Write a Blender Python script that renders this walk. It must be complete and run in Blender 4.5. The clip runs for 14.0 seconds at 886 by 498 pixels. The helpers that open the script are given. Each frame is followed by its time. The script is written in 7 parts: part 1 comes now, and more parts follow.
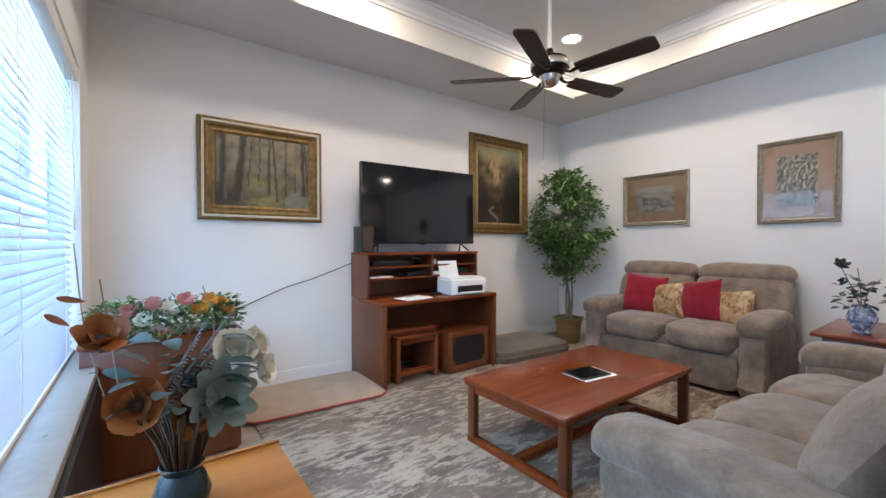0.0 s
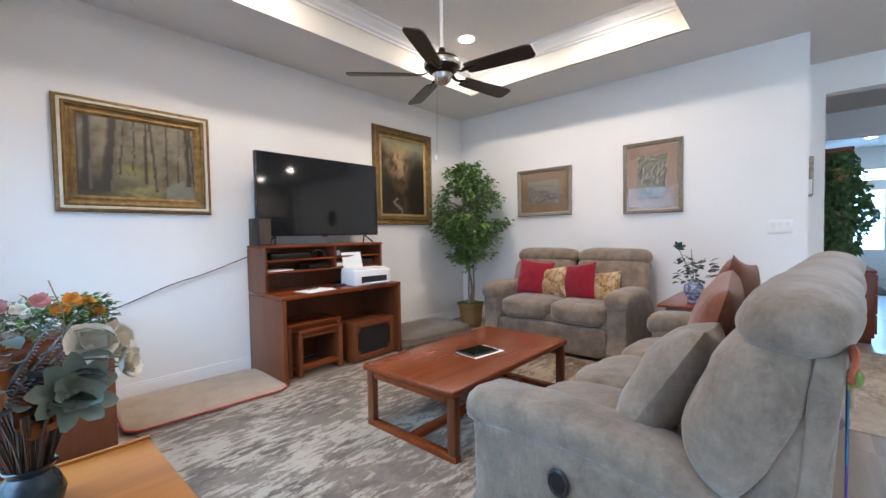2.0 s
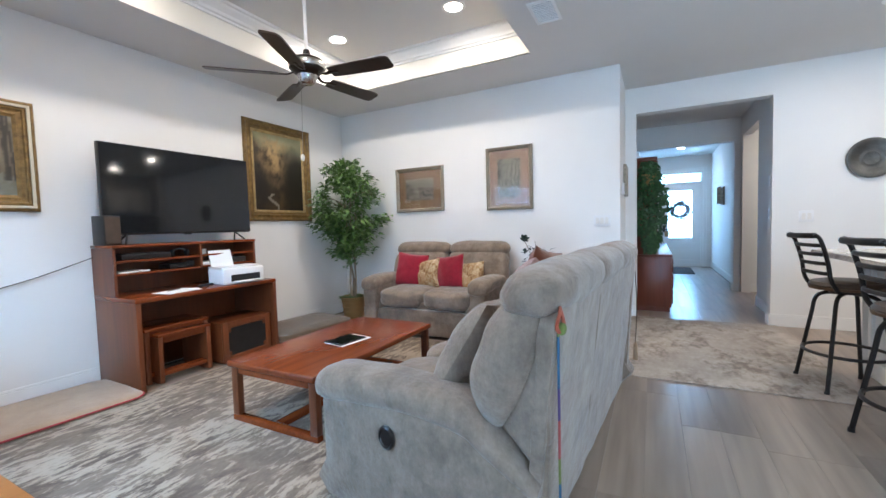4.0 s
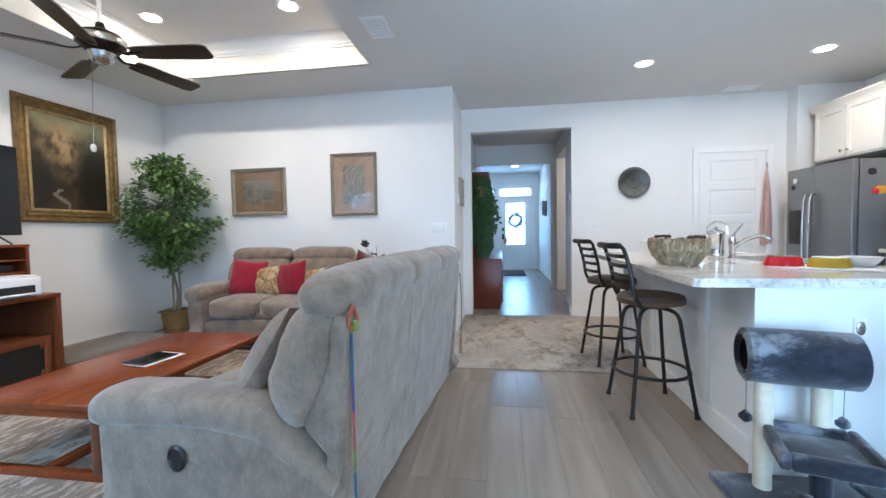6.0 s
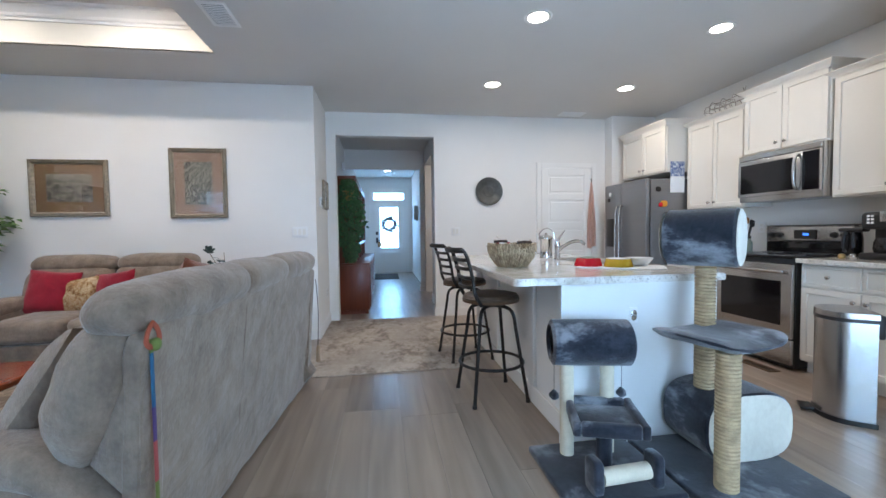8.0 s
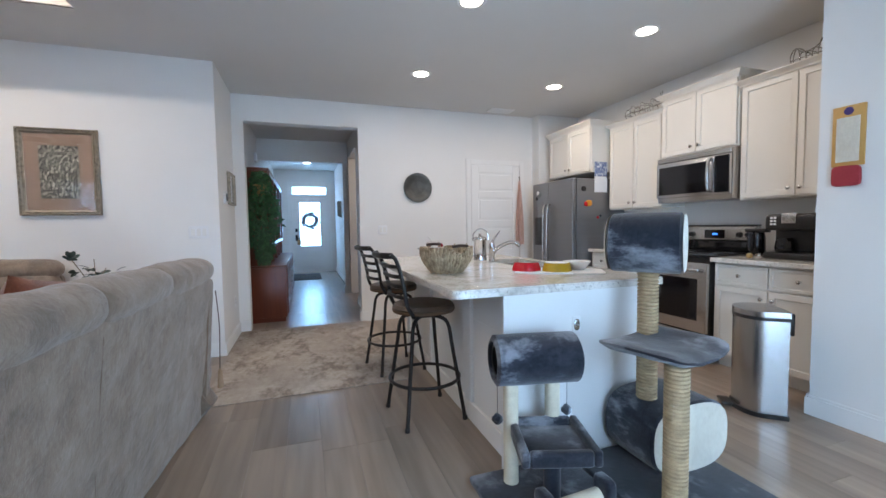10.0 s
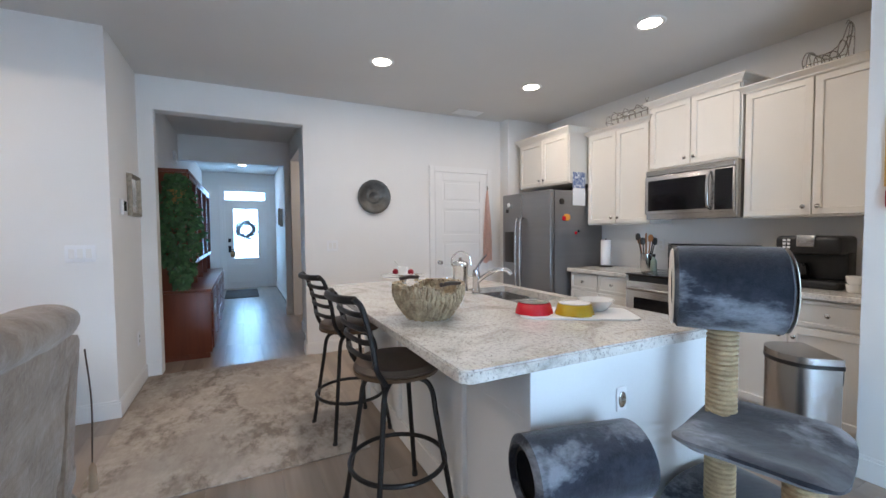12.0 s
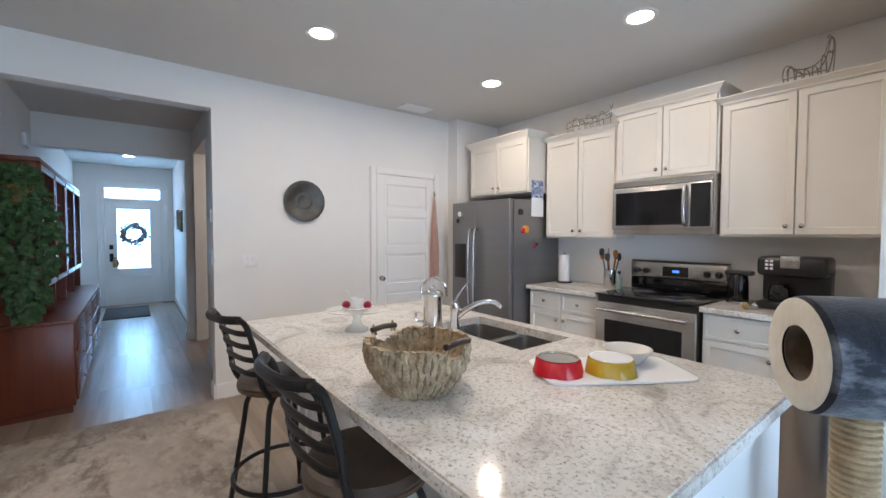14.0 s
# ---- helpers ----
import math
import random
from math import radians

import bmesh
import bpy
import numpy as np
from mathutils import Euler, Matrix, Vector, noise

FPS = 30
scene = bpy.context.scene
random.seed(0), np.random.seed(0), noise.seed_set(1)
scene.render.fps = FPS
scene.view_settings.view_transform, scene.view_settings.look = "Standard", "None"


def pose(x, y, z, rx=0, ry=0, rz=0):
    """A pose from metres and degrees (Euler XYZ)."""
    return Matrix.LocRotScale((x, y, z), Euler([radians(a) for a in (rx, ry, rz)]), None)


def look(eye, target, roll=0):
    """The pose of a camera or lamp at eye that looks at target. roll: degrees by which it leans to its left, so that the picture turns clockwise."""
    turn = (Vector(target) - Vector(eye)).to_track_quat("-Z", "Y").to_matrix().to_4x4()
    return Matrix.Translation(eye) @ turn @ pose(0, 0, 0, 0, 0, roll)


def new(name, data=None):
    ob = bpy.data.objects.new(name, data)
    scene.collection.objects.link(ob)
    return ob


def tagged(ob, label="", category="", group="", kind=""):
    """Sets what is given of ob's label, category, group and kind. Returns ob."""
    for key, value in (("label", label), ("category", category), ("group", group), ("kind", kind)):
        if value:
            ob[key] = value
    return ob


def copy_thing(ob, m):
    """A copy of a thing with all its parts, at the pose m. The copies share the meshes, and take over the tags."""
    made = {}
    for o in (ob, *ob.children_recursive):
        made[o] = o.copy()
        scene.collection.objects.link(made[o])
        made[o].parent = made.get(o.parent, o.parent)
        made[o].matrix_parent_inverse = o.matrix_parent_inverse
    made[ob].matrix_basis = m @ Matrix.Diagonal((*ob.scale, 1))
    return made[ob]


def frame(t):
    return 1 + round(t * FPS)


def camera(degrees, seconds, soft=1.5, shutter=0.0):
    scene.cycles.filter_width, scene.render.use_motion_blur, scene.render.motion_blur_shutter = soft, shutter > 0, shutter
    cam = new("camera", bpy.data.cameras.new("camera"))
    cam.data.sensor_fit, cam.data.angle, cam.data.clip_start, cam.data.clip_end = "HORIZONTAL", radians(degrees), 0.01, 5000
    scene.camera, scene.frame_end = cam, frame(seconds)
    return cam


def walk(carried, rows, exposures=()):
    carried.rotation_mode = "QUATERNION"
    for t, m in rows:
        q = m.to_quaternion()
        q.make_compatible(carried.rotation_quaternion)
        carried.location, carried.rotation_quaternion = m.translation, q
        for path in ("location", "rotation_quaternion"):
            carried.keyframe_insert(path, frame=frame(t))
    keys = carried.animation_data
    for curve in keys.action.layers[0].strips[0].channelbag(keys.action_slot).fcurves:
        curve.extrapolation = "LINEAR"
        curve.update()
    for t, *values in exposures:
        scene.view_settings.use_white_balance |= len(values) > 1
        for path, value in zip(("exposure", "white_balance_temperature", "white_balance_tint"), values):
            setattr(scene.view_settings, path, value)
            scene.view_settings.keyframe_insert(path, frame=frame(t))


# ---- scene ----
cam = camera(95.2, 14.0)
PATH = [
    (0, (0.38, 0.627, 1.162), (1.569, 2.235, 1.139), -0.1),
    (0.5, (0.399, 0.593, 1.138), (1.665, 2.141, 1.109), -0.0),
    (1, (0.406, 0.567, 1.153), (1.747, 2.05, 1.106), -0.5),
    (1.5, (0.405, 0.544, 1.145), (1.827, 1.949, 1.091), -0.8),
    (2, (0.401, 0.473, 1.153), (1.895, 1.802, 1.084), -1.0),
    (4.3, (0.342, 0.108, 1.161), (2.158, 0.937, 1.051), -1.4),
    (4.5, (0.35, 0.085, 1.155), (2.195, 0.849, 1.046), -1.2),
    (5, (0.347, 0.026, 1.146), (2.247, 0.644, 1.042), -1.1),
    (5.5, (0.345, -0.033, 1.145), (2.29, 0.422, 1.047), -1.0),
    (6, (0.338, -0.085, 1.145), (2.315, 0.206, 1.054), -1.0),
    (6.5, (0.321, -0.131, 1.147), (2.315, -0.002, 1.062), -1.0),
    (7, (0.316, -0.176, 1.152), (2.314, -0.202, 1.072), -0.9),
    (7.5, (0.305, -0.227, 1.156), (2.297, -0.392, 1.073), -0.9),
    (8, (0.302, -0.269, 1.157), (2.278, -0.562, 1.073), -0.8),
    (8.5, (0.313, -0.3, 1.164), (2.269, -0.705, 1.073), -0.7),
    (8.7, (0.326, -0.311, 1.163), (2.274, -0.754, 1.068), -0.8),
    (11, (0.918, -0.306, 1.25), (2.762, -1.074, 1.143), -0.6),
    (11.5, (1.093, -0.339, 1.271), (2.913, -1.165, 1.175), -0.6),
    (12, (1.282, -0.382, 1.306), (3.073, -1.268, 1.221), -0.5),
    (12.5, (1.449, -0.419, 1.334), (3.207, -1.369, 1.26), -0.5),
    (13, (1.618, -0.446, 1.363), (3.333, -1.471, 1.29), -0.3),
    (13.5, (1.792, -0.441, 1.381), (3.449, -1.558, 1.311), -0.0),
    (14, (1.93, -0.443, 1.395), (3.517, -1.659, 1.325), 0.1),
]
# the camera opens up and cools a little while it looks across the room
EXPOSURES = [(0, 0.17, 6430, 13), (0.6, 0.22, 6680, 16), (1.5, 0.32, 6630, 16), (2.0, 0.38, 6380, 14), (4.5, 0.50, 6000, 10), (6.0, 0.49, 5930, 9), (7.5, 0.22, 6000, 10), (8.7, 0.04, 6190, 12), (11.0, 0.01, 6370, 14), (14.0, 0.06, 6560, 14)]
walk(cam, [(t, look(eye, target, roll)) for t, eye, target, roll in PATH], EXPOSURES)

# ---- world, daylight and exposure ----
world = bpy.data.worlds.new("world")
scene.world = world
world.use_nodes = True
sky = world.node_tree.nodes.new("ShaderNodeTexSky")
sky.sky_type, sky.sun_disc, sky.sun_elevation, sky.sun_rotation = "NISHITA", False, radians(48), radians(60)
world.node_tree.links.new(sky.outputs["Color"], world.node_tree.nodes["Background"].inputs["Color"])
world.node_tree.nodes["Background"].inputs["Strength"].default_value = 0.1
sun = new("sun", bpy.data.lights.new("sun", "SUN"))
sun.data.energy, sun.data.angle, sun.data.color = 2.0, radians(0.5), (1.0, 0.96, 0.9)
sun.matrix_world = look((20, -12, 26), (0, 0, 0))


def window_light(name, centre, width, height, watts, colour, rz):
    """A window's share of the sky, in its opening."""
    lamp = new(name, bpy.data.lights.new(name, "AREA"))
    lamp.data.shape, lamp.data.size, lamp.data.size_y = "RECTANGLE", width, height
    lamp.data.energy, lamp.data.color = watts, colour
    lamp.matrix_world = pose(*centre, 90, 0, rz)
    return lamp


SKY_BLUE = (0.50, 0.74, 1.0)
window_light("living_window_sky", (-0.22, 2.45, 1.4), 2.3, 1.6, 94, (0.42, 0.70, 1.0), -90)
window_light("patio_door_sky", (-0.22, -1.45, 1.06), 1.7, 2.0, 66, SKY_BLUE, -90)
window_light("front_door_sky", (12.42, -0.46, 1.5), 0.8, 1.7, 56, (0.28, 0.60, 1.0), 90)


def spot_lamp(x, y, z, watts, colour=(1.0, 0.87, 0.73)):
    lamp = new("downlight_lamp", bpy.data.lights.new("downlight_lamp", "AREA"))
    lamp.data.shape, lamp.data.size, lamp.data.energy, lamp.data.color = "DISK", 0.13, watts, colour
    lamp.matrix_world = pose(x, y, z)


# ---- materials ----
def nodes_of(m):
    m.use_nodes = True
    return m.node_tree.nodes, m.node_tree.links


def ramp(ns, ls, source, stops):
    r = ns.new("ShaderNodeValToRGB")
    e = r.color_ramp.elements
    while len(e) < len(stops):
        e.new(0.5)
    for el, (at, c) in zip(e, stops):
        el.position, el.color = at, (*c, 1)
    ls.new(source, r.inputs["Fac"])
    return r.outputs["Color"]


def noise_tex(ns, ls, coord, scale, detail=4.0, rough=0.55, stretch=(1, 1, 1), distort=0.0):
    mp = ns.new("ShaderNodeMapping")
    mp.inputs["Scale"].default_value = stretch
    ls.new(coord, mp.inputs["Vector"])
    n = ns.new("ShaderNodeTexNoise")
    n.inputs["Scale"].default_value, n.inputs["Detail"].default_value = scale, detail
    n.inputs["Roughness"].default_value, n.inputs["Distortion"].default_value = rough, distort
    ls.new(mp.outputs["Vector"], n.inputs["Vector"])
    return n.outputs["Fac"]


def mixed(ns, ls, fac, a, b, kind="MIX"):
    m = ns.new("ShaderNodeMixRGB")
    m.blend_type = kind
    for key, v in (("Fac", fac), ("Color1", a), ("Color2", b)):
        if isinstance(v, (int, float)):
            m.inputs[key].default_value = v
        elif isinstance(v, tuple):
            m.inputs[key].default_value = (*v, 1)
        else:
            ls.new(v, m.inputs[key])
    return m.outputs["Color"]


def bump(ns, ls, height, strength, distance, shader):
    b = ns.new("ShaderNodeBump")
    b.inputs["Strength"].default_value, b.inputs["Distance"].default_value = strength, distance
    ls.new(height, b.inputs["Height"])
    ls.new(b.outputs["Normal"], shader.inputs["Normal"])


def surface(name, colour, rough=0.5, metal=0.0, vary=0.12, scale=6.0, fine=120.0, relief=0.15, depth=0.001, stretch=(1, 1, 1), rand=0.0, coat=0.0, spec=0.5, dark=None, uneven=0.08):
    """A plain real surface: colour that drifts at two scales, fine relief, uneven gloss."""
    m = bpy.data.materials.new(name)
    ns, ls = nodes_of(m)
    p = ns["Principled BSDF"]
    co = ns.new("ShaderNodeTexCoord").outputs["Object"]
    big, small = noise_tex(ns, ls, co, scale, stretch=stretch), noise_tex(ns, ls, co, fine, 3, stretch=stretch)
    lo = dark or tuple(c * (1 - 2 * vary) for c in colour)
    hi = tuple(min(1, c * (1 + vary)) for c in colour)
    col = mixed(ns, ls, 0.35, ramp(ns, ls, big, [(0.3, lo), (0.7, hi)]), ramp(ns, ls, small, [(0.3, lo), (0.7, hi)]))
    if rand:
        rnd = ns.new("ShaderNodeObjectInfo").outputs["Random"]
        col = mixed(ns, ls, rand, col, ramp(ns, ls, rnd, [(0, (0.4, 0.4, 0.4)), (1, (1, 1, 1))]), "MULTIPLY")
    ls.new(col, p.inputs["Base Color"])
    p.inputs["Metallic"].default_value = metal
    p.inputs["Coat Weight"].default_value = coat
    p.inputs["Specular IOR Level"].default_value = spec
    r = ns.new("ShaderNodeMapRange")
    r.inputs["To Min"].default_value, r.inputs["To Max"].default_value = max(0.02, rough - uneven), min(1, rough + uneven)
    ls.new(big, r.inputs["Value"])
    ls.new(r.outputs["Result"], p.inputs["Roughness"])
    if relief:
        bump(ns, ls, small, relief, depth, p)
    return m


def wood(name, light, dark, rough=0.35, scale=3.0, along="x", rand=0.0, coat=0.0, fine=0.4, relief=0.03):
    m = bpy.data.materials.new(name)
    ns, ls = nodes_of(m)
    p = ns["Principled BSDF"]
    co = ns.new("ShaderNodeTexCoord").outputs["Object"]
    if rand:
        shift = ns.new("ShaderNodeVectorMath")
        shift.operation = "ADD"
        info = ns.new("ShaderNodeObjectInfo").outputs["Random"]
        mul = ns.new("ShaderNodeMath")
        mul.operation = "MULTIPLY"
        mul.inputs[1].default_value = 37.0
        ls.new(info, mul.inputs[0])
        ls.new(co, shift.inputs[0])
        ls.new(mul.outputs[0], shift.inputs[1])
        co = shift.outputs[0]
    st = {"x": (0.12, 1.6, 1.6), "y": (1.6, 0.12, 1.6), "z": (1.6, 1.6, 0.12)}[along]
    grain = noise_tex(ns, ls, co, scale * 9, 3 if relief else 2, 0.45, st, 0.0)
    band = noise_tex(ns, ls, co, scale * 1.6, 3, 0.5, st, 0.15)
    col = mixed(ns, ls, 1 - fine, ramp(ns, ls, grain, [(0.25, dark), (0.75, light)]), ramp(ns, ls, band, [(0.3, dark), (0.7, light)]))
    if rand:
        col = mixed(ns, ls, rand, col, ramp(ns, ls, info, [(0, (0.55, 0.55, 0.56)), (1, (1, 1, 1))]), "MULTIPLY")
    ls.new(col, p.inputs["Base Color"])
    r = ns.new("ShaderNodeMapRange")
    r.inputs["To Min"].default_value, r.inputs["To Max"].default_value = max(0.05, rough - 0.025), rough + 0.025
    ls.new(band, r.inputs["Value"])
    ls.new(r.outputs["Result"], p.inputs["Roughness"])
    p.inputs["Coat Weight"].default_value = coat
    if relief:
        bump(ns, ls, grain, relief, 0.0008, p)
    return m


def glow(name, colour, strength):
    m = bpy.data.materials.new(name)
    ns, ls = nodes_of(m)
    p = ns["Principled BSDF"]
    p.inputs["Base Color"].default_value = (*colour, 1)
    p.inputs["Emission Color"].default_value = (*colour, 1)
    p.inputs["Emission Strength"].default_value = strength
    return m


def clear(name, tint=(1, 1, 1), rough=0.0):
    m = bpy.data.materials.new(name)
    ns, ls = nodes_of(m)
    p = ns["Principled BSDF"]
    p.inputs["Base Color"].default_value = (*tint, 1)
    p.inputs["Transmission Weight"].default_value, p.inputs["Roughness"].default_value, p.inputs["IOR"].default_value = 1, rough, 1.45
    return m


def leaf_surface(name, light, dark):
    m = bpy.data.materials.new(name)
    ns, ls = nodes_of(m)
    p = ns["Principled BSDF"]
    isl = ns.new("ShaderNodeNewGeometry").outputs["Random Per Island"]
    co = ns.new("ShaderNodeTexCoord").outputs["Object"]
    col = mixed(ns, ls, 0.3, ramp(ns, ls, isl, [(0.0, dark), (0.75, light), (1.0, tuple(min(1, c * 1.5) for c in light))]), ramp(ns, ls, noise_tex(ns, ls, co, 40), [(0.3, dark), (0.7, light)]))
    ls.new(col, p.inputs["Base Color"])
    p.inputs["Roughness"].default_value = 0.45
    return m


def plush(name, base, shade, scale=9.0, tip=None, stops=(0.35, 0.62, 0.8), crease=0.0, lay=(1, 1, 0.8), fine=6):
    """Brushed fabric: pile laid over in patches, with a soft sheen."""
    m = bpy.data.materials.new(name)
    ns, ls = nodes_of(m)
    p = ns["Principled BSDF"]
    co = ns.new("ShaderNodeTexCoord").outputs["Object"]
    patch, weave = noise_tex(ns, ls, co, scale, 6, 0.66, lay, 0.1), noise_tex(ns, ls, co, 240, 2)
    tuft = noise_tex(ns, ls, co, scale * fine, 4, 0.7, (1.5, 1, 0.6))
    col = mixed(ns, ls, 0.45, ramp(ns, ls, patch, [(stops[0], shade), (stops[1], base), (stops[2], tip or base)]), ramp(ns, ls, tuft, [(0.3, shade), (0.7, base)]))
    ls.new(col, p.inputs["Base Color"])
    p.inputs["Roughness"].default_value = 0.9
    p.inputs["Sheen Weight"].default_value, p.inputs["Sheen Roughness"].default_value = 0.35, 0.5
    p.inputs["Specular IOR Level"].default_value = 0.2
    bump(ns, ls, mixed(ns, ls, 0.4, tuft, weave), 0.65, 0.004, p)
    if crease:
        fold = ns.new("ShaderNodeBump")
        fold.inputs["Strength"].default_value, fold.inputs["Distance"].default_value = 0.8, crease
        ls.new(noise_tex(ns, ls, co, 8, 3, 0.55, (0.9, 1.1, 1.6), 0.25), fold.inputs["Height"])
        ls.new(fold.outputs["Normal"], p.inputs["Normal"].links[0].from_node.inputs["Normal"])
    return m


def distressed(name, cols, scale, stretch):
    """A woven rug with a worn, broken pattern in several tones."""
    m = bpy.data.materials.new(name)
    ns, ls = nodes_of(m)
    p = ns["Principled BSDF"]
    co = ns.new("ShaderNodeTexCoord").outputs["Object"]
    a = noise_tex(ns, ls, co, scale, 8, 0.74, stretch, 0.0)
    b = noise_tex(ns, ls, co, scale * 0.55, 6, 0.7, (stretch[0], stretch[1] * 0.8, 1), 0.0)
    rub = noise_tex(ns, ls, co, scale * 5, 5, 0.7, (stretch[0] * 0.6, stretch[1], 1))
    col = ramp(ns, ls, a, [(0.44, cols[0]), (0.49, cols[1]), (0.53, cols[2]), (0.59, cols[3])])
    col = mixed(ns, ls, ramp(ns, ls, b, [(0.48, (0, 0, 0)), (0.56, (0.75, 0.75, 0.75))]), col, cols[4])
    col = mixed(ns, ls, ramp(ns, ls, rub, [(0.45, (0, 0, 0)), (0.6, (0.5, 0.5, 0.5))]), col, cols[2])
    ls.new(col, p.inputs["Base Color"])
    p.inputs["Roughness"].default_value, p.inputs["Specular IOR Level"].default_value = 0.95, 0.15
    bump(ns, ls, noise_tex(ns, ls, co, 300, 2), 0.6, 0.003, p)
    return m


def abraded_rug(name, ground, pale, deep):
    """A woven rug worn to pale ragged streaks that gather in patches, with darker clouds."""
    m = bpy.data.materials.new(name)
    ns, ls = nodes_of(m)
    p = ns["Principled BSDF"]
    co = ns.new("ShaderNodeTexCoord").outputs["Object"]
    patch = noise_tex(ns, ls, co, 1.9, 4, 0.6, (0.9, 1.2, 1))
    streak = noise_tex(ns, ls, co, 24, 6, 0.75, (0.36, 1.15, 1))
    cloud = noise_tex(ns, ls, co, 2.6, 5, 0.65, (0.8, 1.3, 1.7))
    flake = noise_tex(ns, ls, co, 48, 3, 0.6, (0.6, 1.2, 1))
    wear = mixed(ns, ls, 0.40, streak, patch)
    col = mixed(ns, ls, ramp(ns, ls, cloud, [(0.50, (0, 0, 0)), (0.60, (0.8, 0.8, 0.8))]), ground, deep)
    col = mixed(ns, ls, ramp(ns, ls, flake, [(0.40, (0.35, 0.35, 0.35)), (0.60, (0, 0, 0))]), col, deep)
    col = mixed(ns, ls, ramp(ns, ls, wear, [(0.485, (0, 0, 0)), (0.535, (0.88, 0.88, 0.88))]), col, pale)
    col = mixed(ns, ls, ramp(ns, ls, flake, [(0.56, (0, 0, 0)), (0.66, (0.45, 0.45, 0.45))]), col, ground)
    ls.new(col, p.inputs["Base Color"])
    p.inputs["Roughness"].default_value, p.inputs["Specular IOR Level"].default_value = 0.95, 0.15
    bump(ns, ls, noise_tex(ns, ls, co, 300, 2), 0.6, 0.003, p)
    return m


def stone_counter(name):
    m = bpy.data.materials.new(name)
    ns, ls = nodes_of(m)
    p = ns["Principled BSDF"]
    co = ns.new("ShaderNodeTexCoord").outputs["Object"]
    cloud = noise_tex(ns, ls, co, 3.5, 6, 0.65, (1, 1, 1), 1.4)
    speck, dots = noise_tex(ns, ls, co, 55, 7, 0.8), noise_tex(ns, ls, co, 110, 3, 0.7)
    col = ramp(ns, ls, cloud, [(0.3, (0.36, 0.33, 0.29)), (0.46, (0.64, 0.61, 0.56)), (0.7, (0.76, 0.74, 0.70))])
    col = mixed(ns, ls, ramp(ns, ls, speck, [(0.51, (0, 0, 0)), (0.60, (0.62, 0.62, 0.62))]), col, (0.29, 0.265, 0.24))
    col = mixed(ns, ls, ramp(ns, ls, dots, [(0.59, (0, 0, 0)), (0.67, (0.6, 0.6, 0.6))]), col, (0.13, 0.12, 0.11))
    col = mixed(ns, ls, ramp(ns, ls, dots, [(0.28, (0.7, 0.7, 0.7)), (0.36, (0, 0, 0))]), col, (0.82, 0.80, 0.77))
    ls.new(col, p.inputs["Base Color"])
    p.inputs["Roughness"].default_value = 0.12
    return m


def painted(name):
    """Paint on canvas or paper, its colours carried by the mesh."""
    m = bpy.data.materials.new(name)
    ns, ls = nodes_of(m)
    p = ns["Principled BSDF"]
    at = ns.new("ShaderNodeVertexColor")
    at.layer_name = "paint"
    ls.new(at.outputs["Color"], p.inputs["Base Color"])
    p.inputs["Roughness"].default_value = 0.45
    co = ns.new("ShaderNodeTexCoord").outputs["Object"]
    bump(ns, ls, noise_tex(ns, ls, co, 160, 4), 0.3, 0.001, p)
    return m


WALL = surface("wall_paint", (0.80, 0.785, 0.76), 0.75, vary=0.02, scale=1.5, fine=220, relief=0.25, depth=0.0012, spec=0.3)
CEIL = surface("ceiling_paint", (0.70, 0.68, 0.65), 0.85, vary=0.02, scale=1.2, fine=180, relief=0.3, depth=0.0015, spec=0.2)
TRAY = surface("tray_paint", (0.78, 0.75, 0.68), 0.8, vary=0.02, scale=1.2, fine=200, relief=0.2, spec=0.2)
TRIM = surface("white_trim_paint", (0.82, 0.81, 0.79), 0.4, vary=0.015, scale=3, relief=0.05)
CABINET = surface("white_cabinet_paint", (0.74, 0.70, 0.635), 0.38, vary=0.02, scale=3, relief=0.05)
ISLAND_PAINT = surface("island_paint", (0.74, 0.74, 0.73), 0.45, vary=0.02, scale=3, relief=0.05)
PLANK = wood("grey_plank", (0.46, 0.36, 0.28), (0.20, 0.157, 0.122), 0.29, 1.3, "x", rand=0.26, fine=0.48, relief=0)
JOINT = surface("plank_joint", (0.19, 0.16, 0.135), 0.8)
CHERRY = wood("cherry_wood", (0.25, 0.052, 0.011), (0.115, 0.022, 0.006), 0.25, 3, "x")
CHERRY_UP = wood("cherry_wood_upright", (0.20, 0.056, 0.018), (0.098, 0.026, 0.009), 0.32, 3, "z")
HONEY = wood("honey_wood", (0.48, 0.185, 0.036), (0.29, 0.10, 0.018), 0.32, 3, "x")
MAHOGANY = wood("mahogany", (0.17, 0.042, 0.018), (0.09, 0.02, 0.01), 0.3, 2.5, "z")
BLADE = wood("dark_fan_wood", (0.045, 0.026, 0.020), (0.018, 0.011, 0.009), 0.35, 4, "x")
BRONZE = surface("dark_bronze", (0.055, 0.045, 0.04), 0.32, 0.9, vary=0.2, scale=12, relief=0.05)
BLACK_METAL = surface("black_painted_steel", (0.018, 0.017, 0.017), 0.38, 0.3, vary=0.2, scale=20, relief=0.1)
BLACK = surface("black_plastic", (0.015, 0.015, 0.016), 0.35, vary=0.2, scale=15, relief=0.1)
BLACK_GLASS = surface("black_glass", (0.008, 0.008, 0.010), 0.06, vary=0.05, relief=0)
SCREEN = surface("dark_screen", (0.007, 0.008, 0.010), 0.06, vary=0.05, relief=0, uneven=0.01)
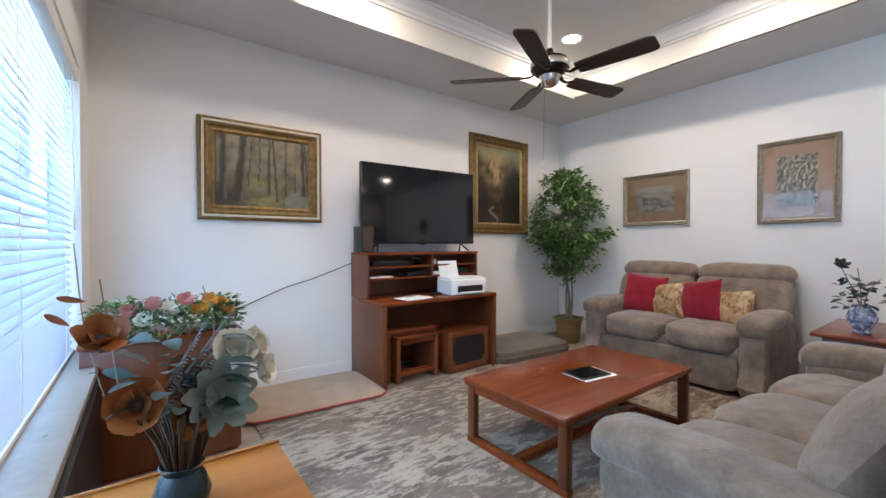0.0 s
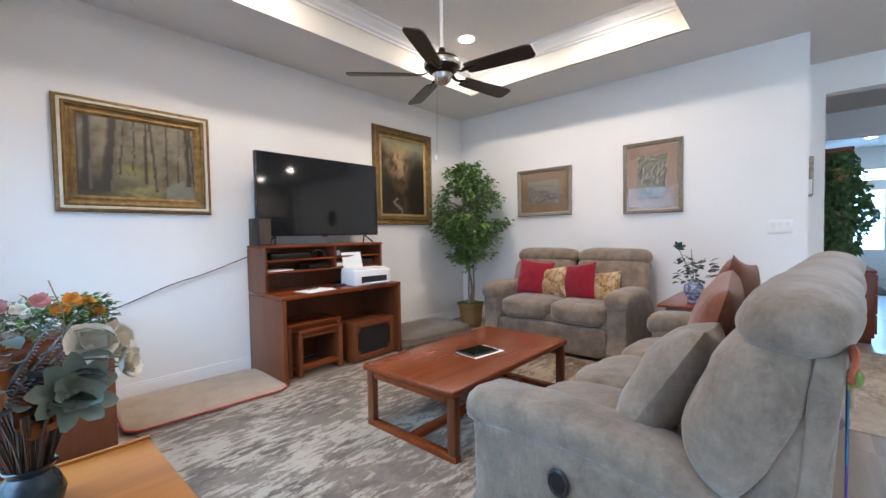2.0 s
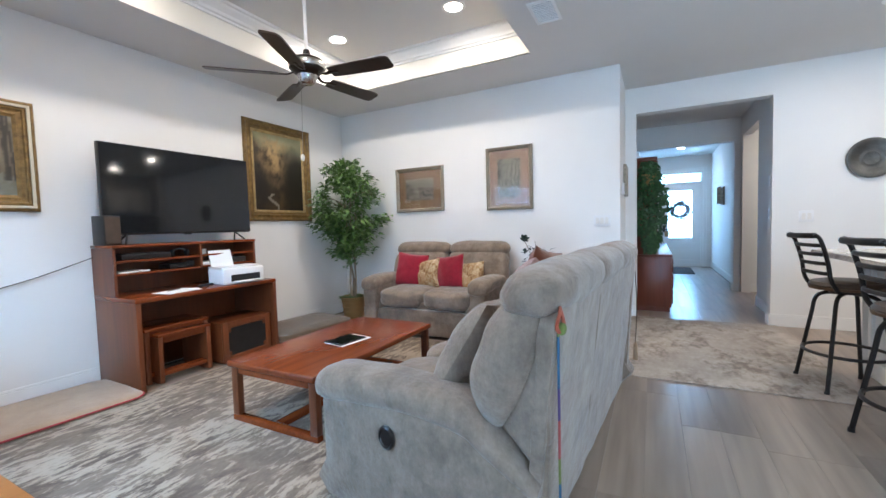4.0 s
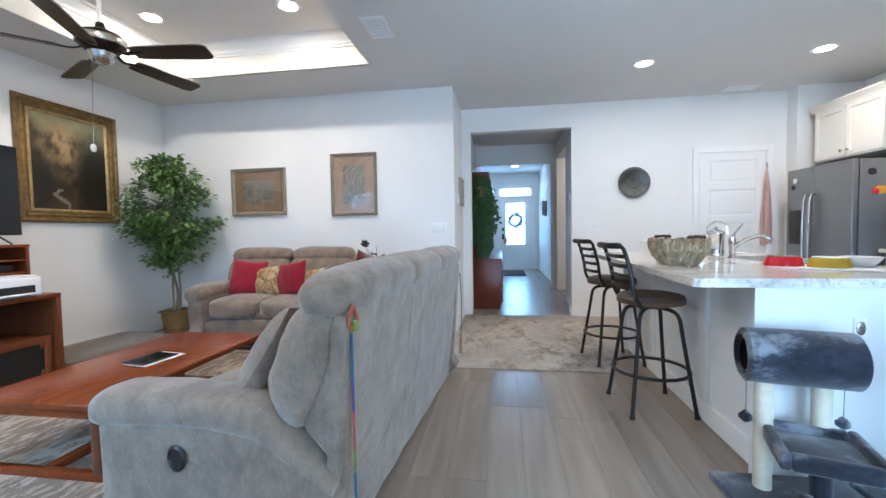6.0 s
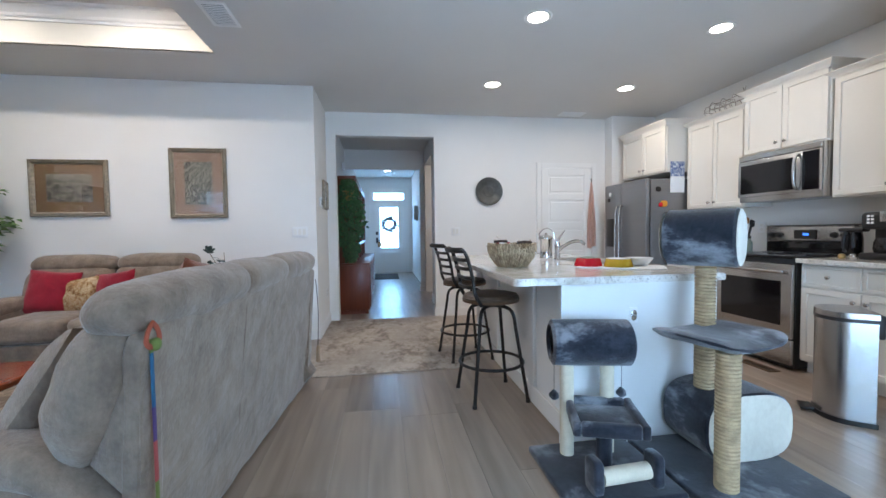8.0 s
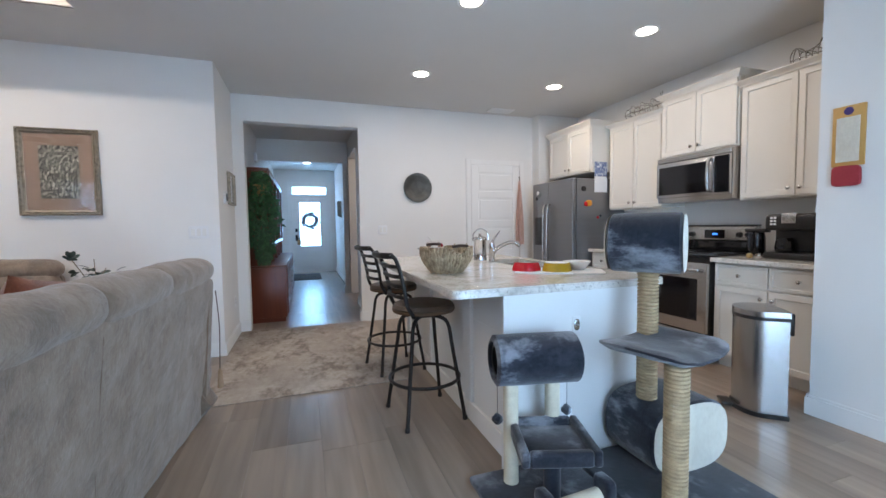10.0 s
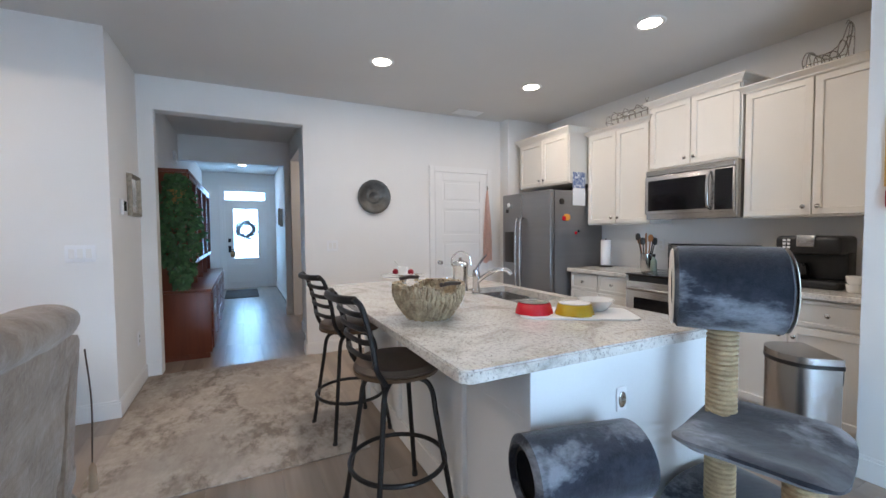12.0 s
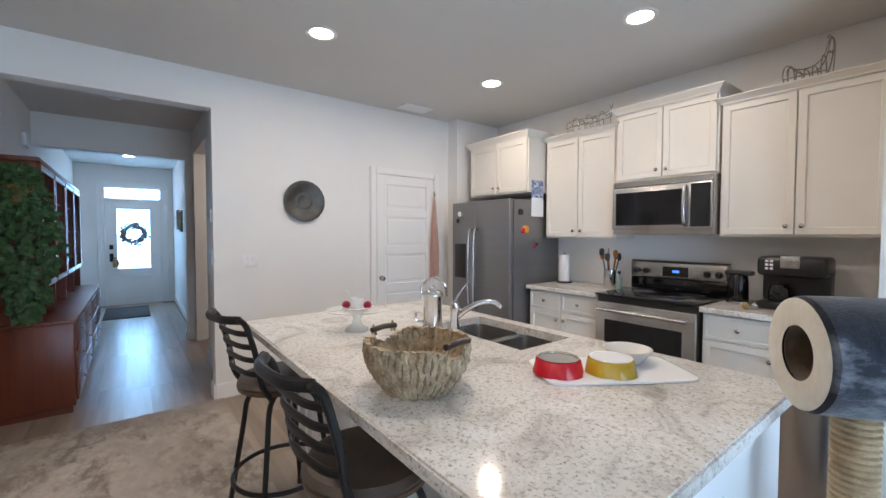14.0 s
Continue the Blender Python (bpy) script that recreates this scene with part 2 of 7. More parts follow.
STEEL = surface("brushed_steel", (0.50, 0.49, 0.48), 0.26, 1.0, vary=0.02, scale=4, fine=90, relief=0.01, stretch=(8, 8, 0.3), uneven=0.015)
STEEL_ACROSS = surface("brushed_steel_across", (0.50, 0.49, 0.48), 0.27, 1.0, vary=0.015, scale=4, fine=60, relief=0, stretch=(0.3, 0.3, 4), uneven=0.01)
FRIDGE_GREY = surface("slate_steel", (0.23, 0.23, 0.24), 0.36, 0.75, vary=0.03, scale=3, fine=90, relief=0.05, stretch=(0.3, 0.3, 10), uneven=0.02)
CHROME = surface("chrome", (0.75, 0.75, 0.76), 0.07, 1.0, vary=0.03, relief=0)
NICKEL = surface("satin_nickel", (0.52, 0.50, 0.47), 0.25, 1.0, vary=0.05, relief=0)
GOLD = surface("aged_gilding", (0.24, 0.145, 0.045), 0.42, 0.4, vary=0.3, scale=25, fine=150, relief=0.7, depth=0.003, dark=(0.10, 0.06, 0.02))
GILT_BRIGHT = surface("bright_gilding", (0.48, 0.34, 0.15), 0.38, 0.5, vary=0.25, scale=30, fine=160, relief=0.6, depth=0.003)
SILVERED = surface("silvered_wood", (0.36, 0.31, 0.24), 0.45, 0.4, vary=0.3, scale=40, fine=170, relief=0.7, depth=0.003)
MATBOARD = surface("pink_beige_mat", (0.20, 0.138, 0.104), 0.85, vary=0.04, scale=5)
BROWN_MAT = surface("brown_mat", (0.115, 0.068, 0.034), 0.85, vary=0.05, scale=5)
SOFA_CLOTH = plush("taupe_plush", (0.25, 0.191, 0.143), (0.138, 0.103, 0.077), 8, (0.34, 0.275, 0.217), (0.36, 0.52, 0.68), 0.016, (1, 1, 0.75), 8)
RED_CLOTH = plush("red_cloth", (0.31, 0.010, 0.028), (0.20, 0.006, 0.018), 9)
DAMASK = distressed("floral_cloth", [(0.20, 0.09, 0.03), (0.42, 0.26, 0.12), (0.55, 0.42, 0.26), (0.62, 0.50, 0.33), (0.34, 0.17, 0.07)], 13, (1, 1, 1))
BROCADE = plush("rust_brocade", (0.27, 0.080, 0.035), (0.10, 0.026, 0.014), 14, (0.50, 0.22, 0.12))
BROCADE.node_tree.nodes["Principled BSDF"].inputs["Roughness"].default_value = 0.42
RUG = abraded_rug("cream_brown_rug", (0.215, 0.168, 0.133), (0.43, 0.35, 0.272), (0.11, 0.084, 0.067))
HALL_RUG = distressed("faded_beige_rug", [(0.25, 0.21, 0.175), (0.40, 0.345, 0.29), (0.47, 0.41, 0.355), (0.52, 0.46, 0.40), (0.36, 0.31, 0.265)], 3.2, (0.8, 1.2, 1))
TAN_CLOTH = plush("tan_fleece", (0.42, 0.30, 0.20), (0.30, 0.21, 0.135), 7)
RED_PIPING = surface("red_piping", (0.35, 0.03, 0.04), 0.8)
BED_CLOTH = plush("brown_corduroy", (0.17, 0.125, 0.085), (0.08, 0.058, 0.04), 8)
CARPET_GREY = plush("grey_cat_plush", (0.030, 0.036, 0.052), (0.004, 0.006, 0.013), 6.0, (0.38, 0.405, 0.45), (0.42, 0.52, 0.65), 0.0, (0.6, 0.6, 1.2))
CREAM_PLUSH = plush("cream_plush", (0.72, 0.68, 0.58), (0.58, 0.53, 0.44), 8)
SISAL = surface("sisal_rope", (0.46, 0.34, 0.20), 0.9, vary=0.2, scale=30, fine=260, relief=0.8, depth=0.002)
POLE_WRAP = surface("cream_wrap", (0.62, 0.55, 0.42), 0.85, vary=0.08, scale=20, relief=0.4)
GRANITE = stone_counter("granite")
MARBLE = surface("marbled_sill", (0.32, 0.285, 0.25), 0.3, vary=0.12, scale=7, fine=30, relief=0.03)
WHITE_PLASTIC = surface("white_plastic", (0.80, 0.80, 0.80), 0.35, vary=0.02, relief=0.03)
PAPER = surface("white_paper", (0.82, 0.82, 0.82), 0.8, vary=0.02, relief=0.05)
CHINA = surface("white_china", (0.80, 0.78, 0.74), 0.15, vary=0.02, relief=0)
# white slats; the blue of the daylight behind them is put into the colour
SLAT = surface("blind_slat_sky_tint", (0.56, 0.66, 0.77), 0.45, vary=0.02, relief=0.03)
GLASS = clear("window_glass")
CLEAR = surface("clear_glass", (0.80, 0.84, 0.84), 0.05, vary=0.02, relief=0)
CLEAR.node_tree.nodes["Principled BSDF"].inputs["Alpha"].default_value = 0.34
DAYLIGHT = glow("outdoor_haze", (0.50, 0.76, 1.0), 1.0)
LAMP_FACE = glow("lamp_diffuser", (1.0, 0.92, 0.80), 24)
PAINT = painted("oil_paint")
BARK = surface("pale_bark", (0.30, 0.24, 0.17), 0.85, vary=0.25, scale=20, relief=0.6, depth=0.003, stretch=(1, 1, 0.3))
FICUS = leaf_surface("ficus_leaf", (0.16, 0.28, 0.075), (0.05, 0.11, 0.03))
IVY = leaf_surface("ivy_leaf", (0.035, 0.10, 0.030), (0.012, 0.040, 0.014))
GREEN = leaf_surface("mixed_green", (0.12, 0.22, 0.05), (0.03, 0.08, 0.02))
DARK_LEAF = leaf_surface("dark_leaf", (0.035, 0.06, 0.05), (0.012, 0.025, 0.022))
SAGE = leaf_surface("sage_leaf", (0.23, 0.29, 0.25), (0.12, 0.17, 0.145))
RUST = leaf_surface("rust_petal", (0.38, 0.125, 0.032), (0.17, 0.052, 0.015))
CREAM = leaf_surface("cream_petal", (0.80, 0.76, 0.66), (0.66, 0.62, 0.50))
YELLOW_FL = leaf_surface("yellow_petal", (0.62, 0.26, 0.02), (0.50, 0.13, 0.012))
PINK_FL = leaf_surface("pink_petal", (0.52, 0.22, 0.20), (0.38, 0.13, 0.12))
GREY_LEAF = leaf_surface("grey_feather", (0.20, 0.22, 0.23), (0.10, 0.115, 0.12))
WICKER = surface("woven_wicker", (0.30, 0.17, 0.055), 0.6, vary=0.3, scale=60, fine=200, relief=0.8, depth=0.004, stretch=(1, 1, 3))
HYACINTH = surface("water_hyacinth", (0.50, 0.40, 0.26), 0.75, vary=0.28, scale=24, fine=140, relief=0.8, depth=0.003, dark=(0.19, 0.12, 0.065), rand=0.45)
PEWTER = surface("dark_pewter", (0.10, 0.10, 0.095), 0.38, 0.7, vary=0.2, scale=14, fine=120, relief=0.4, depth=0.002)
BLUE_CHINA = distressed("blue_white_china", [(0.02, 0.05, 0.20), (0.10, 0.16, 0.34), (0.62, 0.66, 0.72), (0.72, 0.74, 0.76), (0.05, 0.10, 0.28)], 26, (1, 1, 1))
BLUE_CHINA.node_tree.nodes["Principled BSDF"].inputs["Roughness"].default_value = 0.15
TEAL = surface("teal_glaze", (0.012, 0.034, 0.046), 0.18, vary=0.3, scale=10, relief=0.02)
RED_PLASTIC = surface("red_plastic", (0.58, 0.010, 0.022), 0.22, vary=0.05, relief=0)
ORANGE_BOARD = surface("orange_board", (0.60, 0.34, 0.10), 0.6, vary=0.06)
YELLOW_PLASTIC = surface("mustard_plastic", (0.50, 0.32, 0.02), 0.22, vary=0.05, relief=0)
PINK_CLOTH = surface("pink_cloth", (0.80, 0.55, 0.46), 0.9, vary=0.06, scale=12, relief=0.4)
LEATHER = surface("brown_black_vinyl", (0.075, 0.050, 0.035), 0.42, vary=0.2, scale=14, fine=180, relief=0.3)
TAN_VINYL = surface("tan_vinyl", (0.11, 0.062, 0.032), 0.5, vary=0.15, scale=14, relief=0.2)
DARK_MAT = surface("dark_doormat", (0.055, 0.045, 0.04), 0.95, vary=0.3, scale=9, relief=0.8, depth=0.004)
BLUE_TAPE = surface("blue_strap", (0.015, 0.10, 0.20), 0.8)
ORANGE_TAPE = surface("orange_strap", (0.36, 0.08, 0.04), 0.8)
GREEN_TAPE = surface("green_strap", (0.14, 0.19, 0.04), 0.8)
PURPLE_TAPE = surface("purple_strap", (0.07, 0.04, 0.15), 0.8)
PINK_TAPE = surface("coral_strap", (0.33, 0.06, 0.055), 0.8)
CLOCK_BLUE = glow("clock_display", (0.05, 0.22, 1.0), 3)
GROUND = surface("outdoor_ground", (0.16, 0.20, 0.09), 0.9, vary=0.3, scale=0.8, fine=12, relief=0.5, depth=0.02)


# ---- mesh helpers ----
def add_box(bm, x0, x1, y0, y1, z0, z1, bevel=0.0, seg=2):
    xs, ys, zs = sorted((x0, x1)), sorted((y0, y1)), sorted((z0, z1))
    c = Vector(((xs[0] + xs[1]) / 2, (ys[0] + ys[1]) / 2, (zs[0] + zs[1]) / 2))
    r = bmesh.ops.create_cube(bm, size=1, matrix=Matrix.Translation(c) @ Matrix.Diagonal((xs[1] - xs[0], ys[1] - ys[0], zs[1] - zs[0], 1)))
    if bevel:
        edges = list({e for v in r["verts"] for e in v.link_edges})
        bmesh.ops.bevel(bm, geom=edges, offset=bevel, segments=seg, affect="EDGES", profile=0.5)
    return bm


def box(x0, x1, y0, y1, z0, z1, bevel=0.0, seg=2):
    return add_box(bmesh.new(), x0, x1, y0, y1, z0, z1, bevel, seg)


def turned(bm, profile, cx=0.0, cy=0.0, seg=24, squash=1.0, wob=None, caps=True):
    """A body of revolution about z: rows of (radius, height)."""
    rings = []
    for k, (r, z) in enumerate(profile):
        ring = []
        for i in range(seg):
            a = 2 * math.pi * i / seg
            rr = r * (1 + (wob(a, k) if wob else 0))
            ring.append(bm.verts.new((cx + rr * math.cos(a), cy + rr * math.sin(a) * squash, z)))
        rings.append(ring)
    for a, b in zip(rings, rings[1:]):
        for i in range(seg):
            bm.faces.new((a[i], a[(i + 1) % seg], b[(i + 1) % seg], b[i]))
    if caps and profile[0][0] > 1e-5:
        bm.faces.new(list(reversed(rings[0])))
    if caps and profile[-1][0] > 1e-5:
        bm.faces.new(rings[-1])
    return bm


def glide(pts, n=6):
    """Points along a smooth curve through pts."""
    p = [Vector(q) for q in pts]
    p = [p[0] * 2 - p[1]] + p + [p[-1] * 2 - p[-2]]
    out = []
    for i in range(1, len(p) - 2):
        for k in range(n):
            t = k / n
            a, b, c, d = p[i - 1:i + 3]
            out.append(0.5 * ((2 * b) + (c - a) * t + (2 * a - 5 * b + 4 * c - d) * t * t + (3 * b - a - 3 * c + d) * t ** 3))
    return out + [p[-2]]


def tube(bm, pts, r, seg=8, closed=False, flat=1.0):
    pts = [Vector(p) for p in pts]
    rs = r if isinstance(r, (list, tuple)) else [r] * len(pts)
    rings, up = [], None
    for i, p in enumerate(pts):
        if closed:
            t = pts[(i + 1) % len(pts)] - pts[i - 1]
        else:
            t = pts[min(i + 1, len(pts) - 1)] - pts[max(i - 1, 0)]
        t.normalize()
        if up is None:
            up = Vector((0, 0, 1)) if abs(t.z) < 0.9 else Vector((0, 1, 0))
        side = t.cross(up).normalized()
        up = side.cross(t).normalized()
        rings.append([bm.verts.new(p + side * (rs[i] * math.cos(2 * math.pi * k / seg)) + up * (rs[i] * flat * math.sin(2 * math.pi * k / seg))) for k in range(seg)])
    pairs = list(zip(rings, rings[1:])) + ([(rings[-1], rings[0])] if closed else [])
    for a, b in pairs:
        for k in range(seg):
            bm.faces.new((a[k], b[k], b[(k + 1) % seg], a[(k + 1) % seg]))
    if not closed:
        bm.faces.new(rings[0])
        bm.faces.new(list(reversed(rings[-1])))
    return bm


def ring_pts(cx, cy, z, r, n=28):
    return [(cx + r * math.cos(2 * math.pi * i / n), cy + r * math.sin(2 * math.pi * i / n), z) for i in range(n)]


def soft(sx, sy, sz, e=4.0, n=12, wrinkle=0.0, seed=0, pinch=0.0, m=None, freq=7.0):
    """A stuffed, rounded body of the given full sizes, creased a little."""
    bm = bmesh.new()
    bmesh.ops.create_cube(bm, size=2)
    bmesh.ops.subdivide_edges(bm, edges=bm.edges[:], cuts=n, use_grid_fill=True)
    for v in bm.verts:
        c = v.co.copy()
        k = (abs(c.x) ** e + abs(c.y) ** e + abs(c.z) ** e) ** (1 / e)
        d = c / k
        if pinch:
            q = max(0.0, 1 - pinch * (abs(d.x) * abs(d.x) * abs(d.z) * abs(d.z)))
            d.y *= q
        p = Vector((d.x * sx / 2, d.y * sy / 2, d.z * sz / 2))
        if wrinkle:
            off = Vector((seed * 3.7, seed * 1.9, seed))
            p += c.normalized() * wrinkle * (noise.noise(p * freq + off) + 0.5 * noise.noise(p * freq * 2.6 + off))
        v.co = p
    if m is not None:
        bm.transform(m)
    return bm


def throw_cushion(size, fat, seed=0, n=18):
    """A square stuffed cushion in the xz plane: full middle, thin edges, pointed corners."""
    bm = bmesh.new()
    sheets = []
    for s in (1, -1):
        rows = []
        for j in range(n + 1):
            row = []
            for i in range(n + 1):
                u, v = -1 + 2 * i / n, -1 + 2 * j / n
                pull = 1 - 0.07 * ((1 - u * u) * v * v + (1 - v * v) * u * u)
                t = (max(0.0, 1 - u * u) * max(0.0, 1 - v * v)) ** 0.42
                w = 0.010 * noise.noise(Vector((u * 2.4 + seed, v * 2.4, s * 3.0)))
                row.append(bm.verts.new((u * pull * size / 2, s * (t * fat / 2 + w * t), v * pull * size / 2)))
            rows.append(row)
        for a, b in zip(rows, rows[1:]):
            for i in range(n):
                bm.faces.new((a[i], a[i + 1], b[i + 1], b[i]))
    bmesh.ops.remove_doubles(bm, verts=bm.verts[:], dist=0.0006)
    return bm


def leaf(bm, at, way, up, length, width, fold=0.25, droop=0.2):
    way = way.normalized()
    side = way.cross(up)
    if side.length < 1e-4:
        side = way.cross(Vector((1, 0.3, 0)))
    side.normalize()
    nor = side.cross(way).normalized()
    v = [bm.verts.new(at), bm.verts.new(at + way * length * 0.45 + side * width / 2 + nor * fold * width), bm.verts.new(at + way * length * 0.5 - nor * droop * length * 0.15),
         bm.verts.new(at + way * length * 0.45 - side * width / 2 + nor * fold * width), bm.verts.new(at + way * length - nor * droop * length)]
    bm.faces.new((v[0], v[1], v[2]))
    bm.faces.new((v[0], v[2], v[3]))
    bm.faces.new((v[1], v[4], v[2]))
    bm.faces.new((v[2], v[4], v[3]))


def petal(bm, at, way, up, length, width, cup=0.3):
    """A broad petal with a rounded tip, cupped along its length."""
    way = way.normalized()
    side = way.cross(up).normalized()
    nor = side.cross(way).normalized()
    rows = []
    for t, w in ((0, 0.15), (0.3, 0.75), (0.6, 1.0), (0.85, 0.75), (1.0, 0.25)):
        base = at + way * length * t + nor * length * cup * (t * t)
        rows.append([bm.verts.new(base + side * width * w * s / 2 + nor * abs(s) * width * 0.12 * w) for s in (-1, 0, 1)])
    for a, b in zip(rows, rows[1:]):
        for i in (0, 1):
            bm.faces.new((a[i], a[i + 1], b[i + 1], b[i]))


def finish(name, bm, material, smooth=False):
    bmesh.ops.recalc_face_normals(bm, faces=bm.faces[:])
    me = bpy.data.meshes.new(name)
    bm.to_mesh(me)
    bm.free()
    me.materials.append(material)
    if smooth:
        me.polygons.foreach_set("use_smooth", [True] * len(me.polygons))
        me.set_sharp_from_angle(angle=radians(40))
    return me


def part(name, bm, material, parent, label="", smooth=True):
    ob = new(name, finish(name, bm, material, smooth))
    ob.parent = parent
    return tagged(ob, label)


def thing(name, label, category, at=(0, 0, 0), rz=0.0, group=""):
    ob = new(name)
    ob.empty_display_size = 0.1
    ob.matrix_world = pose(*at, 0, 0, rz)
    return tagged(ob, label, category, group)


def solid(name, bm, material, label, category, at=(0, 0, 0), rz=0.0, group="", smooth=True):
    ob = new(name, finish(name, bm, material, smooth))
    ob.matrix_world = pose(*at, 0, 0, rz)
    return tagged(ob, label, category, group)


def structure(name, bm, material, label="", smooth=False):
    ob = new(name, finish(name, bm, material, smooth))
    return tagged(ob, label, name.split("_")[0], kind="structure")


# ---- structure ----
H, XW, XL, YT, YK, XB = 2.74, 5.775, 4.858, 4.063, -4.12, 0.10
YP, XP, YC = -3.25, 2.19, 0.441


def wall(name, pieces, material=WALL):
    bm = bmesh.new()
    for p in pieces:
        add_box(bm, *p)
    return structure(name, bm, material, "white painted wall with a light orange-peel texture")


structure("floor", box(-0.1, 12.3, -4.3, 4.2, -0.12, -0.006), JOINT, "dark bed under grey wood-look planks")
wall("wall_north", [(-0.1, XL + 0.12, YT, YT + 0.14, -0.05, H + 0.5)])
wall("wall_west", [(-0.1, XB, 3.64, YT, -0.05, H), (-0.1, XB, -0.55, 1.2, -0.05, H), (-0.1, XB, 1.2, 3.64, -0.05, 0.57), (-0.1, XB, 1.2, 3.64, 2.15, H),
                   (-0.1, XB, -2.35, -0.55, 2.08, H), (-0.1, XB, YP, -2.35, -0.05, H)])
wall("wall_picture", [(XL, XL + 0.12, YC, YT, -0.05, H), (XL + 0.12, XW, YC, YC + 0.12, -0.05, H)])
wall("wall_east", [(XW, XW + 0.15, 0.32, 0.56, -0.05, H), (XW, XW + 0.15, -0.975, 0.32, 2.44, H), (XW, XW + 0.15, -3.46, -0.975, -0.05, H)])
wall("wall_fridge_side", [(5.60, 5.925, YK, -3.46, -0.05, H)])
wall("wall_south", [(XP, 5.925, YK - 0.14, YK, -0.05, H), (XP - 0.15, XP, YK, YP, -0.05, H), (-0.1, XP - 0.15, YP - 0.14, YP, -0.05, H)])
wall("wall_hall", [(XW + 0.15, 12.25, 0.42, 0.56, -0.05, H), (8.35, 12.25, -1.26, -1.12, -0.05, H), (8.2, 8.35, -2.7, -1.0, -0.05, H), (8.2, 8.35, -1.0, 0.42, 2.375, H),
                   (XW + 0.15, 7.02, -1.205, -1.085, -0.05, H), (7.02, 8.08, -1.205, -1.085, 2.44, H), (8.08, 8.2, -1.205, -1.085, -0.05, H),
                   (XW + 0.15, 8.35, -2.84, -2.7, -0.05, H)])
wall("wall_entry", [(12.1, 12.25, 0.03, 0.42, -0.05, H), (12.1, 12.25, -1.12, -0.95, -0.05, H), (12.1, 12.25, -0.95, 0.03, 2.36, H)])

TX0, TX1, TY0, TY1, TH = 0.9, 4.147, 1.15, 3.33, 3.05
bm = bmesh.new()
for p in ((-0.1, TX0, -4.3, 4.2), (TX1, 12.3, -4.3, 4.2), (TX0, TX1, -4.3, TY0), (TX0, TX1, TY1, 4.2)):
    add_box(bm, *p, H, H + 0.012)
structure("ceiling", bm, CEIL, "grey-white textured ceiling around a raised tray")
bm = bmesh.new()
add_box(bm, TX0 - 0.03, TX1 + 0.03, TY0 - 0.03, TY1 + 0.03, TH, TH + 0.05)
structure("ceiling_tray_top", bm, CEIL, "raised tray ceiling, painted grey-white")
for k, p in enumerate(((TX0 - 0.03, TX0, TY0 - 0.03, TY1 + 0.03), (TX1, TX1 + 0.03, TY0 - 0.03, TY1 + 0.03), (TX0, TX1, TY0 - 0.03, TY0), (TX0, TX1, TY1, TY1 + 0.03))):
    structure("ceiling_tray_side_%d" % (k + 1), box(*p, H + 0.001, TH), TRAY, "cream painted side of the tray ceiling")


def crown_run(bm, a, b, n, z, size):
    """Stepped crown moulding from a to b under height z; n points into the room."""
    prof = [(0.0, -1.0), (0.12, -1.0), (0.16, -0.86), (0.30, -0.80), (0.36, -0.62), (0.62, -0.34), (0.70, -0.20), (0.86, -0.16), (0.90, 0.0), (0.0, 0.0)]
    a, b, n = Vector(a), Vector(b), Vector(n)
    d = (b - a).normalized()
    rows = []
    for end, s in ((a, 1), (b, -1)):
        rows.append([bm.verts.new(Vector((end.x, end.y, z + v * size)) + n * u * size + d * (s * u * size)) for u, v in prof])
    k = len(prof)
    for i in range(k):
        bm.faces.new((rows[0][i], rows[1][i], rows[1][(i + 1) % k], rows[0][(i + 1) % k]))


bm = bmesh.new()
crown_run(bm, (TX0, TY0, 0), (TX1, TY0, 0), (0, 1, 0), TH - 0.001, 0.12)
crown_run(bm, (TX0, TY1, 0), (TX1, TY1, 0), (0, -1, 0), TH - 0.001, 0.12)
crown_run(bm, (TX0, TY0, 0), (TX0, TY1, 0), (1, 0, 0), TH - 0.001, 0.12)
crown_run(bm, (TX1, TY0, 0), (TX1, TY1, 0), (-1, 0, 0), TH - 0.001, 0.12)
structure("trim_crown", bm, TRIM, "white stepped crown moulding")


def skirting(name, runs, h=0.13, t=0.016):
    bm = bmesh.new()
    for x0, x1, y0, y1 in runs:
        add_box(bm, x0, x1, y0, y1, 0.001, h - 0.02, 0)
        gx, gy = (0, 0.004) if abs(x1 - x0) > abs(y1 - y0) else (0.004, 0)
        add_box(bm, x0 + gx, x1 - gx, y0 + gy, y1 - gy, h - 0.02, h, 0.003, 1)
    return structure(name, bm, TRIM, "white moulded baseboard")


T = 0.016
skirting("baseboard", [(XB, XL, YT - T, YT), (XL - T, XL, YC, YT - T), (XL - T, XW - T, YC - T, YC), (XW - T, XW, 0.32, YC), (XW - T, XW, -2.42, -0.975),
                       (XW - T, XW, -3.46, -3.31), (XB, XP, YP, YP + T), (XP, XP + T, -3.49, YP + T), (XB, XB + T, -0.55, 3.2), (XW + 0.15, 12.1, 0.42 - T, 0.42),
                       (8.35, 12.1, -1.12, -1.12 + T), (8.2 - T, 8.2, -2.7, -1.205), (8.2 - T, 8.2, -1.085, -1.0), (8.2 - T, 8.35, -1.0, -1.0 + T), (XW + 0.15, 7.02, -1.085, -1.085 + T), (12.1 - T, 12.1, 0.03, 0.40), (XW, XW + 0.15, -0.975, -0.975 + T)])

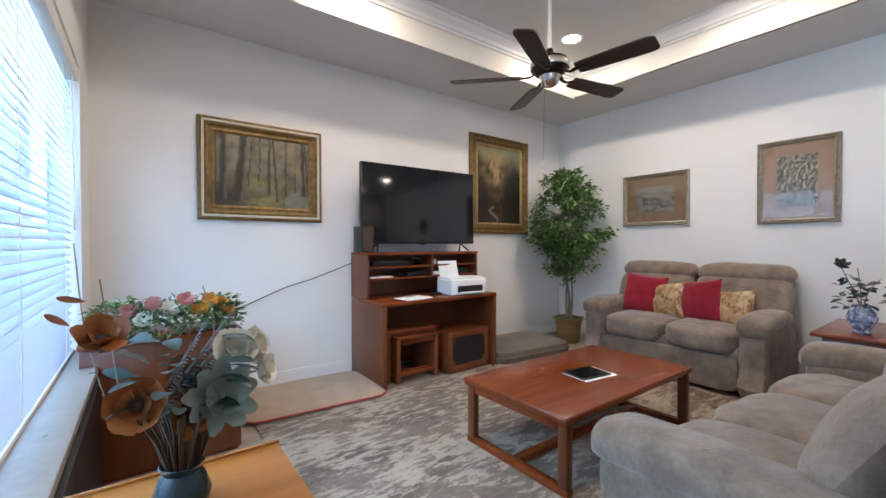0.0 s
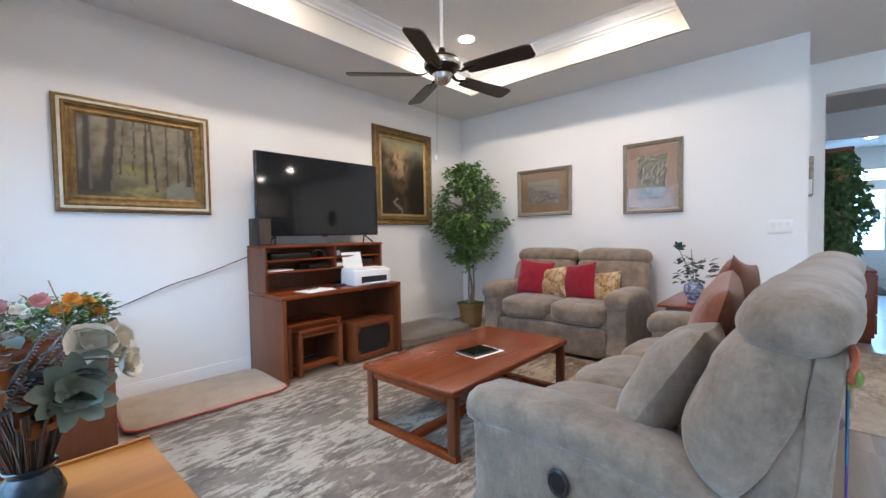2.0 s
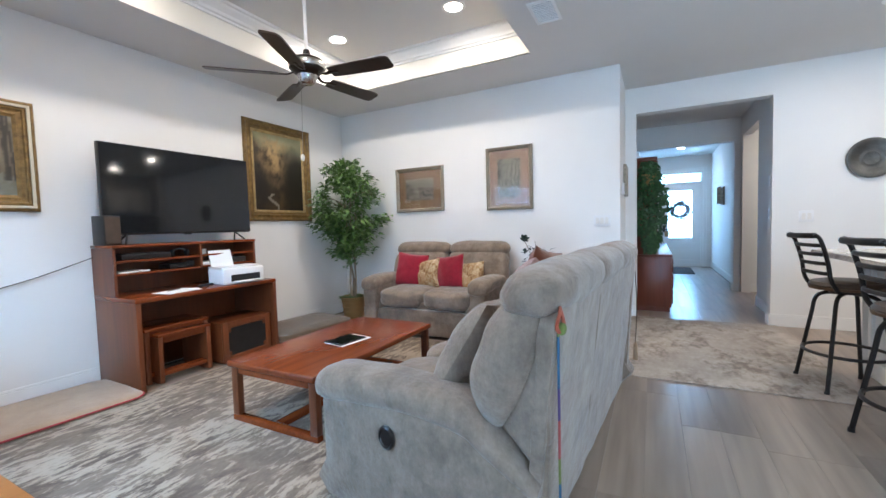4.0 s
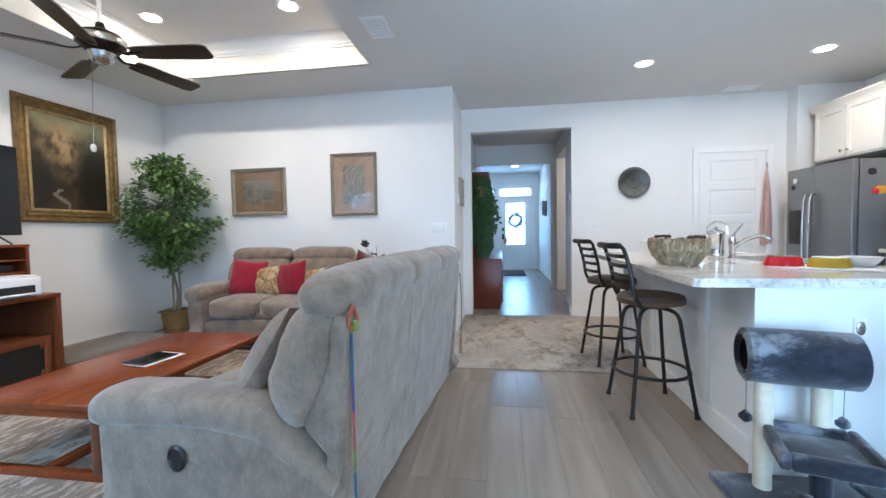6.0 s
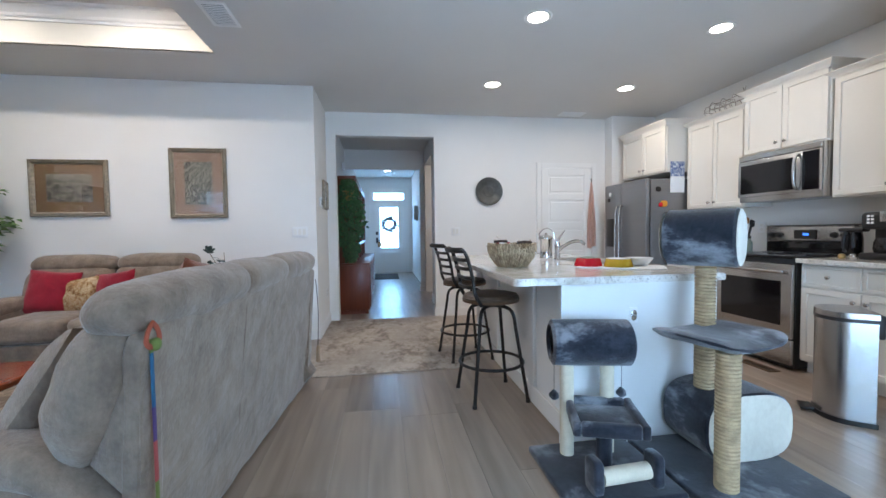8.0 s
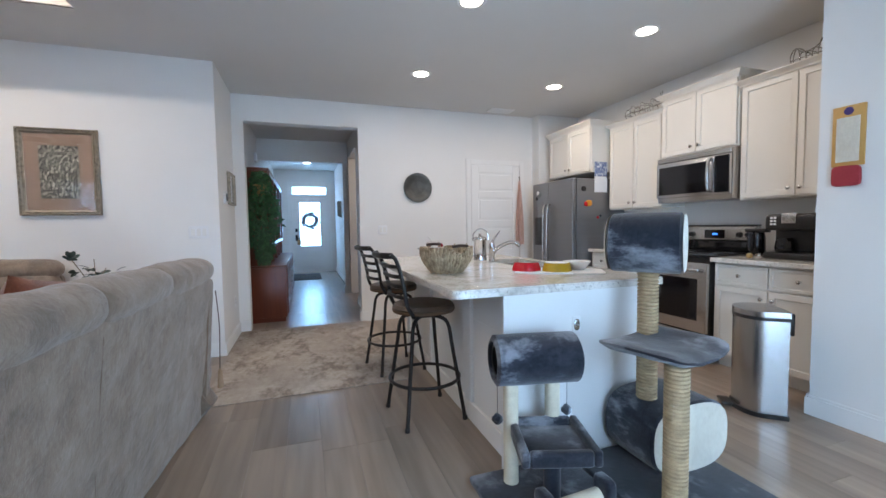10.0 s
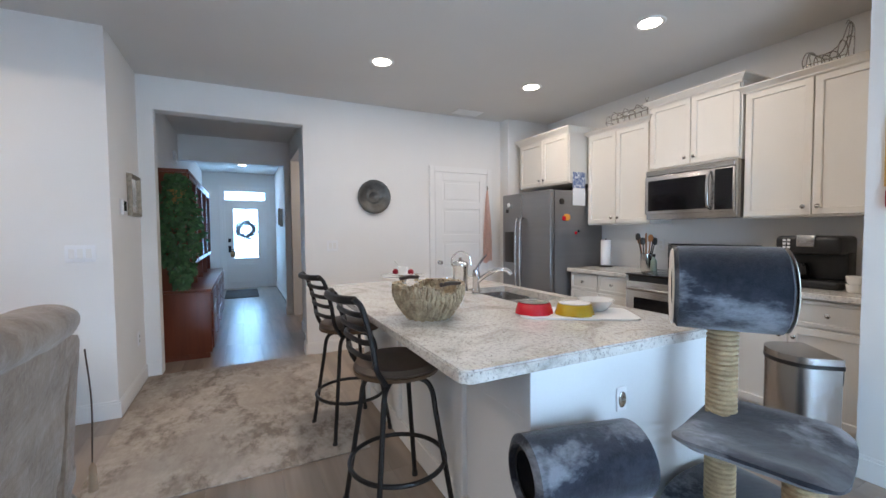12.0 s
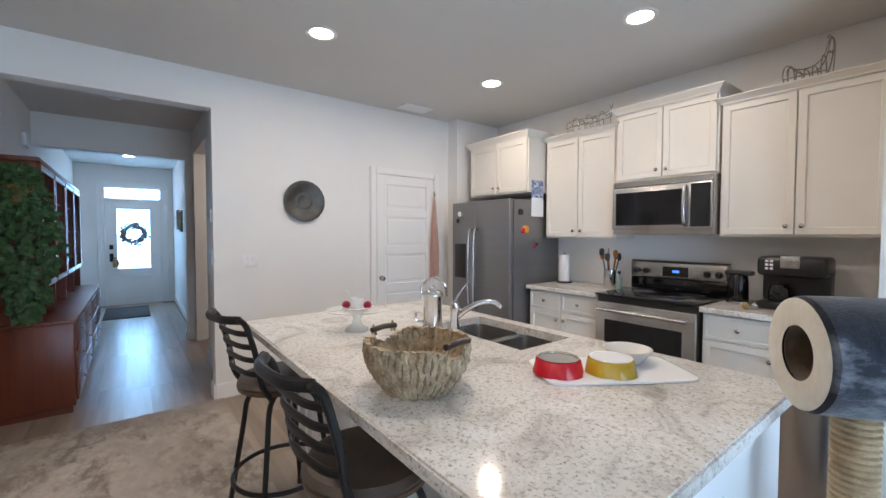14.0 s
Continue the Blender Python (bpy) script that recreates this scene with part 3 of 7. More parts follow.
# daylight outside the openings
structure("backdrop_west", box(-0.9, -0.88, -4.2, 4.6, -0.1, 3.4), DAYLIGHT, "pale hazy daylight outside the windows")
structure("backdrop_entry", box(13.0, 13.02, -2.2, 1.4, -0.1, 3.4), DAYLIGHT, "pale hazy daylight outside the front door")
bm = bmesh.new()
bmesh.ops.create_grid(bm, x_segments=1, y_segments=1, size=400)
bmesh.ops.translate(bm, verts=bm.verts, vec=(0, 0, -0.16))
structure("ground", bm, GROUND, "grass outside the house")
structure("roof", box(-0.3, 12.5, -4.5, 4.4, H + 0.55, H + 0.65), CEIL, "roof deck above the ceiling")

# planks, 0.18 m wide, laid along the house
plank_mesh = finish("plank", box(-0.6094, 0.6094, -0.0901, 0.0901, -0.006, 0.0, 0.0004, 1), PLANK)
floor = bpy.data.objects["floor"]


def lay_planks(seed):
    rnd = random.Random(seed)
    y = -3.71
    while y < 4.05:
        x = XB + 0.61 - rnd.choice((0.15, 0.4, 0.62, 0.82, 0.95))
        end = 12.1 if -1.15 < y < 0.45 else (8.4 if -2.7 < y < 0 else 5.0 if y > 0.5 else 5.9)
        while x < end + 0.4:
            ob = new("plank", plank_mesh)
            cut = max(0.0, XB - 0.1 - (x - 0.61))
            ob.location, ob.parent = (x + cut / 2, y, 0), floor
            ob.scale = ((1.22 - cut) / 1.22, 1, 1)
            x += 1.22
        y += 0.181


lay_planks(3)


# living room window with blinds
def window_unit(name, y0, y1, z0, z1):
    ob = tagged(new(name), "white vinyl window in the outer wall", "window", kind="structure")
    bm = bmesh.new()
    for a, b, c, d in ((y0, y1, z0, z0 + 0.05), (y0, y1, z1 - 0.05, z1), (y0, y0 + 0.05, z0 + 0.05, z1 - 0.05), (y1 - 0.05, y1, z0 + 0.05, z1 - 0.05), ((y0 + y1) / 2 - 0.03, (y0 + y1) / 2 + 0.03, z0 + 0.05, z1 - 0.05),
                       (y0 + 0.05, y1 - 0.05, (z0 + z1) / 2 - 0.02, (z0 + z1) / 2 + 0.02)):
        add_box(bm, -0.08, -0.03, a, b, c, d)
    part("window_frame", bm, TRIM, ob, smooth=False)
    p = part("pane", box(-0.058, -0.054, y0 + 0.05, y1 - 0.05, z0 + 0.05, z1 - 0.05), GLASS, ob, smooth=False)
    p.visible_shadow = False
    return ob


w1 = window_unit("window_1", 1.2, 3.64, 0.57, 2.15)
part("window_sill", box(-0.02, XB + 0.10, 1.1, 3.72, 0.545, 0.58, 0.008), MARBLE, w1, "pale marbled sill")
blinds = thing("window_blinds", "white slatted blinds hanging open in the window, slats coloured with the blue daylight", "blinds", (0.045, 2.42, 2.14))
part("headrail", box(-0.045, 0.05, -1.2, 1.2, -0.08, 0.0, 0.006), TRIM, blinds)
# slats carry the sky's blue cast in their base colour
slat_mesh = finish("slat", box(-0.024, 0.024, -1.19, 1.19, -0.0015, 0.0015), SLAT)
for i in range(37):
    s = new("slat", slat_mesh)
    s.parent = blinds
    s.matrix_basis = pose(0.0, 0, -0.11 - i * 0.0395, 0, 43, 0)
part("bottom_rail", box(-0.025, 0.025, -1.19, 1.19, -1.565, -1.545, 0.004), TRIM, blinds)
for yy in (-0.9, 0.0, 0.9):
    part("cord", tube(bmesh.new(), [(0.026, yy, -0.08), (0.026, yy, -1.55)], 0.0016, 5), TRIM, blinds)
part("wand", tube(bmesh.new(), [(0.04, 1.05, -0.08), (0.045, 1.05, -0.9)], 0.004, 6), CLEAR, blinds)

w2 = tagged(new("door_patio"), "white framed glass patio door", "door", kind="structure")
bm = bmesh.new()
for a, b, c, d in ((-2.35, -0.55, 2.0, 2.08), (-2.35, -0.55, 0, 0.08), (-2.35, -2.26, 0.08, 2.0), (-0.64, -0.55, 0.08, 2.0), (-1.5, -1.4, 0.08, 2.0)):
    add_box(bm, -0.07, 0.03, a, b, c, d, 0.004, 1)
part("door_frame", bm, TRIM, w2, smooth=False)
for a, b in ((-2.26, -1.5), (-1.4, -0.64)):
    p = part("pane", box(-0.03, -0.026, a, b, 0.08, 2.0), GLASS, w2, smooth=False)
    p.visible_shadow = False


# pantry door in the east wall
def panel_door(name, x, y0, y1, z1, panels, label, facing=-1):
    """A moulded door in a wall that faces along x, with its casing."""
    ob = tagged(new(name), label, "door", kind="structure")
    f = facing
    bm = bmesh.new()
    for a, b, c, d in ((y0 - 0.07, y0, 0, z1 + 0.07), (y1, y1 + 0.07, 0, z1 + 0.07), (y0, y1, z1, z1 + 0.07)):
        add_box(bm, x, x + f * 0.018, a, b, c, d)
        add_box(bm, x + f * 0.018, x + f * 0.024, a + 0.008, b - 0.008 if d > c + 0.2 else b, c, d - 0.008)
    part("casing", bm, TRIM, ob, smooth=False)
    leafb = bmesh.new()
    add_box(leafb, x + f * 0.001, x + f * 0.004, y0 + 0.004, y1 - 0.004, 0.012, z1 - 0.004)
    st = 0.11
    for a, b in ((y0 + 0.004, y0 + st), (y1 - st, y1 - 0.004)):
        add_box(leafb, x + f * 0.003, x + f * 0.0165, a, b, 0.012, z1 - 0.004, 0.002, 1)
    cut = [0.012 + (z1 - 0.016) * k / panels for k in range(panels + 1)]
    for k, c in enumerate(cut):
        lo, hi = (c, c + 0.17) if k == 0 else ((c - 0.10, c) if k == panels else (c - 0.045, c + 0.045))
        add_box(leafb, x + f * 0.003, x + f * 0.0165, y0 + st, y1 - st, lo, hi, 0.002, 1)
    for k in range(panels):
        lo, hi = cut[k] + (0.19 if k == 0 else 0.075), cut[k + 1] - (0.13 if k == panels - 1 else 0.075)
        add_box(leafb, x + f * 0.004, x + f * 0.010, y0 + st + 0.025, y1 - st - 0.025, lo, hi, 0.003, 1)
    part("door_leaf", leafb, TRIM, ob, smooth=False)
    return ob


pantry = panel_door("door_pantry", XW - 0.002, -3.24, -2.49, 2.04, 5, "closed white five-panel pantry door")
kn = turned(bmesh.new(), [(0.026, 0), (0.026, 0.006), (0.011, 0.010), (0.011, 0.028), (0.024, 0.034), (0.027, 0.046), (0.020, 0.058), (0.0, 0.061)], seg=20)
kn.transform(pose(XW - 0.016, -2.545, 0.93, 0, -90, 0))
part("door_knob", kn, NICKEL, pantry, "satin nickel knob")
for zz in (0.25, 1.05, 1.85):
    part("hinge", box(XW - 0.026, XW - 0.012, -3.246, -3.234, zz - 0.045, zz + 0.045), NICKEL, pantry)

# entry door with glass and transom
entry = tagged(new("door_entry"), "white front door with a tall glass light and a transom", "door", kind="structure")
bm = bmesh.new()
for a, b, c, d in ((-0.95, -0.90, 0, 2.36), (-0.02, 0.03, 0, 2.36), (-0.90, -0.02, 2.30, 2.36), (-0.90, -0.02, 2.04, 2.10)):
    add_box(bm, 12.085, 12.2, a, b, c, d, 0.004, 1)
for a, b, c, d in ((-1.02, -0.95, 0, 2.43), (0.03, 0.10, 0, 2.43), (-0.95, 0.03, 2.36, 2.43)):
    add_box(bm, 12.082, 12.099, a, b, c, d, 0.004, 1)
part("casing", bm, TRIM, entry, smooth=False)
bm = bmesh.new()
for a, b, c, d in ((-0.90, -0.72, 0.0, 2.04), (-0.20, -0.02, 0.0, 2.04), (-0.72, -0.20, 0.0, 0.72), (-0.72, -0.20, 1.89, 2.04)):
    add_box(bm, 12.11, 12.155, a, b, c, d)
for a, b, c, d in ((-0.75, -0.72, 0.69, 1.92), (-0.20, -0.17, 0.69, 1.92), (-0.72, -0.20, 0.69, 0.72), (-0.72, -0.20, 1.89, 1.92), (-0.80, -0.12, 0.14, 0.16), (-0.80, -0.12, 0.56, 0.58)):
    add_box(bm, 12.10, 12.112, a, b, c, d, 0.003, 1)
part("door_leaf", bm, TRIM, entry, smooth=False)
for a, b, c, d in ((-0.72, -0.20, 0.72, 1.89), (-0.90, -0.02, 2.10, 2.30)):
    p = part("pane", box(12.13, 12.136, a, b, c, d), clear("frosted_glass", (1, 1, 1), 0.5), entry, smooth=False)
    p.visible_shadow = False
lk = box(12.085, 12.112, -0.135, -0.075, 0.86, 1.02, 0.006)
add_box(lk, 12.085, 12.112, -0.135, -0.075, 1.10, 1.19, 0.006)
tube(lk, [(12.095, -0.105, 0.93), (12.05, -0.105, 0.93), (12.045, -0.19, 0.93)], 0.010, 8)
part("door_lock", lk, BLACK_METAL, entry, "black lever and keypad lock")


# recessed lamps
def downlight(x, y, z, watts):
    ob = thing("recessed_light", "round white recessed downlight, switched on", "ceiling light", (x, y, z), group="recessed lights")
    part("trim_ring", turned(bmesh.new(), [(0.075, -0.004), (0.098, -0.006), (0.105, -0.001), (0.104, 0.0)], seg=32, caps=False), TRIM, ob)
    part("diffuser", turned(bmesh.new(), [(0.0, -0.0035), (0.076, -0.0035), (0.076, 0.0)], seg=28), LAMP_FACE, ob)
    spot_lamp(x, y, z - 0.012, watts)


for x, y in ((4.61, -1.47), (4.56, -3.0), (3.23, -1.44), (3.21, -2.95)):
    downlight(x, y, H, 9)
for x, y in ((3.56, 2.93), (3.60, 1.67), (1.55, 2.93), (1.55, 1.67)):
    downlight(x, y, TH, 14)
downlight(10.8, -0.41, H, 3)
spot_lamp(7.2, -1.9, H - 0.02, 9)
downlight(7.2, -1.9, H, 1)


# ---- kitchen ----
def knob(parent, x, y, z):
    b = turned(bmesh.new(), [(0.007, 0), (0.006, 0.012), (0.014, 0.018), (0.015, 0.024), (0.010, 0.029), (0.0, 0.030)], seg=14)
    b.transform(pose(x, y, z, -90, 0, 0))
    part("knob", b, NICKEL, parent, "satin nickel knob")


def shaker(x0, x1, y, z0, z1, rail=0.062):
    """A recessed-panel front that faces +y, its back at y."""
    bm = box(x0, x1, y, y + 0.020, z0, z1)
    face = max(bm.faces, key=lambda f: f.normal.y * 10 + f.calc_center_median().y)
    bmesh.ops.inset_individual(bm, faces=[face], thickness=rail, depth=0.0)
    bmesh.ops.inset_individual(bm, faces=[face], thickness=0.004, depth=-0.011)
    rim = [e for e in bm.edges if all(abs(v.co.y - y - 0.020) < 1e-5 for v in e.verts) and len(e.link_faces) == 2 and e.calc_face_angle(0) > 1.0]
    bmesh.ops.bevel(bm, geom=rim, offset=0.002, segments=1, affect="EDGES")
    return bm


def wall_cabinet(x0, x1, z0, z1, front, label, crown=0.038):
    ob = thing("wall_cabinet", label, "cabinet", ((x0 + x1) / 2, YK, z0), group="white wall cabinets")
    w, dp, h = (x1 - x0) / 2, front - YK - 0.021, z1 - z0
    part("body", box(-w, w, 0.001, dp, 0, h, 0.002, 1), CABINET, ob, smooth=False)
    for a, b, side in ((-w + 0.012, -0.004, -1), (0.004, w - 0.012, 1)):
        dr = part("door", shaker(a, b, dp + 0.001, 0.015, h - 0.015), CABINET, ob, smooth=False)
        knob(dr, b - 0.035 if side < 0 else a + 0.035, dp + 0.020, 0.07)
    cr = bmesh.new()
    rows = []
    for z, o in ((h - 0.01, 0.003), (h + crown * 0.1, 0.006), (h + crown * 0.25, 0.014), (h + crown * 0.72, 0.036), (h + crown * 0.8, 0.043), (h + crown, 0.043)):
        rows.append([cr.verts.new(p) for p in ((-w - o, 0.001, z), (w + o, 0.001, z), (w + o, dp + 0.02 + o, z), (-w - o, dp + 0.02 + o, z))])
    for a, b in zip(rows, rows[1:]):
        for i in range(4):
            cr.faces.new((a[i], a[(i + 1) % 4], b[(i + 1) % 4], b[i]))
    cr.faces.new(rows[-1])
    part("crown_moulding", cr, CABINET, ob, smooth=False)
    return ob


wall_cabinet(4.60, 5.45, 1.82, 2.36, -3.53, "white shaker cabinet above the refrigerator", 0.065)
wall_cabinet(3.825, 4.575, 1.365, 2.325, -3.782, "tall white shaker wall cabinet with two doors")
wall_cabinet(3.045, 3.815, 1.845, 2.425, -3.765, "raised white shaker cabinet above the microwave", 0.048)
wall_cabinet(2.20, 3.035, 1.385, 2.325, -3.782, "wide white shaker wall cabinet with two doors")


def base_cabinet(x0, x1, label):
    ob = thing("base_cabinet", label, "cabinet", ((x0 + x1) / 2, YK, 0), group="white base cabinets")
    w, dp = (x1 - x0) / 2, 0.60
    b = box(-w, w, 0.001, dp - 0.021, 0.10, 0.875)
    add_box(b, -w, w, 0.001, dp - 0.09, 0.0, 0.10)
    part("body", b, CABINET, ob, smooth=False)
    for a, c in ((-w + 0.01, -0.004), (0.004, w - 0.01)):
        d1 = part("drawer", shaker(a, c, dp - 0.020, 0.70, 0.86, 0.03), CABINET, ob, smooth=False)
        knob(d1, (a + c) / 2, dp, 0.78)
        d2 = part("door", shaker(a, c, dp - 0.020, 0.115, 0.685), CABINET, ob, smooth=False)
        knob(d2, c - 0.035 if a < -0.01 else a + 0.035, dp, 0.62)


base_cabinet(3.815, 4.55, "white shaker base cabinet with drawers beside the refrigerator")
base_cabinet(2.20, 3.035, "white shaker base cabinet with drawers behind the trash can")
for x0, x1 in ((3.812, 4.56), (2.195, 3.038)):
    ob = thing("countertop", "polished pale granite countertop with speckles", "countertop", (0, 0, 0.876))
    part("slab", box(x0, x1, YK + 0.001, -3.475, 0, 0.036, 0.004, 1), GRANITE, ob, smooth=False)

# refrigerator
fr = thing("refrigerator", "dark stainless side-by-side refrigerator with ice dispenser and magnets", "refrigerator", (5.035, -3.34, 0))
part("body", box(-0.435, 0.435, -0.70, -0.005, 0.03, 1.74, 0.006), FRIDGE_GREY, fr)
frz = part("freezer_door", box(0.062, 0.433, 0.0, 0.055, 0.07, 1.745, 0.012, 3), FRIDGE_GREY, fr)
frd = part("fridge_door", box(-0.433, 0.056, 0.0, 0.055, 0.07, 1.745, 0.012, 3), FRIDGE_GREY, fr)
for dr, xx in ((frz, 0.10), (frd, 0.018)):
    part("handle", tube(bmesh.new(), glide([(xx, 0.055, 0.62), (xx, 0.10, 0.68), (xx, 0.112, 1.0), (xx, 0.10, 1.40), (xx, 0.055, 1.46)], 5), 0.013, 10), STEEL, dr, "bright curved bar handle")
bm = bmesh.new()
add_box(bm, 0.20, 0.38, 0.0552, 0.062, 0.93, 1.30, 0.004)
ds = part("dispenser", bm, BLACK, frz, "black ice and water dispenser")
part("toe_grille", box(-0.42, 0.42, -0.04, 0.02, 0.0, 0.065), BLACK, fr, smooth=False)
for k, (yy, zz, sw, sh, m) in enumerate(((-0.10, 1.62, 0.07, 0.06, BLACK), (-0.17, 1.45, 0.09, 0.07, YELLOW_FL), (-0.13, 1.44, 0.05, 0.05, RED_PLASTIC), (-0.30, 1.28, 0.03, 0.03, RED_PLASTIC), (-0.34, 1.30, 0.03, 0.03, TEAL))):
    part("magnet", soft(0.012, sw, sh, 3, 4, 0.006, k, m=pose(-0.44, yy, zz)), m, fr)
for k, (xx, zz) in enumerate(((0.30, 1.62), (0.33, 1.55), (0.25, 1.60))):
    part("magnet", soft(0.05, 0.012, 0.05, 3, 4, 0.004, k + 9, m=pose(xx, 0.06, zz)), (PAPER, BLACK, GREY_LEAF)[k], fr)
cal = thing("wall_calendar", "hanging calendar with a landscape photo above blank white pages", "calendar", (4.596, -3.68, 1.58))
part("photo", box(-0.004, 0.0, -0.09, 0.09, 0.19, 0.36), BLUE_CHINA, cal, "photo of a hill under blue sky", smooth=False)
part("page", box(-0.005, 0.0, -0.09, 0.09, 0.0, 0.187), PAPER, cal, smooth=False)

# microwave
mw = thing("microwave", "stainless over-range microwave with a black window", "microwave", (3.43, YK, 1.40))
part("case", box(-0.38, 0.38, 0.002, 0.385, 0.0, 0.44, 0.004), STEEL_ACROSS, mw)
d = part("door", box(-0.375, 0.378, 0.386, 0.41, 0.045, 0.385, 0.005), STEEL_ACROSS, mw)
part("window", box(-0.18, 0.345, 0.411, 0.414, 0.075, 0.345, 0.002, 1), BLACK_GLASS, d)
part("control_panel", box(-0.365, -0.235, 0.411, 0.414, 0.06, 0.375, 0.002, 1), BLACK_GLASS, mw)
part("handle", tube(bmesh.new(), glide([(-0.205, 0.41, 0.07), (-0.205, 0.45, 0.10), (-0.205, 0.462, 0.21), (-0.205, 0.45, 0.33), (-0.205, 0.41, 0.36)], 5), 0.013, 10), STEEL, d)
part("vent_strip", box(-0.375, 0.375, 0.386, 0.405, 0.39, 0.436, 0.003, 1), STEEL_ACROSS, mw)

# range
rg = thing("electric_range", "stainless electric range with a black glass cooktop", "stove", (3.425, YK, 0))
part("body", box(-0.378, 0.378, 0.03, 0.62, 0.02, 0.905, 0.004), BLACK, rg)
part("cooktop", box(-0.38, 0.38, 0.02, 0.665, 0.906, 0.925, 0.006), BLACK_GLASS, rg)
od = part("oven_door", box(-0.374, 0.374, 0.621, 0.66, 0.26, 0.86, 0.008), STEEL_ACROSS, rg)
part("window", box(-0.29, 0.29, 0.661, 0.664, 0.36, 0.72, 0.003, 1), BLACK_GLASS, od)
hb = tube(bmesh.new(), [(-0.33, 0.705, 0.80), (0.33, 0.705, 0.80)], 0.013, 10)
for xx in (-0.31, 0.31):
    tube(hb, [(xx, 0.655, 0.80), (xx, 0.705, 0.80)], 0.010, 8)
part("handle", hb, STEEL, od)
part("drawer", box(-0.374, 0.374, 0.621, 0.655, 0.05, 0.25, 0.006), STEEL_ACROSS, rg)
part("lower_backguard", box(-0.375, 0.375, 0.02, 0.085, 0.926, 1.024, 0.004), BLACK_GLASS, rg, "glossy black lower backguard")
bg = part("backguard", box(-0.378, 0.378, 0.02, 0.09, 1.025, 1.165, 0.012, 3), STEEL_ACROSS, rg)
part("top_cap", box(-0.38, 0.38, 0.018, 0.08, 1.166, 1.176, 0.003), BLACK, rg)
part("panel", box(-0.10, 0.10, 0.0905, 0.094, 1.05, 1.13, 0.002, 1), BLACK_GLASS, bg)
for k in range(4):
    part("clock_digit", box(-0.03 + k * 0.013, -0.022 + k * 0.013, 0.0942, 0.0948, 1.082, 1.100), CLOCK_BLUE, bg, "blue clock digit", smooth=False)
for xx in (-0.32, -0.24, 0.24, 0.32):
    k = turned(bmesh.new(), [(0.026, 0), (0.026, 0.008), (0.021, 0.012), (0.018, 0.03), (0.0, 0.031)], seg=18)
    k.transform(pose(xx, 0.0905, 1.085, -90, 0, 0))
    part("control_knob", k, BLACK, bg)
for xx, yy, rr in ((-0.19, 0.22, 0.08), (0.19, 0.22, 0.08), (-0.19, 0.47, 0.10), (0.19, 0.47, 0.09)):
    part("burner_ring", tube(bmesh.new(), ring_pts(xx, yy, 0.9255, rr), 0.0012, 4, True), GREY_LEAF, rg)

# island
isl = thing("kitchen_island", "white island base with a panelled bar side", "kitchen island", (0, 0, 0))
part("body", box(2.32, 4.31, -2.09, -1.26, 0.10, 0.64), ISLAND_PAINT, isl, smooth=False)
for a, b, c, d in ((2.32, 3.03, -2.09, -1.26), (3.71, 4.31, -2.09, -1.26), (3.03, 3.71, -1.68, -1.26), (3.03, 3.71, -2.09, -2.075)):
    part("upper_panel", box(a, b, c, d, 0.641, 0.875), ISLAND_PAINT, isl, smooth=False)
part("plinth", box(2.32, 4.31, -2.03, -1.26, 0.0, 0.10), ISLAND_PAINT, isl, smooth=False)
part("end_panel", box(2.29, 2.32, -2.10, -1.185, 0.0, 0.875, 0.002, 1), ISLAND_PAINT, isl, smooth=False)
part("end_panel", box(4.31, 4.33, -2.10, -1.205, 0.0, 0.875, 0.002, 1), ISLAND_PAINT, isl, smooth=False)
for x0, x1 in ((2.32, 2.36), (2.83, 2.93), (3.66, 3.70), (4.27, 4.31)):
    part("batten", box(x0, x1, -1.26, -1.235, 0.12, 0.875, 0.003, 1), ISLAND_PAINT, isl, smooth=False)
part("baseboard_strip", box(2.32, 4.31, -1.26, -1.240, 0.0, 0.118, 0.003, 1), TRIM, isl, smooth=False)
bm = box(2.2825, 2.2895, -1.617, -1.567, 0.655, 0.74, 0.003, 2)
outl = part("outlet", bm, WHITE_PLASTIC, isl, "white duplex outlet")
part("socket_cover", soft(0.010, 0.036, 0.058, 2.3, 8, m=pose(2.2815, -1.592, 0.697)), NICKEL, outl, "oval satin cover")
for x0, x1 in ((2.34, 2.98), (3.75, 4.29)):
    for a, b in ((x0, (x0 + x1) / 2 - 0.004), ((x0 + x1) / 2 + 0.004, x1)):
        s = shaker(a, b, 0, 0.115, 0.86)
        s.transform(Matrix.Translation((0, -2.09, 0)) @ Matrix.Diagonal((1, -1, 1, 1)))
        part("door", s, ISLAND_PAINT, isl, smooth=False)

SX0, SX1, SY0, SY1 = 3.06, 3.68, -2.06, -1.72
top = thing("island_countertop", "polished pale granite island top with speckles and clouds", "countertop", (0, 0, 0.876))
bm = bmesh.new()
for a, b, c, d in ((2.25, SX0, -2.14, -0.92), (SX1, 4.38, -2.14, -0.92), (SX0, SX1, -2.14, SY0), (SX0, SX1, SY1, -0.92)):
    add_box(bm, a, b, c, d, 0, 0.038)
bmesh.ops.remove_doubles(bm, verts=bm.verts[:], dist=0.0005)
corner = [e for e in bm.edges if abs(e.verts[0].co.z - e.verts[1].co.z) > 0.03 and min(abs(e.verts[0].co.x - 2.25), abs(e.verts[0].co.x - 4.38)) < 0.01 and min(abs(e.verts[0].co.y + 2.14), abs(e.verts[0].co.y + 0.92)) < 0.01]
bmesh.ops.bevel(bm, geom=corner, offset=0.04, segments=5, affect="EDGES", profile=0.5)
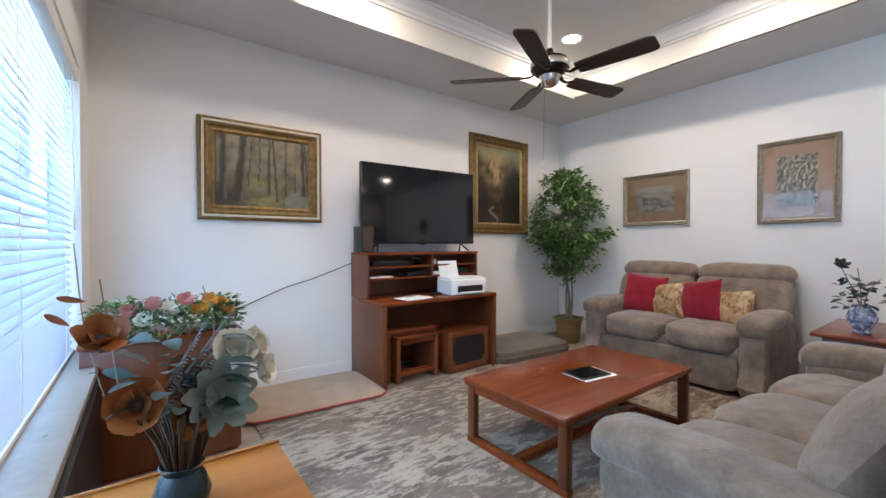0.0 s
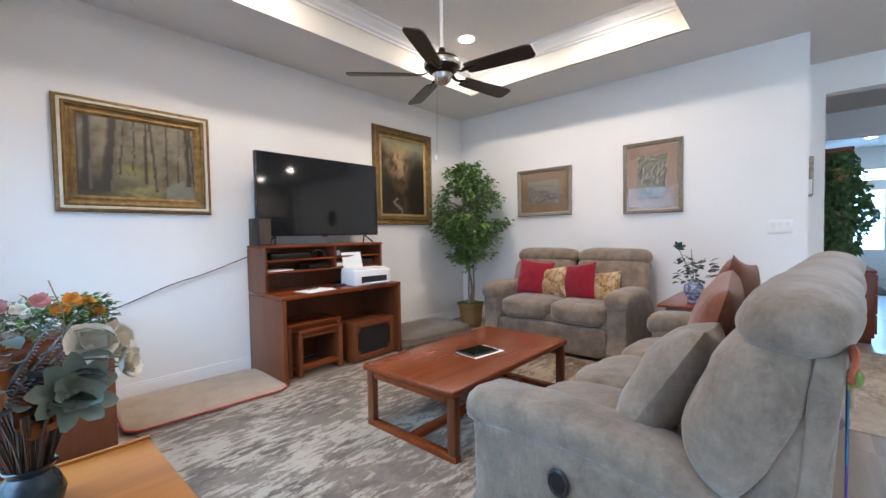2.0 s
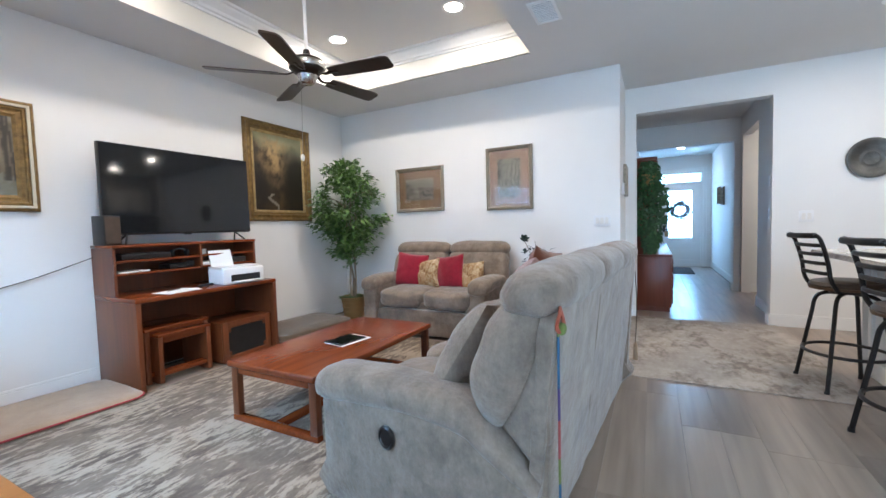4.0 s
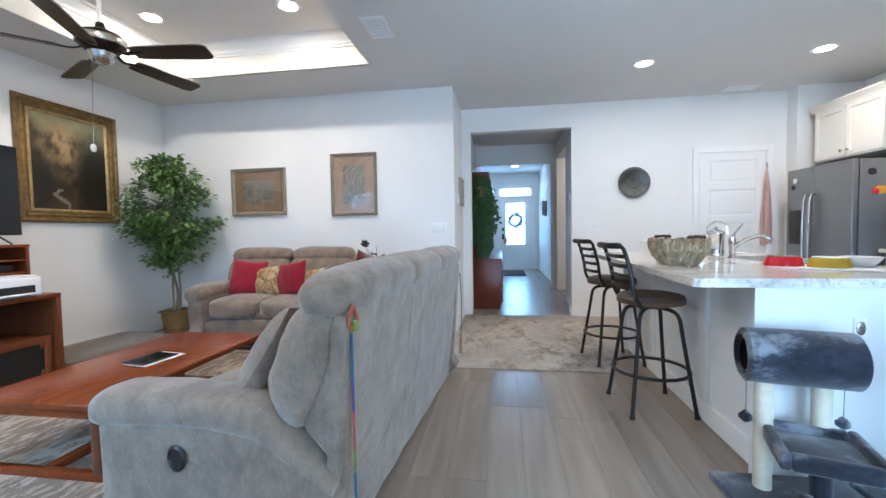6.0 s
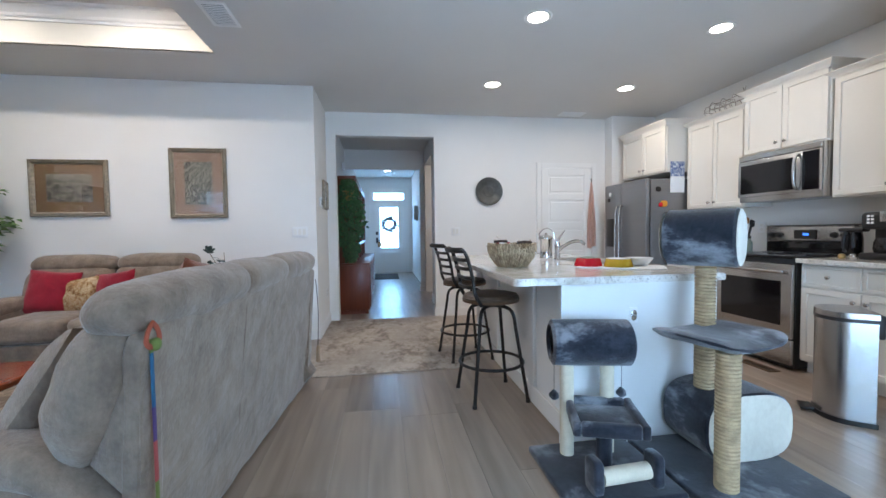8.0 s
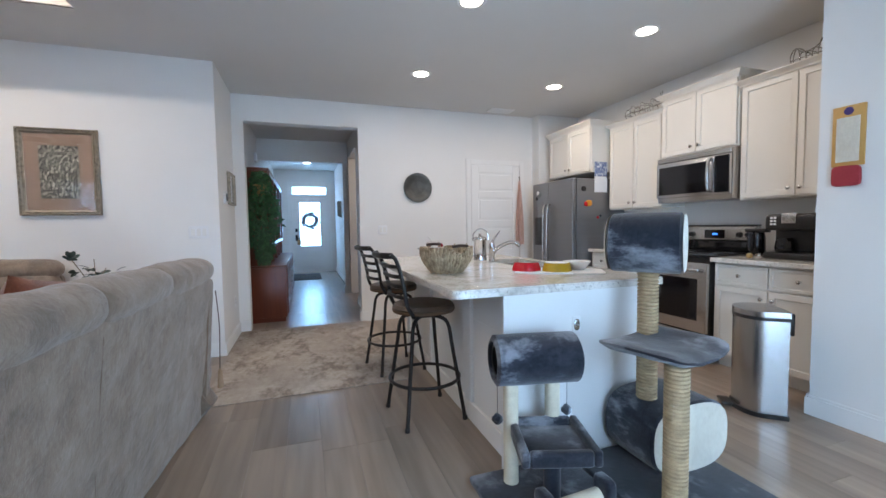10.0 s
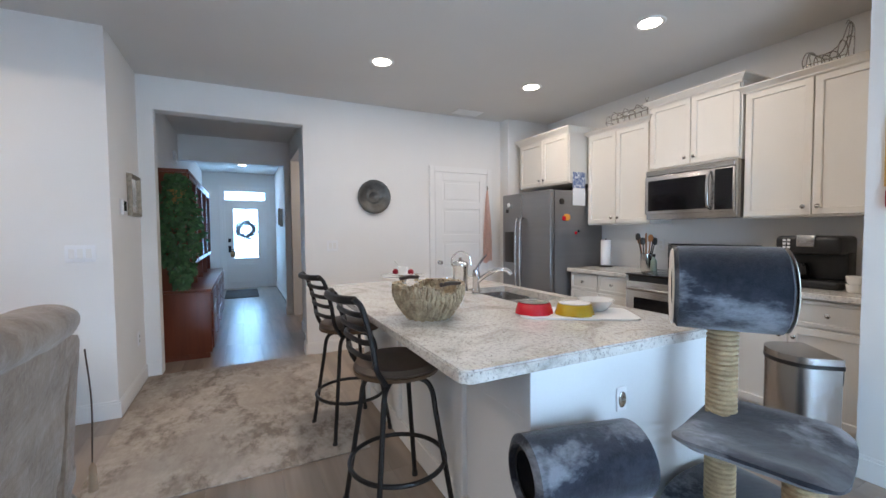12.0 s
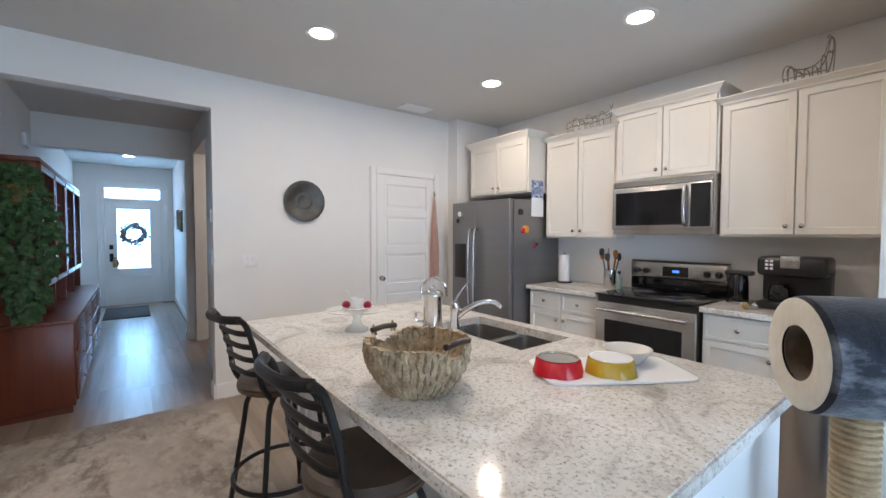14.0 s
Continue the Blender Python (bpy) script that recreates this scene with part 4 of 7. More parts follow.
rim = [e for e in bm.edges if len(e.link_faces) == 2 and e.calc_face_angle(0) > 1.2 and all(v.co.z > 0.03 for v in e.verts) and not all(min(abs(v.co.x - SX0), abs(v.co.x - SX1)) < 0.001 for v in e.verts) and not (SX0 - 0.01 < (e.verts[0].co.x + e.verts[1].co.x) / 2 < SX1 + 0.01 and SY0 - 0.01 < (e.verts[0].co.y + e.verts[1].co.y) / 2 < SY1 + 0.01)]
bmesh.ops.bevel(bm, geom=rim, offset=0.006, segments=2, affect="EDGES")
part("slab", bm, GRANITE, top, smooth=False)
sk = thing("kitchen_sink", "stainless double-bowl sink set under the island top", "sink", (0, 0, 0.875))
for a, b in ((SX0 - 0.005, 3.34), (3.37, SX1 + 0.005)):
    bm = bmesh.new()
    c = 0.035
    rings = []
    for z, o in ((0.0, 0.0), (-0.17, 0.012), (-0.19, 0.04)):
        pts = []
        for cx, cy, a0 in ((b - o - c, SY1 - o - c, 0), (a + o + c, SY1 - o - c, 90), (a + o + c, SY0 + o + c, 180), (b - o - c, SY0 + o + c, 270)):
            pts += [bm.verts.new((cx + c * math.cos(radians(a0 + k * 22.5)), cy + c * math.sin(radians(a0 + k * 22.5)), z)) for k in range(5)]
        rings.append(pts)
    for p, q in zip(rings, rings[1:]):
        for i in range(len(p)):
            bm.faces.new((p[i], p[(i + 1) % len(p)], q[(i + 1) % len(p)], q[i]))
    bm.faces.new(rings[-1])
    bowl = part("bowl", bm, STEEL, sk)
    part("drain", turned(bmesh.new(), [(0.0, -0.186), (0.03, -0.186), (0.042, -0.188), (0.042, -0.192)], (a + b) / 2, (SY0 + SY1) / 2, 20), CHROME, bowl)
part("divider", box(3.335, 3.375, SY0, SY1, -0.03, -0.002, 0.004), STEEL, sk)

fc = thing("kitchen_faucet", "chrome single-lever faucet with a low arched spout", "faucet", (3.46, -1.69, 0.914))
part("base", turned(bmesh.new(), [(0.030, 0), (0.030, 0.006), (0.023, 0.012), (0.021, 0.10), (0.024, 0.12), (0.020, 0.15), (0.0, 0.16)], seg=20), CHROME, fc)
part("spout", tube(bmesh.new(), glide([(0.0, -0.005, 0.07), (-0.04, -0.035, 0.115), (-0.09, -0.085, 0.15), (-0.135, -0.13, 0.155), (-0.16, -0.155, 0.13)], 5), [0.014] * 20 + [0.013], 10), CHROME, fc)
part("lever", tube(bmesh.new(), glide([(0.0, 0, 0.15), (-0.008, -0.02, 0.19), (-0.03, -0.055, 0.245)], 4), [0.012, 0.011, 0.010, 0.009, 0.008, 0.007, 0.006, 0.005, 0.004], 8), CHROME, fc)
pk = thing("coffee_percolator", "polished chrome percolator jug with a looped handle", "percolator", (3.585, -1.645, 0.914))
part("jug", turned(bmesh.new(), [(0.050, 0), (0.054, 0.01), (0.052, 0.018), (0.050, 0.03), (0.050, 0.165), (0.054, 0.170), (0.054, 0.180), (0.046, 0.195), (0.020, 0.206), (0.010, 0.212), (0.011, 0.222), (0.0, 0.226)], seg=26), CHROME, pk)
part("handle", tube(bmesh.new(), glide([(0.035, 0.045, 0.165), (0.032, 0.042, 0.225), (0.0, 0.0, 0.262), (-0.036, -0.046, 0.235), (-0.044, -0.056, 0.17)], 5), 0.0055, 8), CHROME, pk)
part("spigot", tube(bmesh.new(), glide([(0.03, 0.04, 0.04), (0.05, 0.065, 0.045), (0.055, 0.07, 0.09)], 4), 0.008, 8), CHROME, pk)

# basket on the island
bk = thing("woven_basket", "round water hyacinth basket with dark wooden handles", "basket", (2.972, -1.142, 0.914), 12)
NB = 50
for i in range(NB):
    a = 2 * math.pi * i / NB
    pts, rad = [], []
    tall = 0.160 - 0.035 * max(0, math.cos(2 * a)) ** 4
    for k in range(15):
        u = k / 14
        r = 0.093 + 0.067 * math.sin(min(1, u * 1.15) * math.pi / 2) - 0.010 * max(0, u - 0.6)
        aa = a + 0.022 * math.sin(u * 15 + i * 1.3)
        pts.append((r * math.cos(aa), r * math.sin(aa), 0.008 + u * (tall - 0.008)))
        rad.append(0.0112 + 0.0032 * math.sin(k * 2.1 + i * 2.2))
    part("strand", tube(bmesh.new(), pts, rad, 6), HYACINTH, bk)
part("lining", turned(bmesh.new(), [(0.085, 0.004), (0.094, 0.01), (0.135, 0.05), (0.153, 0.118), (0.149, 0.118), (0.130, 0.052), (0.088, 0.016), (0.0, 0.014)], seg=36), HYACINTH, bk)
for s in (1, -1):
    h = part("handle", tube(bmesh.new(), [(s * 0.158, -0.052, 0.168), (s * 0.160, 0.0, 0.172), (s * 0.158, 0.052, 0.168)], 0.0095, 10), BLADE, bk, "dark wooden grip")
    for yy in (-0.042, 0.042):
        part("lashing", tube(bmesh.new(), [(s * 0.157, yy - 0.008, 0.15), (s * 0.162, yy, 0.182), (s * 0.157, yy + 0.008, 0.15)], 0.005, 6), HYACINTH, h)

# feeding mat and bowls
mat = solid("feeding_mat", soft(0.52, 0.275, 0.009, 9, 12, m=pose(0, 0, 0.0045)), WHITE_PLASTIC, "white rectangular feeding mat under pet bowls", "mat", (2.70, -1.775, 0.914), 57)


def pet_bowl(x, y, m, label, scoop):
    ob = thing("pet_bowl", label, "bowl", (x, y, 0.9225), 30, "pet bowls")
    lobes = lambda a, k: -0.10 * max(0, math.cos(4 * a)) ** 4 if k < 2 else 0
    part("body", turned(bmesh.new(), [(0.088, 0), (0.086, 0.012), (0.076, 0.045), (0.072, 0.05), (0.064, 0.048), (0.055, 0.02), (0.0, 0.016)], seg=36, wob=lobes), m, ob)
    part("dish", turned(bmesh.new(), [(0.068, 0.049), (0.070, 0.053), (0.064, 0.052), (0.055, 0.026), (0.0, 0.022)], seg=30), scoop, ob)


pet_bowl(2.785, -1.60, RED_PLASTIC, "red pet bowl with a steel dish", STEEL)
pet_bowl(2.675, -1.745, YELLOW_PLASTIC, "mustard pet bowl with a white dish", WHITE_PLASTIC)
solid("saucer_bowl", turned(bmesh.new(), [(0.045, 0), (0.052, 0.005), (0.082, 0.045), (0.085, 0.052), (0.081, 0.052), (0.05, 0.012), (0.0, 0.010)], seg=30), CHINA, "shallow cream bowl on the feeding mat", "bowl", (2.70, -1.905, 0.9225))

# cake stand with teacup
cs = thing("cake_stand", "clear glass cake stand on the island", "cake stand", (3.80, -1.33, 0.914))
part("stand", turned(bmesh.new(), [(0.062, 0), (0.058, 0.008), (0.025, 0.035), (0.018, 0.06), (0.030, 0.085), (0.05, 0.096), (0.145, 0.102), (0.150, 0.108), (0.145, 0.107), (0.0, 0.104)], seg=36), CLEAR, cs)
solid("saucer", turned(bmesh.new(), [(0.03, 0), (0.07, 0.012), (0.068, 0.014), (0.03, 0.004), (0.0, 0.004)], seg=28), CHINA, "white saucer on the glass stand", "saucer", (3.80, -1.33, 1.0185))
cup = thing("coffee_cup", "white cup on a saucer with a spoon", "cup", (3.80, -1.33, 1.024))
part("body", turned(bmesh.new(), [(0.022, 0), (0.03, 0.006), (0.036, 0.055), (0.034, 0.055), (0.027, 0.01), (0.0, 0.008)], seg=26), CHINA, cup)
part("spoon", tube(bmesh.new(), [(0.01, 0.0, 0.02), (0.0, 0.03, 0.065), (-0.01, 0.06, 0.095)], [0.003, 0.003, 0.006], 6), CHINA, cup)
for x, y in ((3.838, -1.29), (3.762, -1.37)):
    ob = thing("wrapped_truffle", "round dark red ornament ball beside the cup", "ornament", (x, y, 1.022), group="red balls")
    part("ball", soft(0.040, 0.040, 0.040, 2, 6, 0.003, 3, m=pose(0, 0, 0.020)), RED_CLOTH, ob)

# counter things
pt = thing("paper_towel_roll", "white paper towel roll on a dark stand", "paper towels", (4.44, -3.92, 0.913))
part("stand", turned(bmesh.new(), [(0.075, 0), (0.075, 0.012), (0.008, 0.016), (0.008, 0.30), (0.0, 0.305)], seg=24), BLACK, pt)
part("roll", turned(bmesh.new(), [(0.05, 0.017), (0.052, 0.02), (0.052, 0.285), (0.018, 0.288)], seg=28), PAPER, pt)
ut = thing("utensil_crock", "steel crock full of dark cooking utensils", "utensil holder", (3.93, -3.90, 0.913))
part("crock", turned(bmesh.new(), [(0.052, 0), (0.055, 0.004), (0.055, 0.165), (0.051, 0.165), (0.05, 0.02), (0.0, 0.018)], seg=26), STEEL, ut)
rnd = random.Random(8)
for k in range(7):
    a, h = k * 0.9, 0.25 + 0.05 * rnd.random()
    bx, by = 0.02 * math.cos(a), 0.02 * math.sin(a)
    tx, ty = 0.07 * math.cos(a), 0.07 * math.sin(a)
    u = tube(bmesh.new(), [(bx, by, 0.02), (tx, ty, h)], 0.006, 6)
    part("utensil", u, BLACK if k % 3 else HONEY, ut)
    part("utensil_head", soft(0.045, 0.014, 0.07, 3, 5, m=pose(tx * 1.1, ty * 1.1, h + 0.03, 0, 0, 20 * k)), BLACK if k % 3 else HONEY, ut)
bt = thing("oil_bottle", "glass bottle of yellow-green soap with a dark cap", "bottle", (3.82, -3.86, 0.913))
part("bottle", turned(bmesh.new(), [(0.026, 0), (0.028, 0.01), (0.028, 0.10), (0.012, 0.125), (0.012, 0.14)], seg=20), SAGE, bt)
part("cap", turned(bmesh.new(), [(0.015, 0.14), (0.015, 0.165), (0.0, 0.167)], seg=16), BLACK, bt)

cm = thing("coffee_maker", "black coffee maker with a silver control panel", "coffee maker", (2.62, -3.86, 0.913))
part("base", box(-0.17, 0.17, -0.12, 0.14, 0, 0.05, 0.012), BLACK, cm)
part("column", box(-0.17, 0.17, -0.13, 0.0, 0.05, 0.30, 0.012), BLACK, cm)
hd = part("head", box(-0.175, 0.175, -0.13, 0.13, 0.22, 0.345, 0.03, 4), BLACK, cm)
part("control_panel", box(-0.05, 0.05, 0.075, 0.137, 0.27, 0.352, 0.008), STEEL, hd, "silver control panel")
for k in range(6):
    part("button", box(0.085 + 0.025 * (k % 2), 0.102 + 0.025 * (k % 2), 0.128, 0.1335, 0.26 + 0.024 * (k // 2), 0.275 + 0.024 * (k // 2), 0.001, 1), PAPER, hd)
part("carafe", turned(bmesh.new(), [(0.055, 0.052), (0.062, 0.08), (0.058, 0.13), (0.045, 0.16)], 0.07, 0.05, 24), BLACK_GLASS, cm)
kt = thing("electric_kettle", "small black kettle with a glass carafe on the counter", "kettle", (2.93, -3.86, 0.913))
part("body", turned(bmesh.new(), [(0.06, 0), (0.065, 0.01), (0.062, 0.15), (0.055, 0.20), (0.02, 0.225), (0.0, 0.23)], seg=24), BLACK_GLASS, kt)
part("handle", tube(bmesh.new(), glide([(0.0, 0.055, 0.19), (-0.02, 0.105, 0.19), (-0.02, 0.11, 0.08), (0.0, 0.06, 0.05)], 5), 0.010, 8), BLACK, kt)
part("lid", box(-0.09, 0.075, -0.04, 0.04, 0.20, 0.232, 0.012), BLACK, kt)
part("silver_base", turned(bmesh.new(), [(0.07, 0), (0.07, 0.016), (0.0, 0.017)], seg=24), STEEL, kt)
for k, (x, y, z) in enumerate(((2.36, -3.72, 0.0), (2.29, -3.86, 0.0), (2.36, -3.72, 0.05))):
    solid("mug", turned(bmesh.new(), [(0.038, 0), (0.045, 0.008), (0.052, 0.05), (0.049, 0.05), (0.04, 0.012), (0.0, 0.01)], seg=24), CHINA, "white china bowl stacked on the counter", "bowl", (x, y, 0.9135 + z), group="white bowls")
for k, (x, y) in enumerate(((2.82, -3.62), (2.78, -3.66))):
    ob = thing("egg_timer", "small shiny ball ornament on the counter", "ornament", (x, y, 0.913), group="counter ornaments")
    part("ball", soft(0.045, 0.045, 0.045, 2, 6, m=pose(0, 0, 0.0225)), CHROME if k else GILT_BRIGHT, ob)


# wire sculptures on the cabinets
def wire_thing(name, label, at, rz, loops):
    ob = thing(name, label, "wire ornament", at, rz)
    for pts in loops:
        part("wire", tube(bmesh.new(), glide(pts, 5), 0.0038, 6), NICKEL, ob)
    return ob


hoops = []
for k in range(6):
    x = -0.19 + 0.076 * k
    hi = 0.17 + 0.04 * (k % 2)
    hoops.append([(x, -0.06, 0.0), (x - 0.012, -0.09, 0.09), (x, -0.07, hi), (x + 0.012, 0.0, hi - 0.04), (x, 0.07, hi), (x, 0.09, 0.09), (x, 0.06, 0.0)])
for z, w in ((0.004, 0.06), (0.085, 0.09), (0.165, 0.072)):
    for sy in (-1, 1):
        hoops.append([(-0.21, sy * w, z), (-0.07, sy * (w + 0.006), z + 0.012), (0.07, sy * (w - 0.004), z - 0.004), (0.21, sy * w, z + 0.008)])
hoops += [[(-0.21, -0.09, 0.085), (-0.235, 0.0, 0.10), (-0.21, 0.09, 0.085)], [(0.21, -0.07, 0.165), (0.25, 0.0, 0.24), (0.27, 0.0, 0.30)], [(0.21, 0.07, 0.165), (0.25, 0.0, 0.24), (0.235, 0.0, 0.29)]]
hoops = [[(x * 0.9, y, z * 0.72) for x, y, z in pts] for pts in hoops]
wire_thing("wire_basket", "grey bent-wire animal basket on top of the cabinet", (4.17, -3.90, 2.364), 180, hoops)
hen = []
for sy in (-1, 1):
    hen.append([(x, sy * y, z) for x, y, z in ((0.14, 0.05, 0.0), (0.155, 0.06, 0.09), (0.15, 0.03, 0.165), (0.12, 0.025, 0.17), (0.07, 0.05, 0.125), (0.0, 0.06, 0.105), (-0.07, 0.05, 0.125), (-0.115, 0.03, 0.19), (-0.135, 0.02, 0.27), (-0.15, 0.006, 0.325), (-0.172, 0.012, 0.28), (-0.168, 0.03, 0.16), (-0.155, 0.05, 0.06), (-0.14, 0.05, 0.0))])
    hen.append([(0.14, sy * 0.05, 0.003), (0.0, sy * 0.065, 0.004), (-0.14, sy * 0.05, 0.003)])
    hen.append([(0.155, sy * 0.055, 0.06), (0.0, sy * 0.085, 0.05), (-0.155, sy * 0.05, 0.06)])
for x, top in ((0.11, 0.16), (0.055, 0.115), (0.0, 0.105), (-0.055, 0.118), (-0.11, 0.18)):
    hen.append([(x, -0.055, 0.0), (x, -0.082, 0.055), (x, -0.045, top), (x, 0.045, top), (x, 0.082, 0.055), (x, 0.055, 0.0)])
hen += [[(-0.165, -0.02, 0.21), (-0.13, 0.0, 0.215), (-0.165, 0.02, 0.21)], [(-0.15, 0, 0.325), (-0.135, 0, 0.345), (-0.125, 0, 0.32)]]
hen = [[(x * 0.72, y, z * 0.80) for x, y, z in pts] for pts in hen]
wire_thing("wire_hen", "grey bent-wire hen basket standing on top of the cabinet", (2.60, -3.90, 2.364), 0, hen)

# trash can
tc = thing("trash_can", "half-round brushed steel step trash can with a black base", "trash can", (2.37, -3.045, 0), -40)


def dee(bm, r, z0, z1, grow=0.0):
    rows = []
    for z in (z0, z1):
        pts = [(-(r + grow), -0.11 - grow), ((r + grow), -0.11 - grow)] + [((r + grow) * math.cos(radians(a)), 0.0 + (0.13 + grow) * math.sin(radians(a))) for a in range(0, 181, 12)]
        rows.append([bm.verts.new((x, y, z)) for x, y in pts])
    n = len(rows[0])
    for i in range(n):
        bm.faces.new((rows[0][i], rows[0][(i + 1) % n], rows[1][(i + 1) % n], rows[1][i]))
    bm.faces.new(rows[0])
    bm.faces.new(rows[1])
    return bm


part("body", dee(bmesh.new(), 0.165, 0.03, 0.60), STEEL, tc)
part("base", dee(bmesh.new(), 0.165, 0.0, 0.029, 0.008), BLACK, tc)
part("rim", dee(bmesh.new(), 0.165, 0.601, 0.622, 0.006), BLACK, tc)
part("lid", dee(bmesh.new(), 0.165, 0.623, 0.655, 0.004), STEEL, tc)
part("hinge_cover", box(-0.10, 0.10, -0.16, -0.117, 0.50, 0.64, 0.012), BLACK, tc)
part("pedal", box(-0.06, 0.06, 0.135, 0.20, 0.012, 0.03, 0.006), BLACK, tc)


# bar stools
def bar_stool(at, rz, first=None):
    if first:
        return copy_thing(first, pose(*at, 0, 0, rz))
    ob = thing("bar_stool", "black metal bar stool with a ladder back and dark vinyl seat", "bar stool", at, rz, "bar stools")
    for sx in (1, -1):
        for sy in (1, -1):
            part("leg", tube(bmesh.new(), glide([(sx * 0.02, sy * 0.02, 0.64), (sx * 0.085, sy * 0.085, 0.63), (sx * 0.118, sy * 0.118, 0.585), (sx * 0.135, sy * 0.135, 0.45), (sx * 0.19, sy * 0.19, 0.008)], 5), 0.0125, 8), BLACK_METAL, ob)
            part("foot_cap", turned(bmesh.new(), [(0.016, 0), (0.016, 0.02), (0.012, 0.024)], sx * 0.19, sy * 0.19, 10), BLACK, ob)
    part("foot_ring", tube(bmesh.new(), ring_pts(0, 0, 0.245, 0.222, 36), 0.011, 8, True), BLACK_METAL, ob)
    part("swivel", turned(bmesh.new(), [(0.09, 0.64), (0.10, 0.655), (0.10, 0.67), (0.0, 0.671)], seg=20), BLACK_METAL, ob)
    part("seat", turned(bmesh.new(), [(0.165, 0.671), (0.192, 0.681), (0.198, 0.70), (0.185, 0.72), (0.14, 0.73), (0.0, 0.727)], seg=36), LEATHER, ob, "dark brown vinyl seat")
    part("seat_band", turned(bmesh.new(), [(0.17, 0.667), (0.196, 0.671), (0.2, 0.687), (0.196, 0.689)], seg=36), TAN_VINYL, ob, "tan seat edge")
    xs = (-0.155, 0.155)
    for sx in xs:
        part("back_post", tube(bmesh.new(), glide([(sx * 0.95, 0.12, 0.66), (sx, 0.165, 0.74), (sx, 0.185, 0.86), (sx * 1.02, 0.225, 1.0), (sx * 1.05, 0.262, 1.045)], 5), 0.0125, 8), BLACK_METAL, ob)
    for z, y, bow, r in ((0.785, 0.172, 0.03, 0.009), (0.85, 0.182, 0.03, 0.009), (0.91, 0.196, 0.03, 0.009), (0.97, 0.213, 0.03, 0.009), (1.035, 0.25, 0.045, 0.013)):
        part("back_rail", tube(bmesh.new(), glide([(-0.155, y, z), (-0.08, y + bow, z), (0.08, y + bow, z), (0.155, y, z)], 5), r, 8, flat=1.4), BLACK_METAL, ob)
    return ob


st = bar_stool((3.05, -1.01, 0), 6)
bar_stool((3.97, -1.01, 0), 10, st)


# ---- living room ----
def padded(profile, x0, x1, wrinkle=0.0, seed=0, n=16, dome=0.03, smooth=3, tight=1.0, joined=(False, False)):
    """A stuffed roll along x with the given (y, z) side outline, its ends domed."""
    pts = [Vector((0, y, z)) for y, z in profile]
    if smooth:
        ring = glide(pts[-1:] + pts + pts[:1], smooth)[smooth:-1]
    else:
        ring = pts
    mid = sum(ring, Vector()) / len(ring)
    ends = [(-dome * 0.75, 0.05), (-dome * 0.70, 0.28), (-dome * 0.5, 0.55), (-dome * 0.1, 0.80), (dome * 0.6, 0.93), (dome * 1.6, 0.985)]
    butt = [(0.0, 0.84), (0.014, 0.885), (0.03, 0.93), (0.05, 0.965), (0.08, 0.988)]
    cuts = [(x0 + o, k) for o, k in butt] if joined[0] else [(x0 + dome * 0.75 + o, k) for o, k in ends]
    close = [(x1 - o, k) for o, k in reversed(butt)] if joined[1] else [(x1 - dome * 0.75 - o, k) for o, k in reversed(ends)]
    a, b = cuts[-1][0], close[0][0]
    for i in range(1, n):
        cuts.append((a + (b - a) * i / n, 1.0 + 0.012 * math.sin(math.pi * i / n)))
    cuts += close
    bm = bmesh.new()
    rows = []
    for x, k in cuts:
        row = []
        for p in ring:
            d = (p - mid) * k * tight
            q = Vector((x, 0, 0)) + mid + d
            if wrinkle:
                w = Vector((q.x * 4, q.y * 7, q.z * 7 + seed * 3.1))
                q += d.normalized() * wrinkle * (noise.noise(w) + 0.35 * noise.noise(w * 3.1))
            row.append(bm.verts.new(q))
        rows.append(row)
    m = len(ring)
    for r0, r1 in zip(rows, rows[1:]):
        for i in range(m):
            bm.faces.new((r0[i], r0[(i + 1) % m], r1[(i + 1) % m], r1[i]))
    bm.faces.new(rows[0])
    bm.faces.new(rows[-1])
    return bm


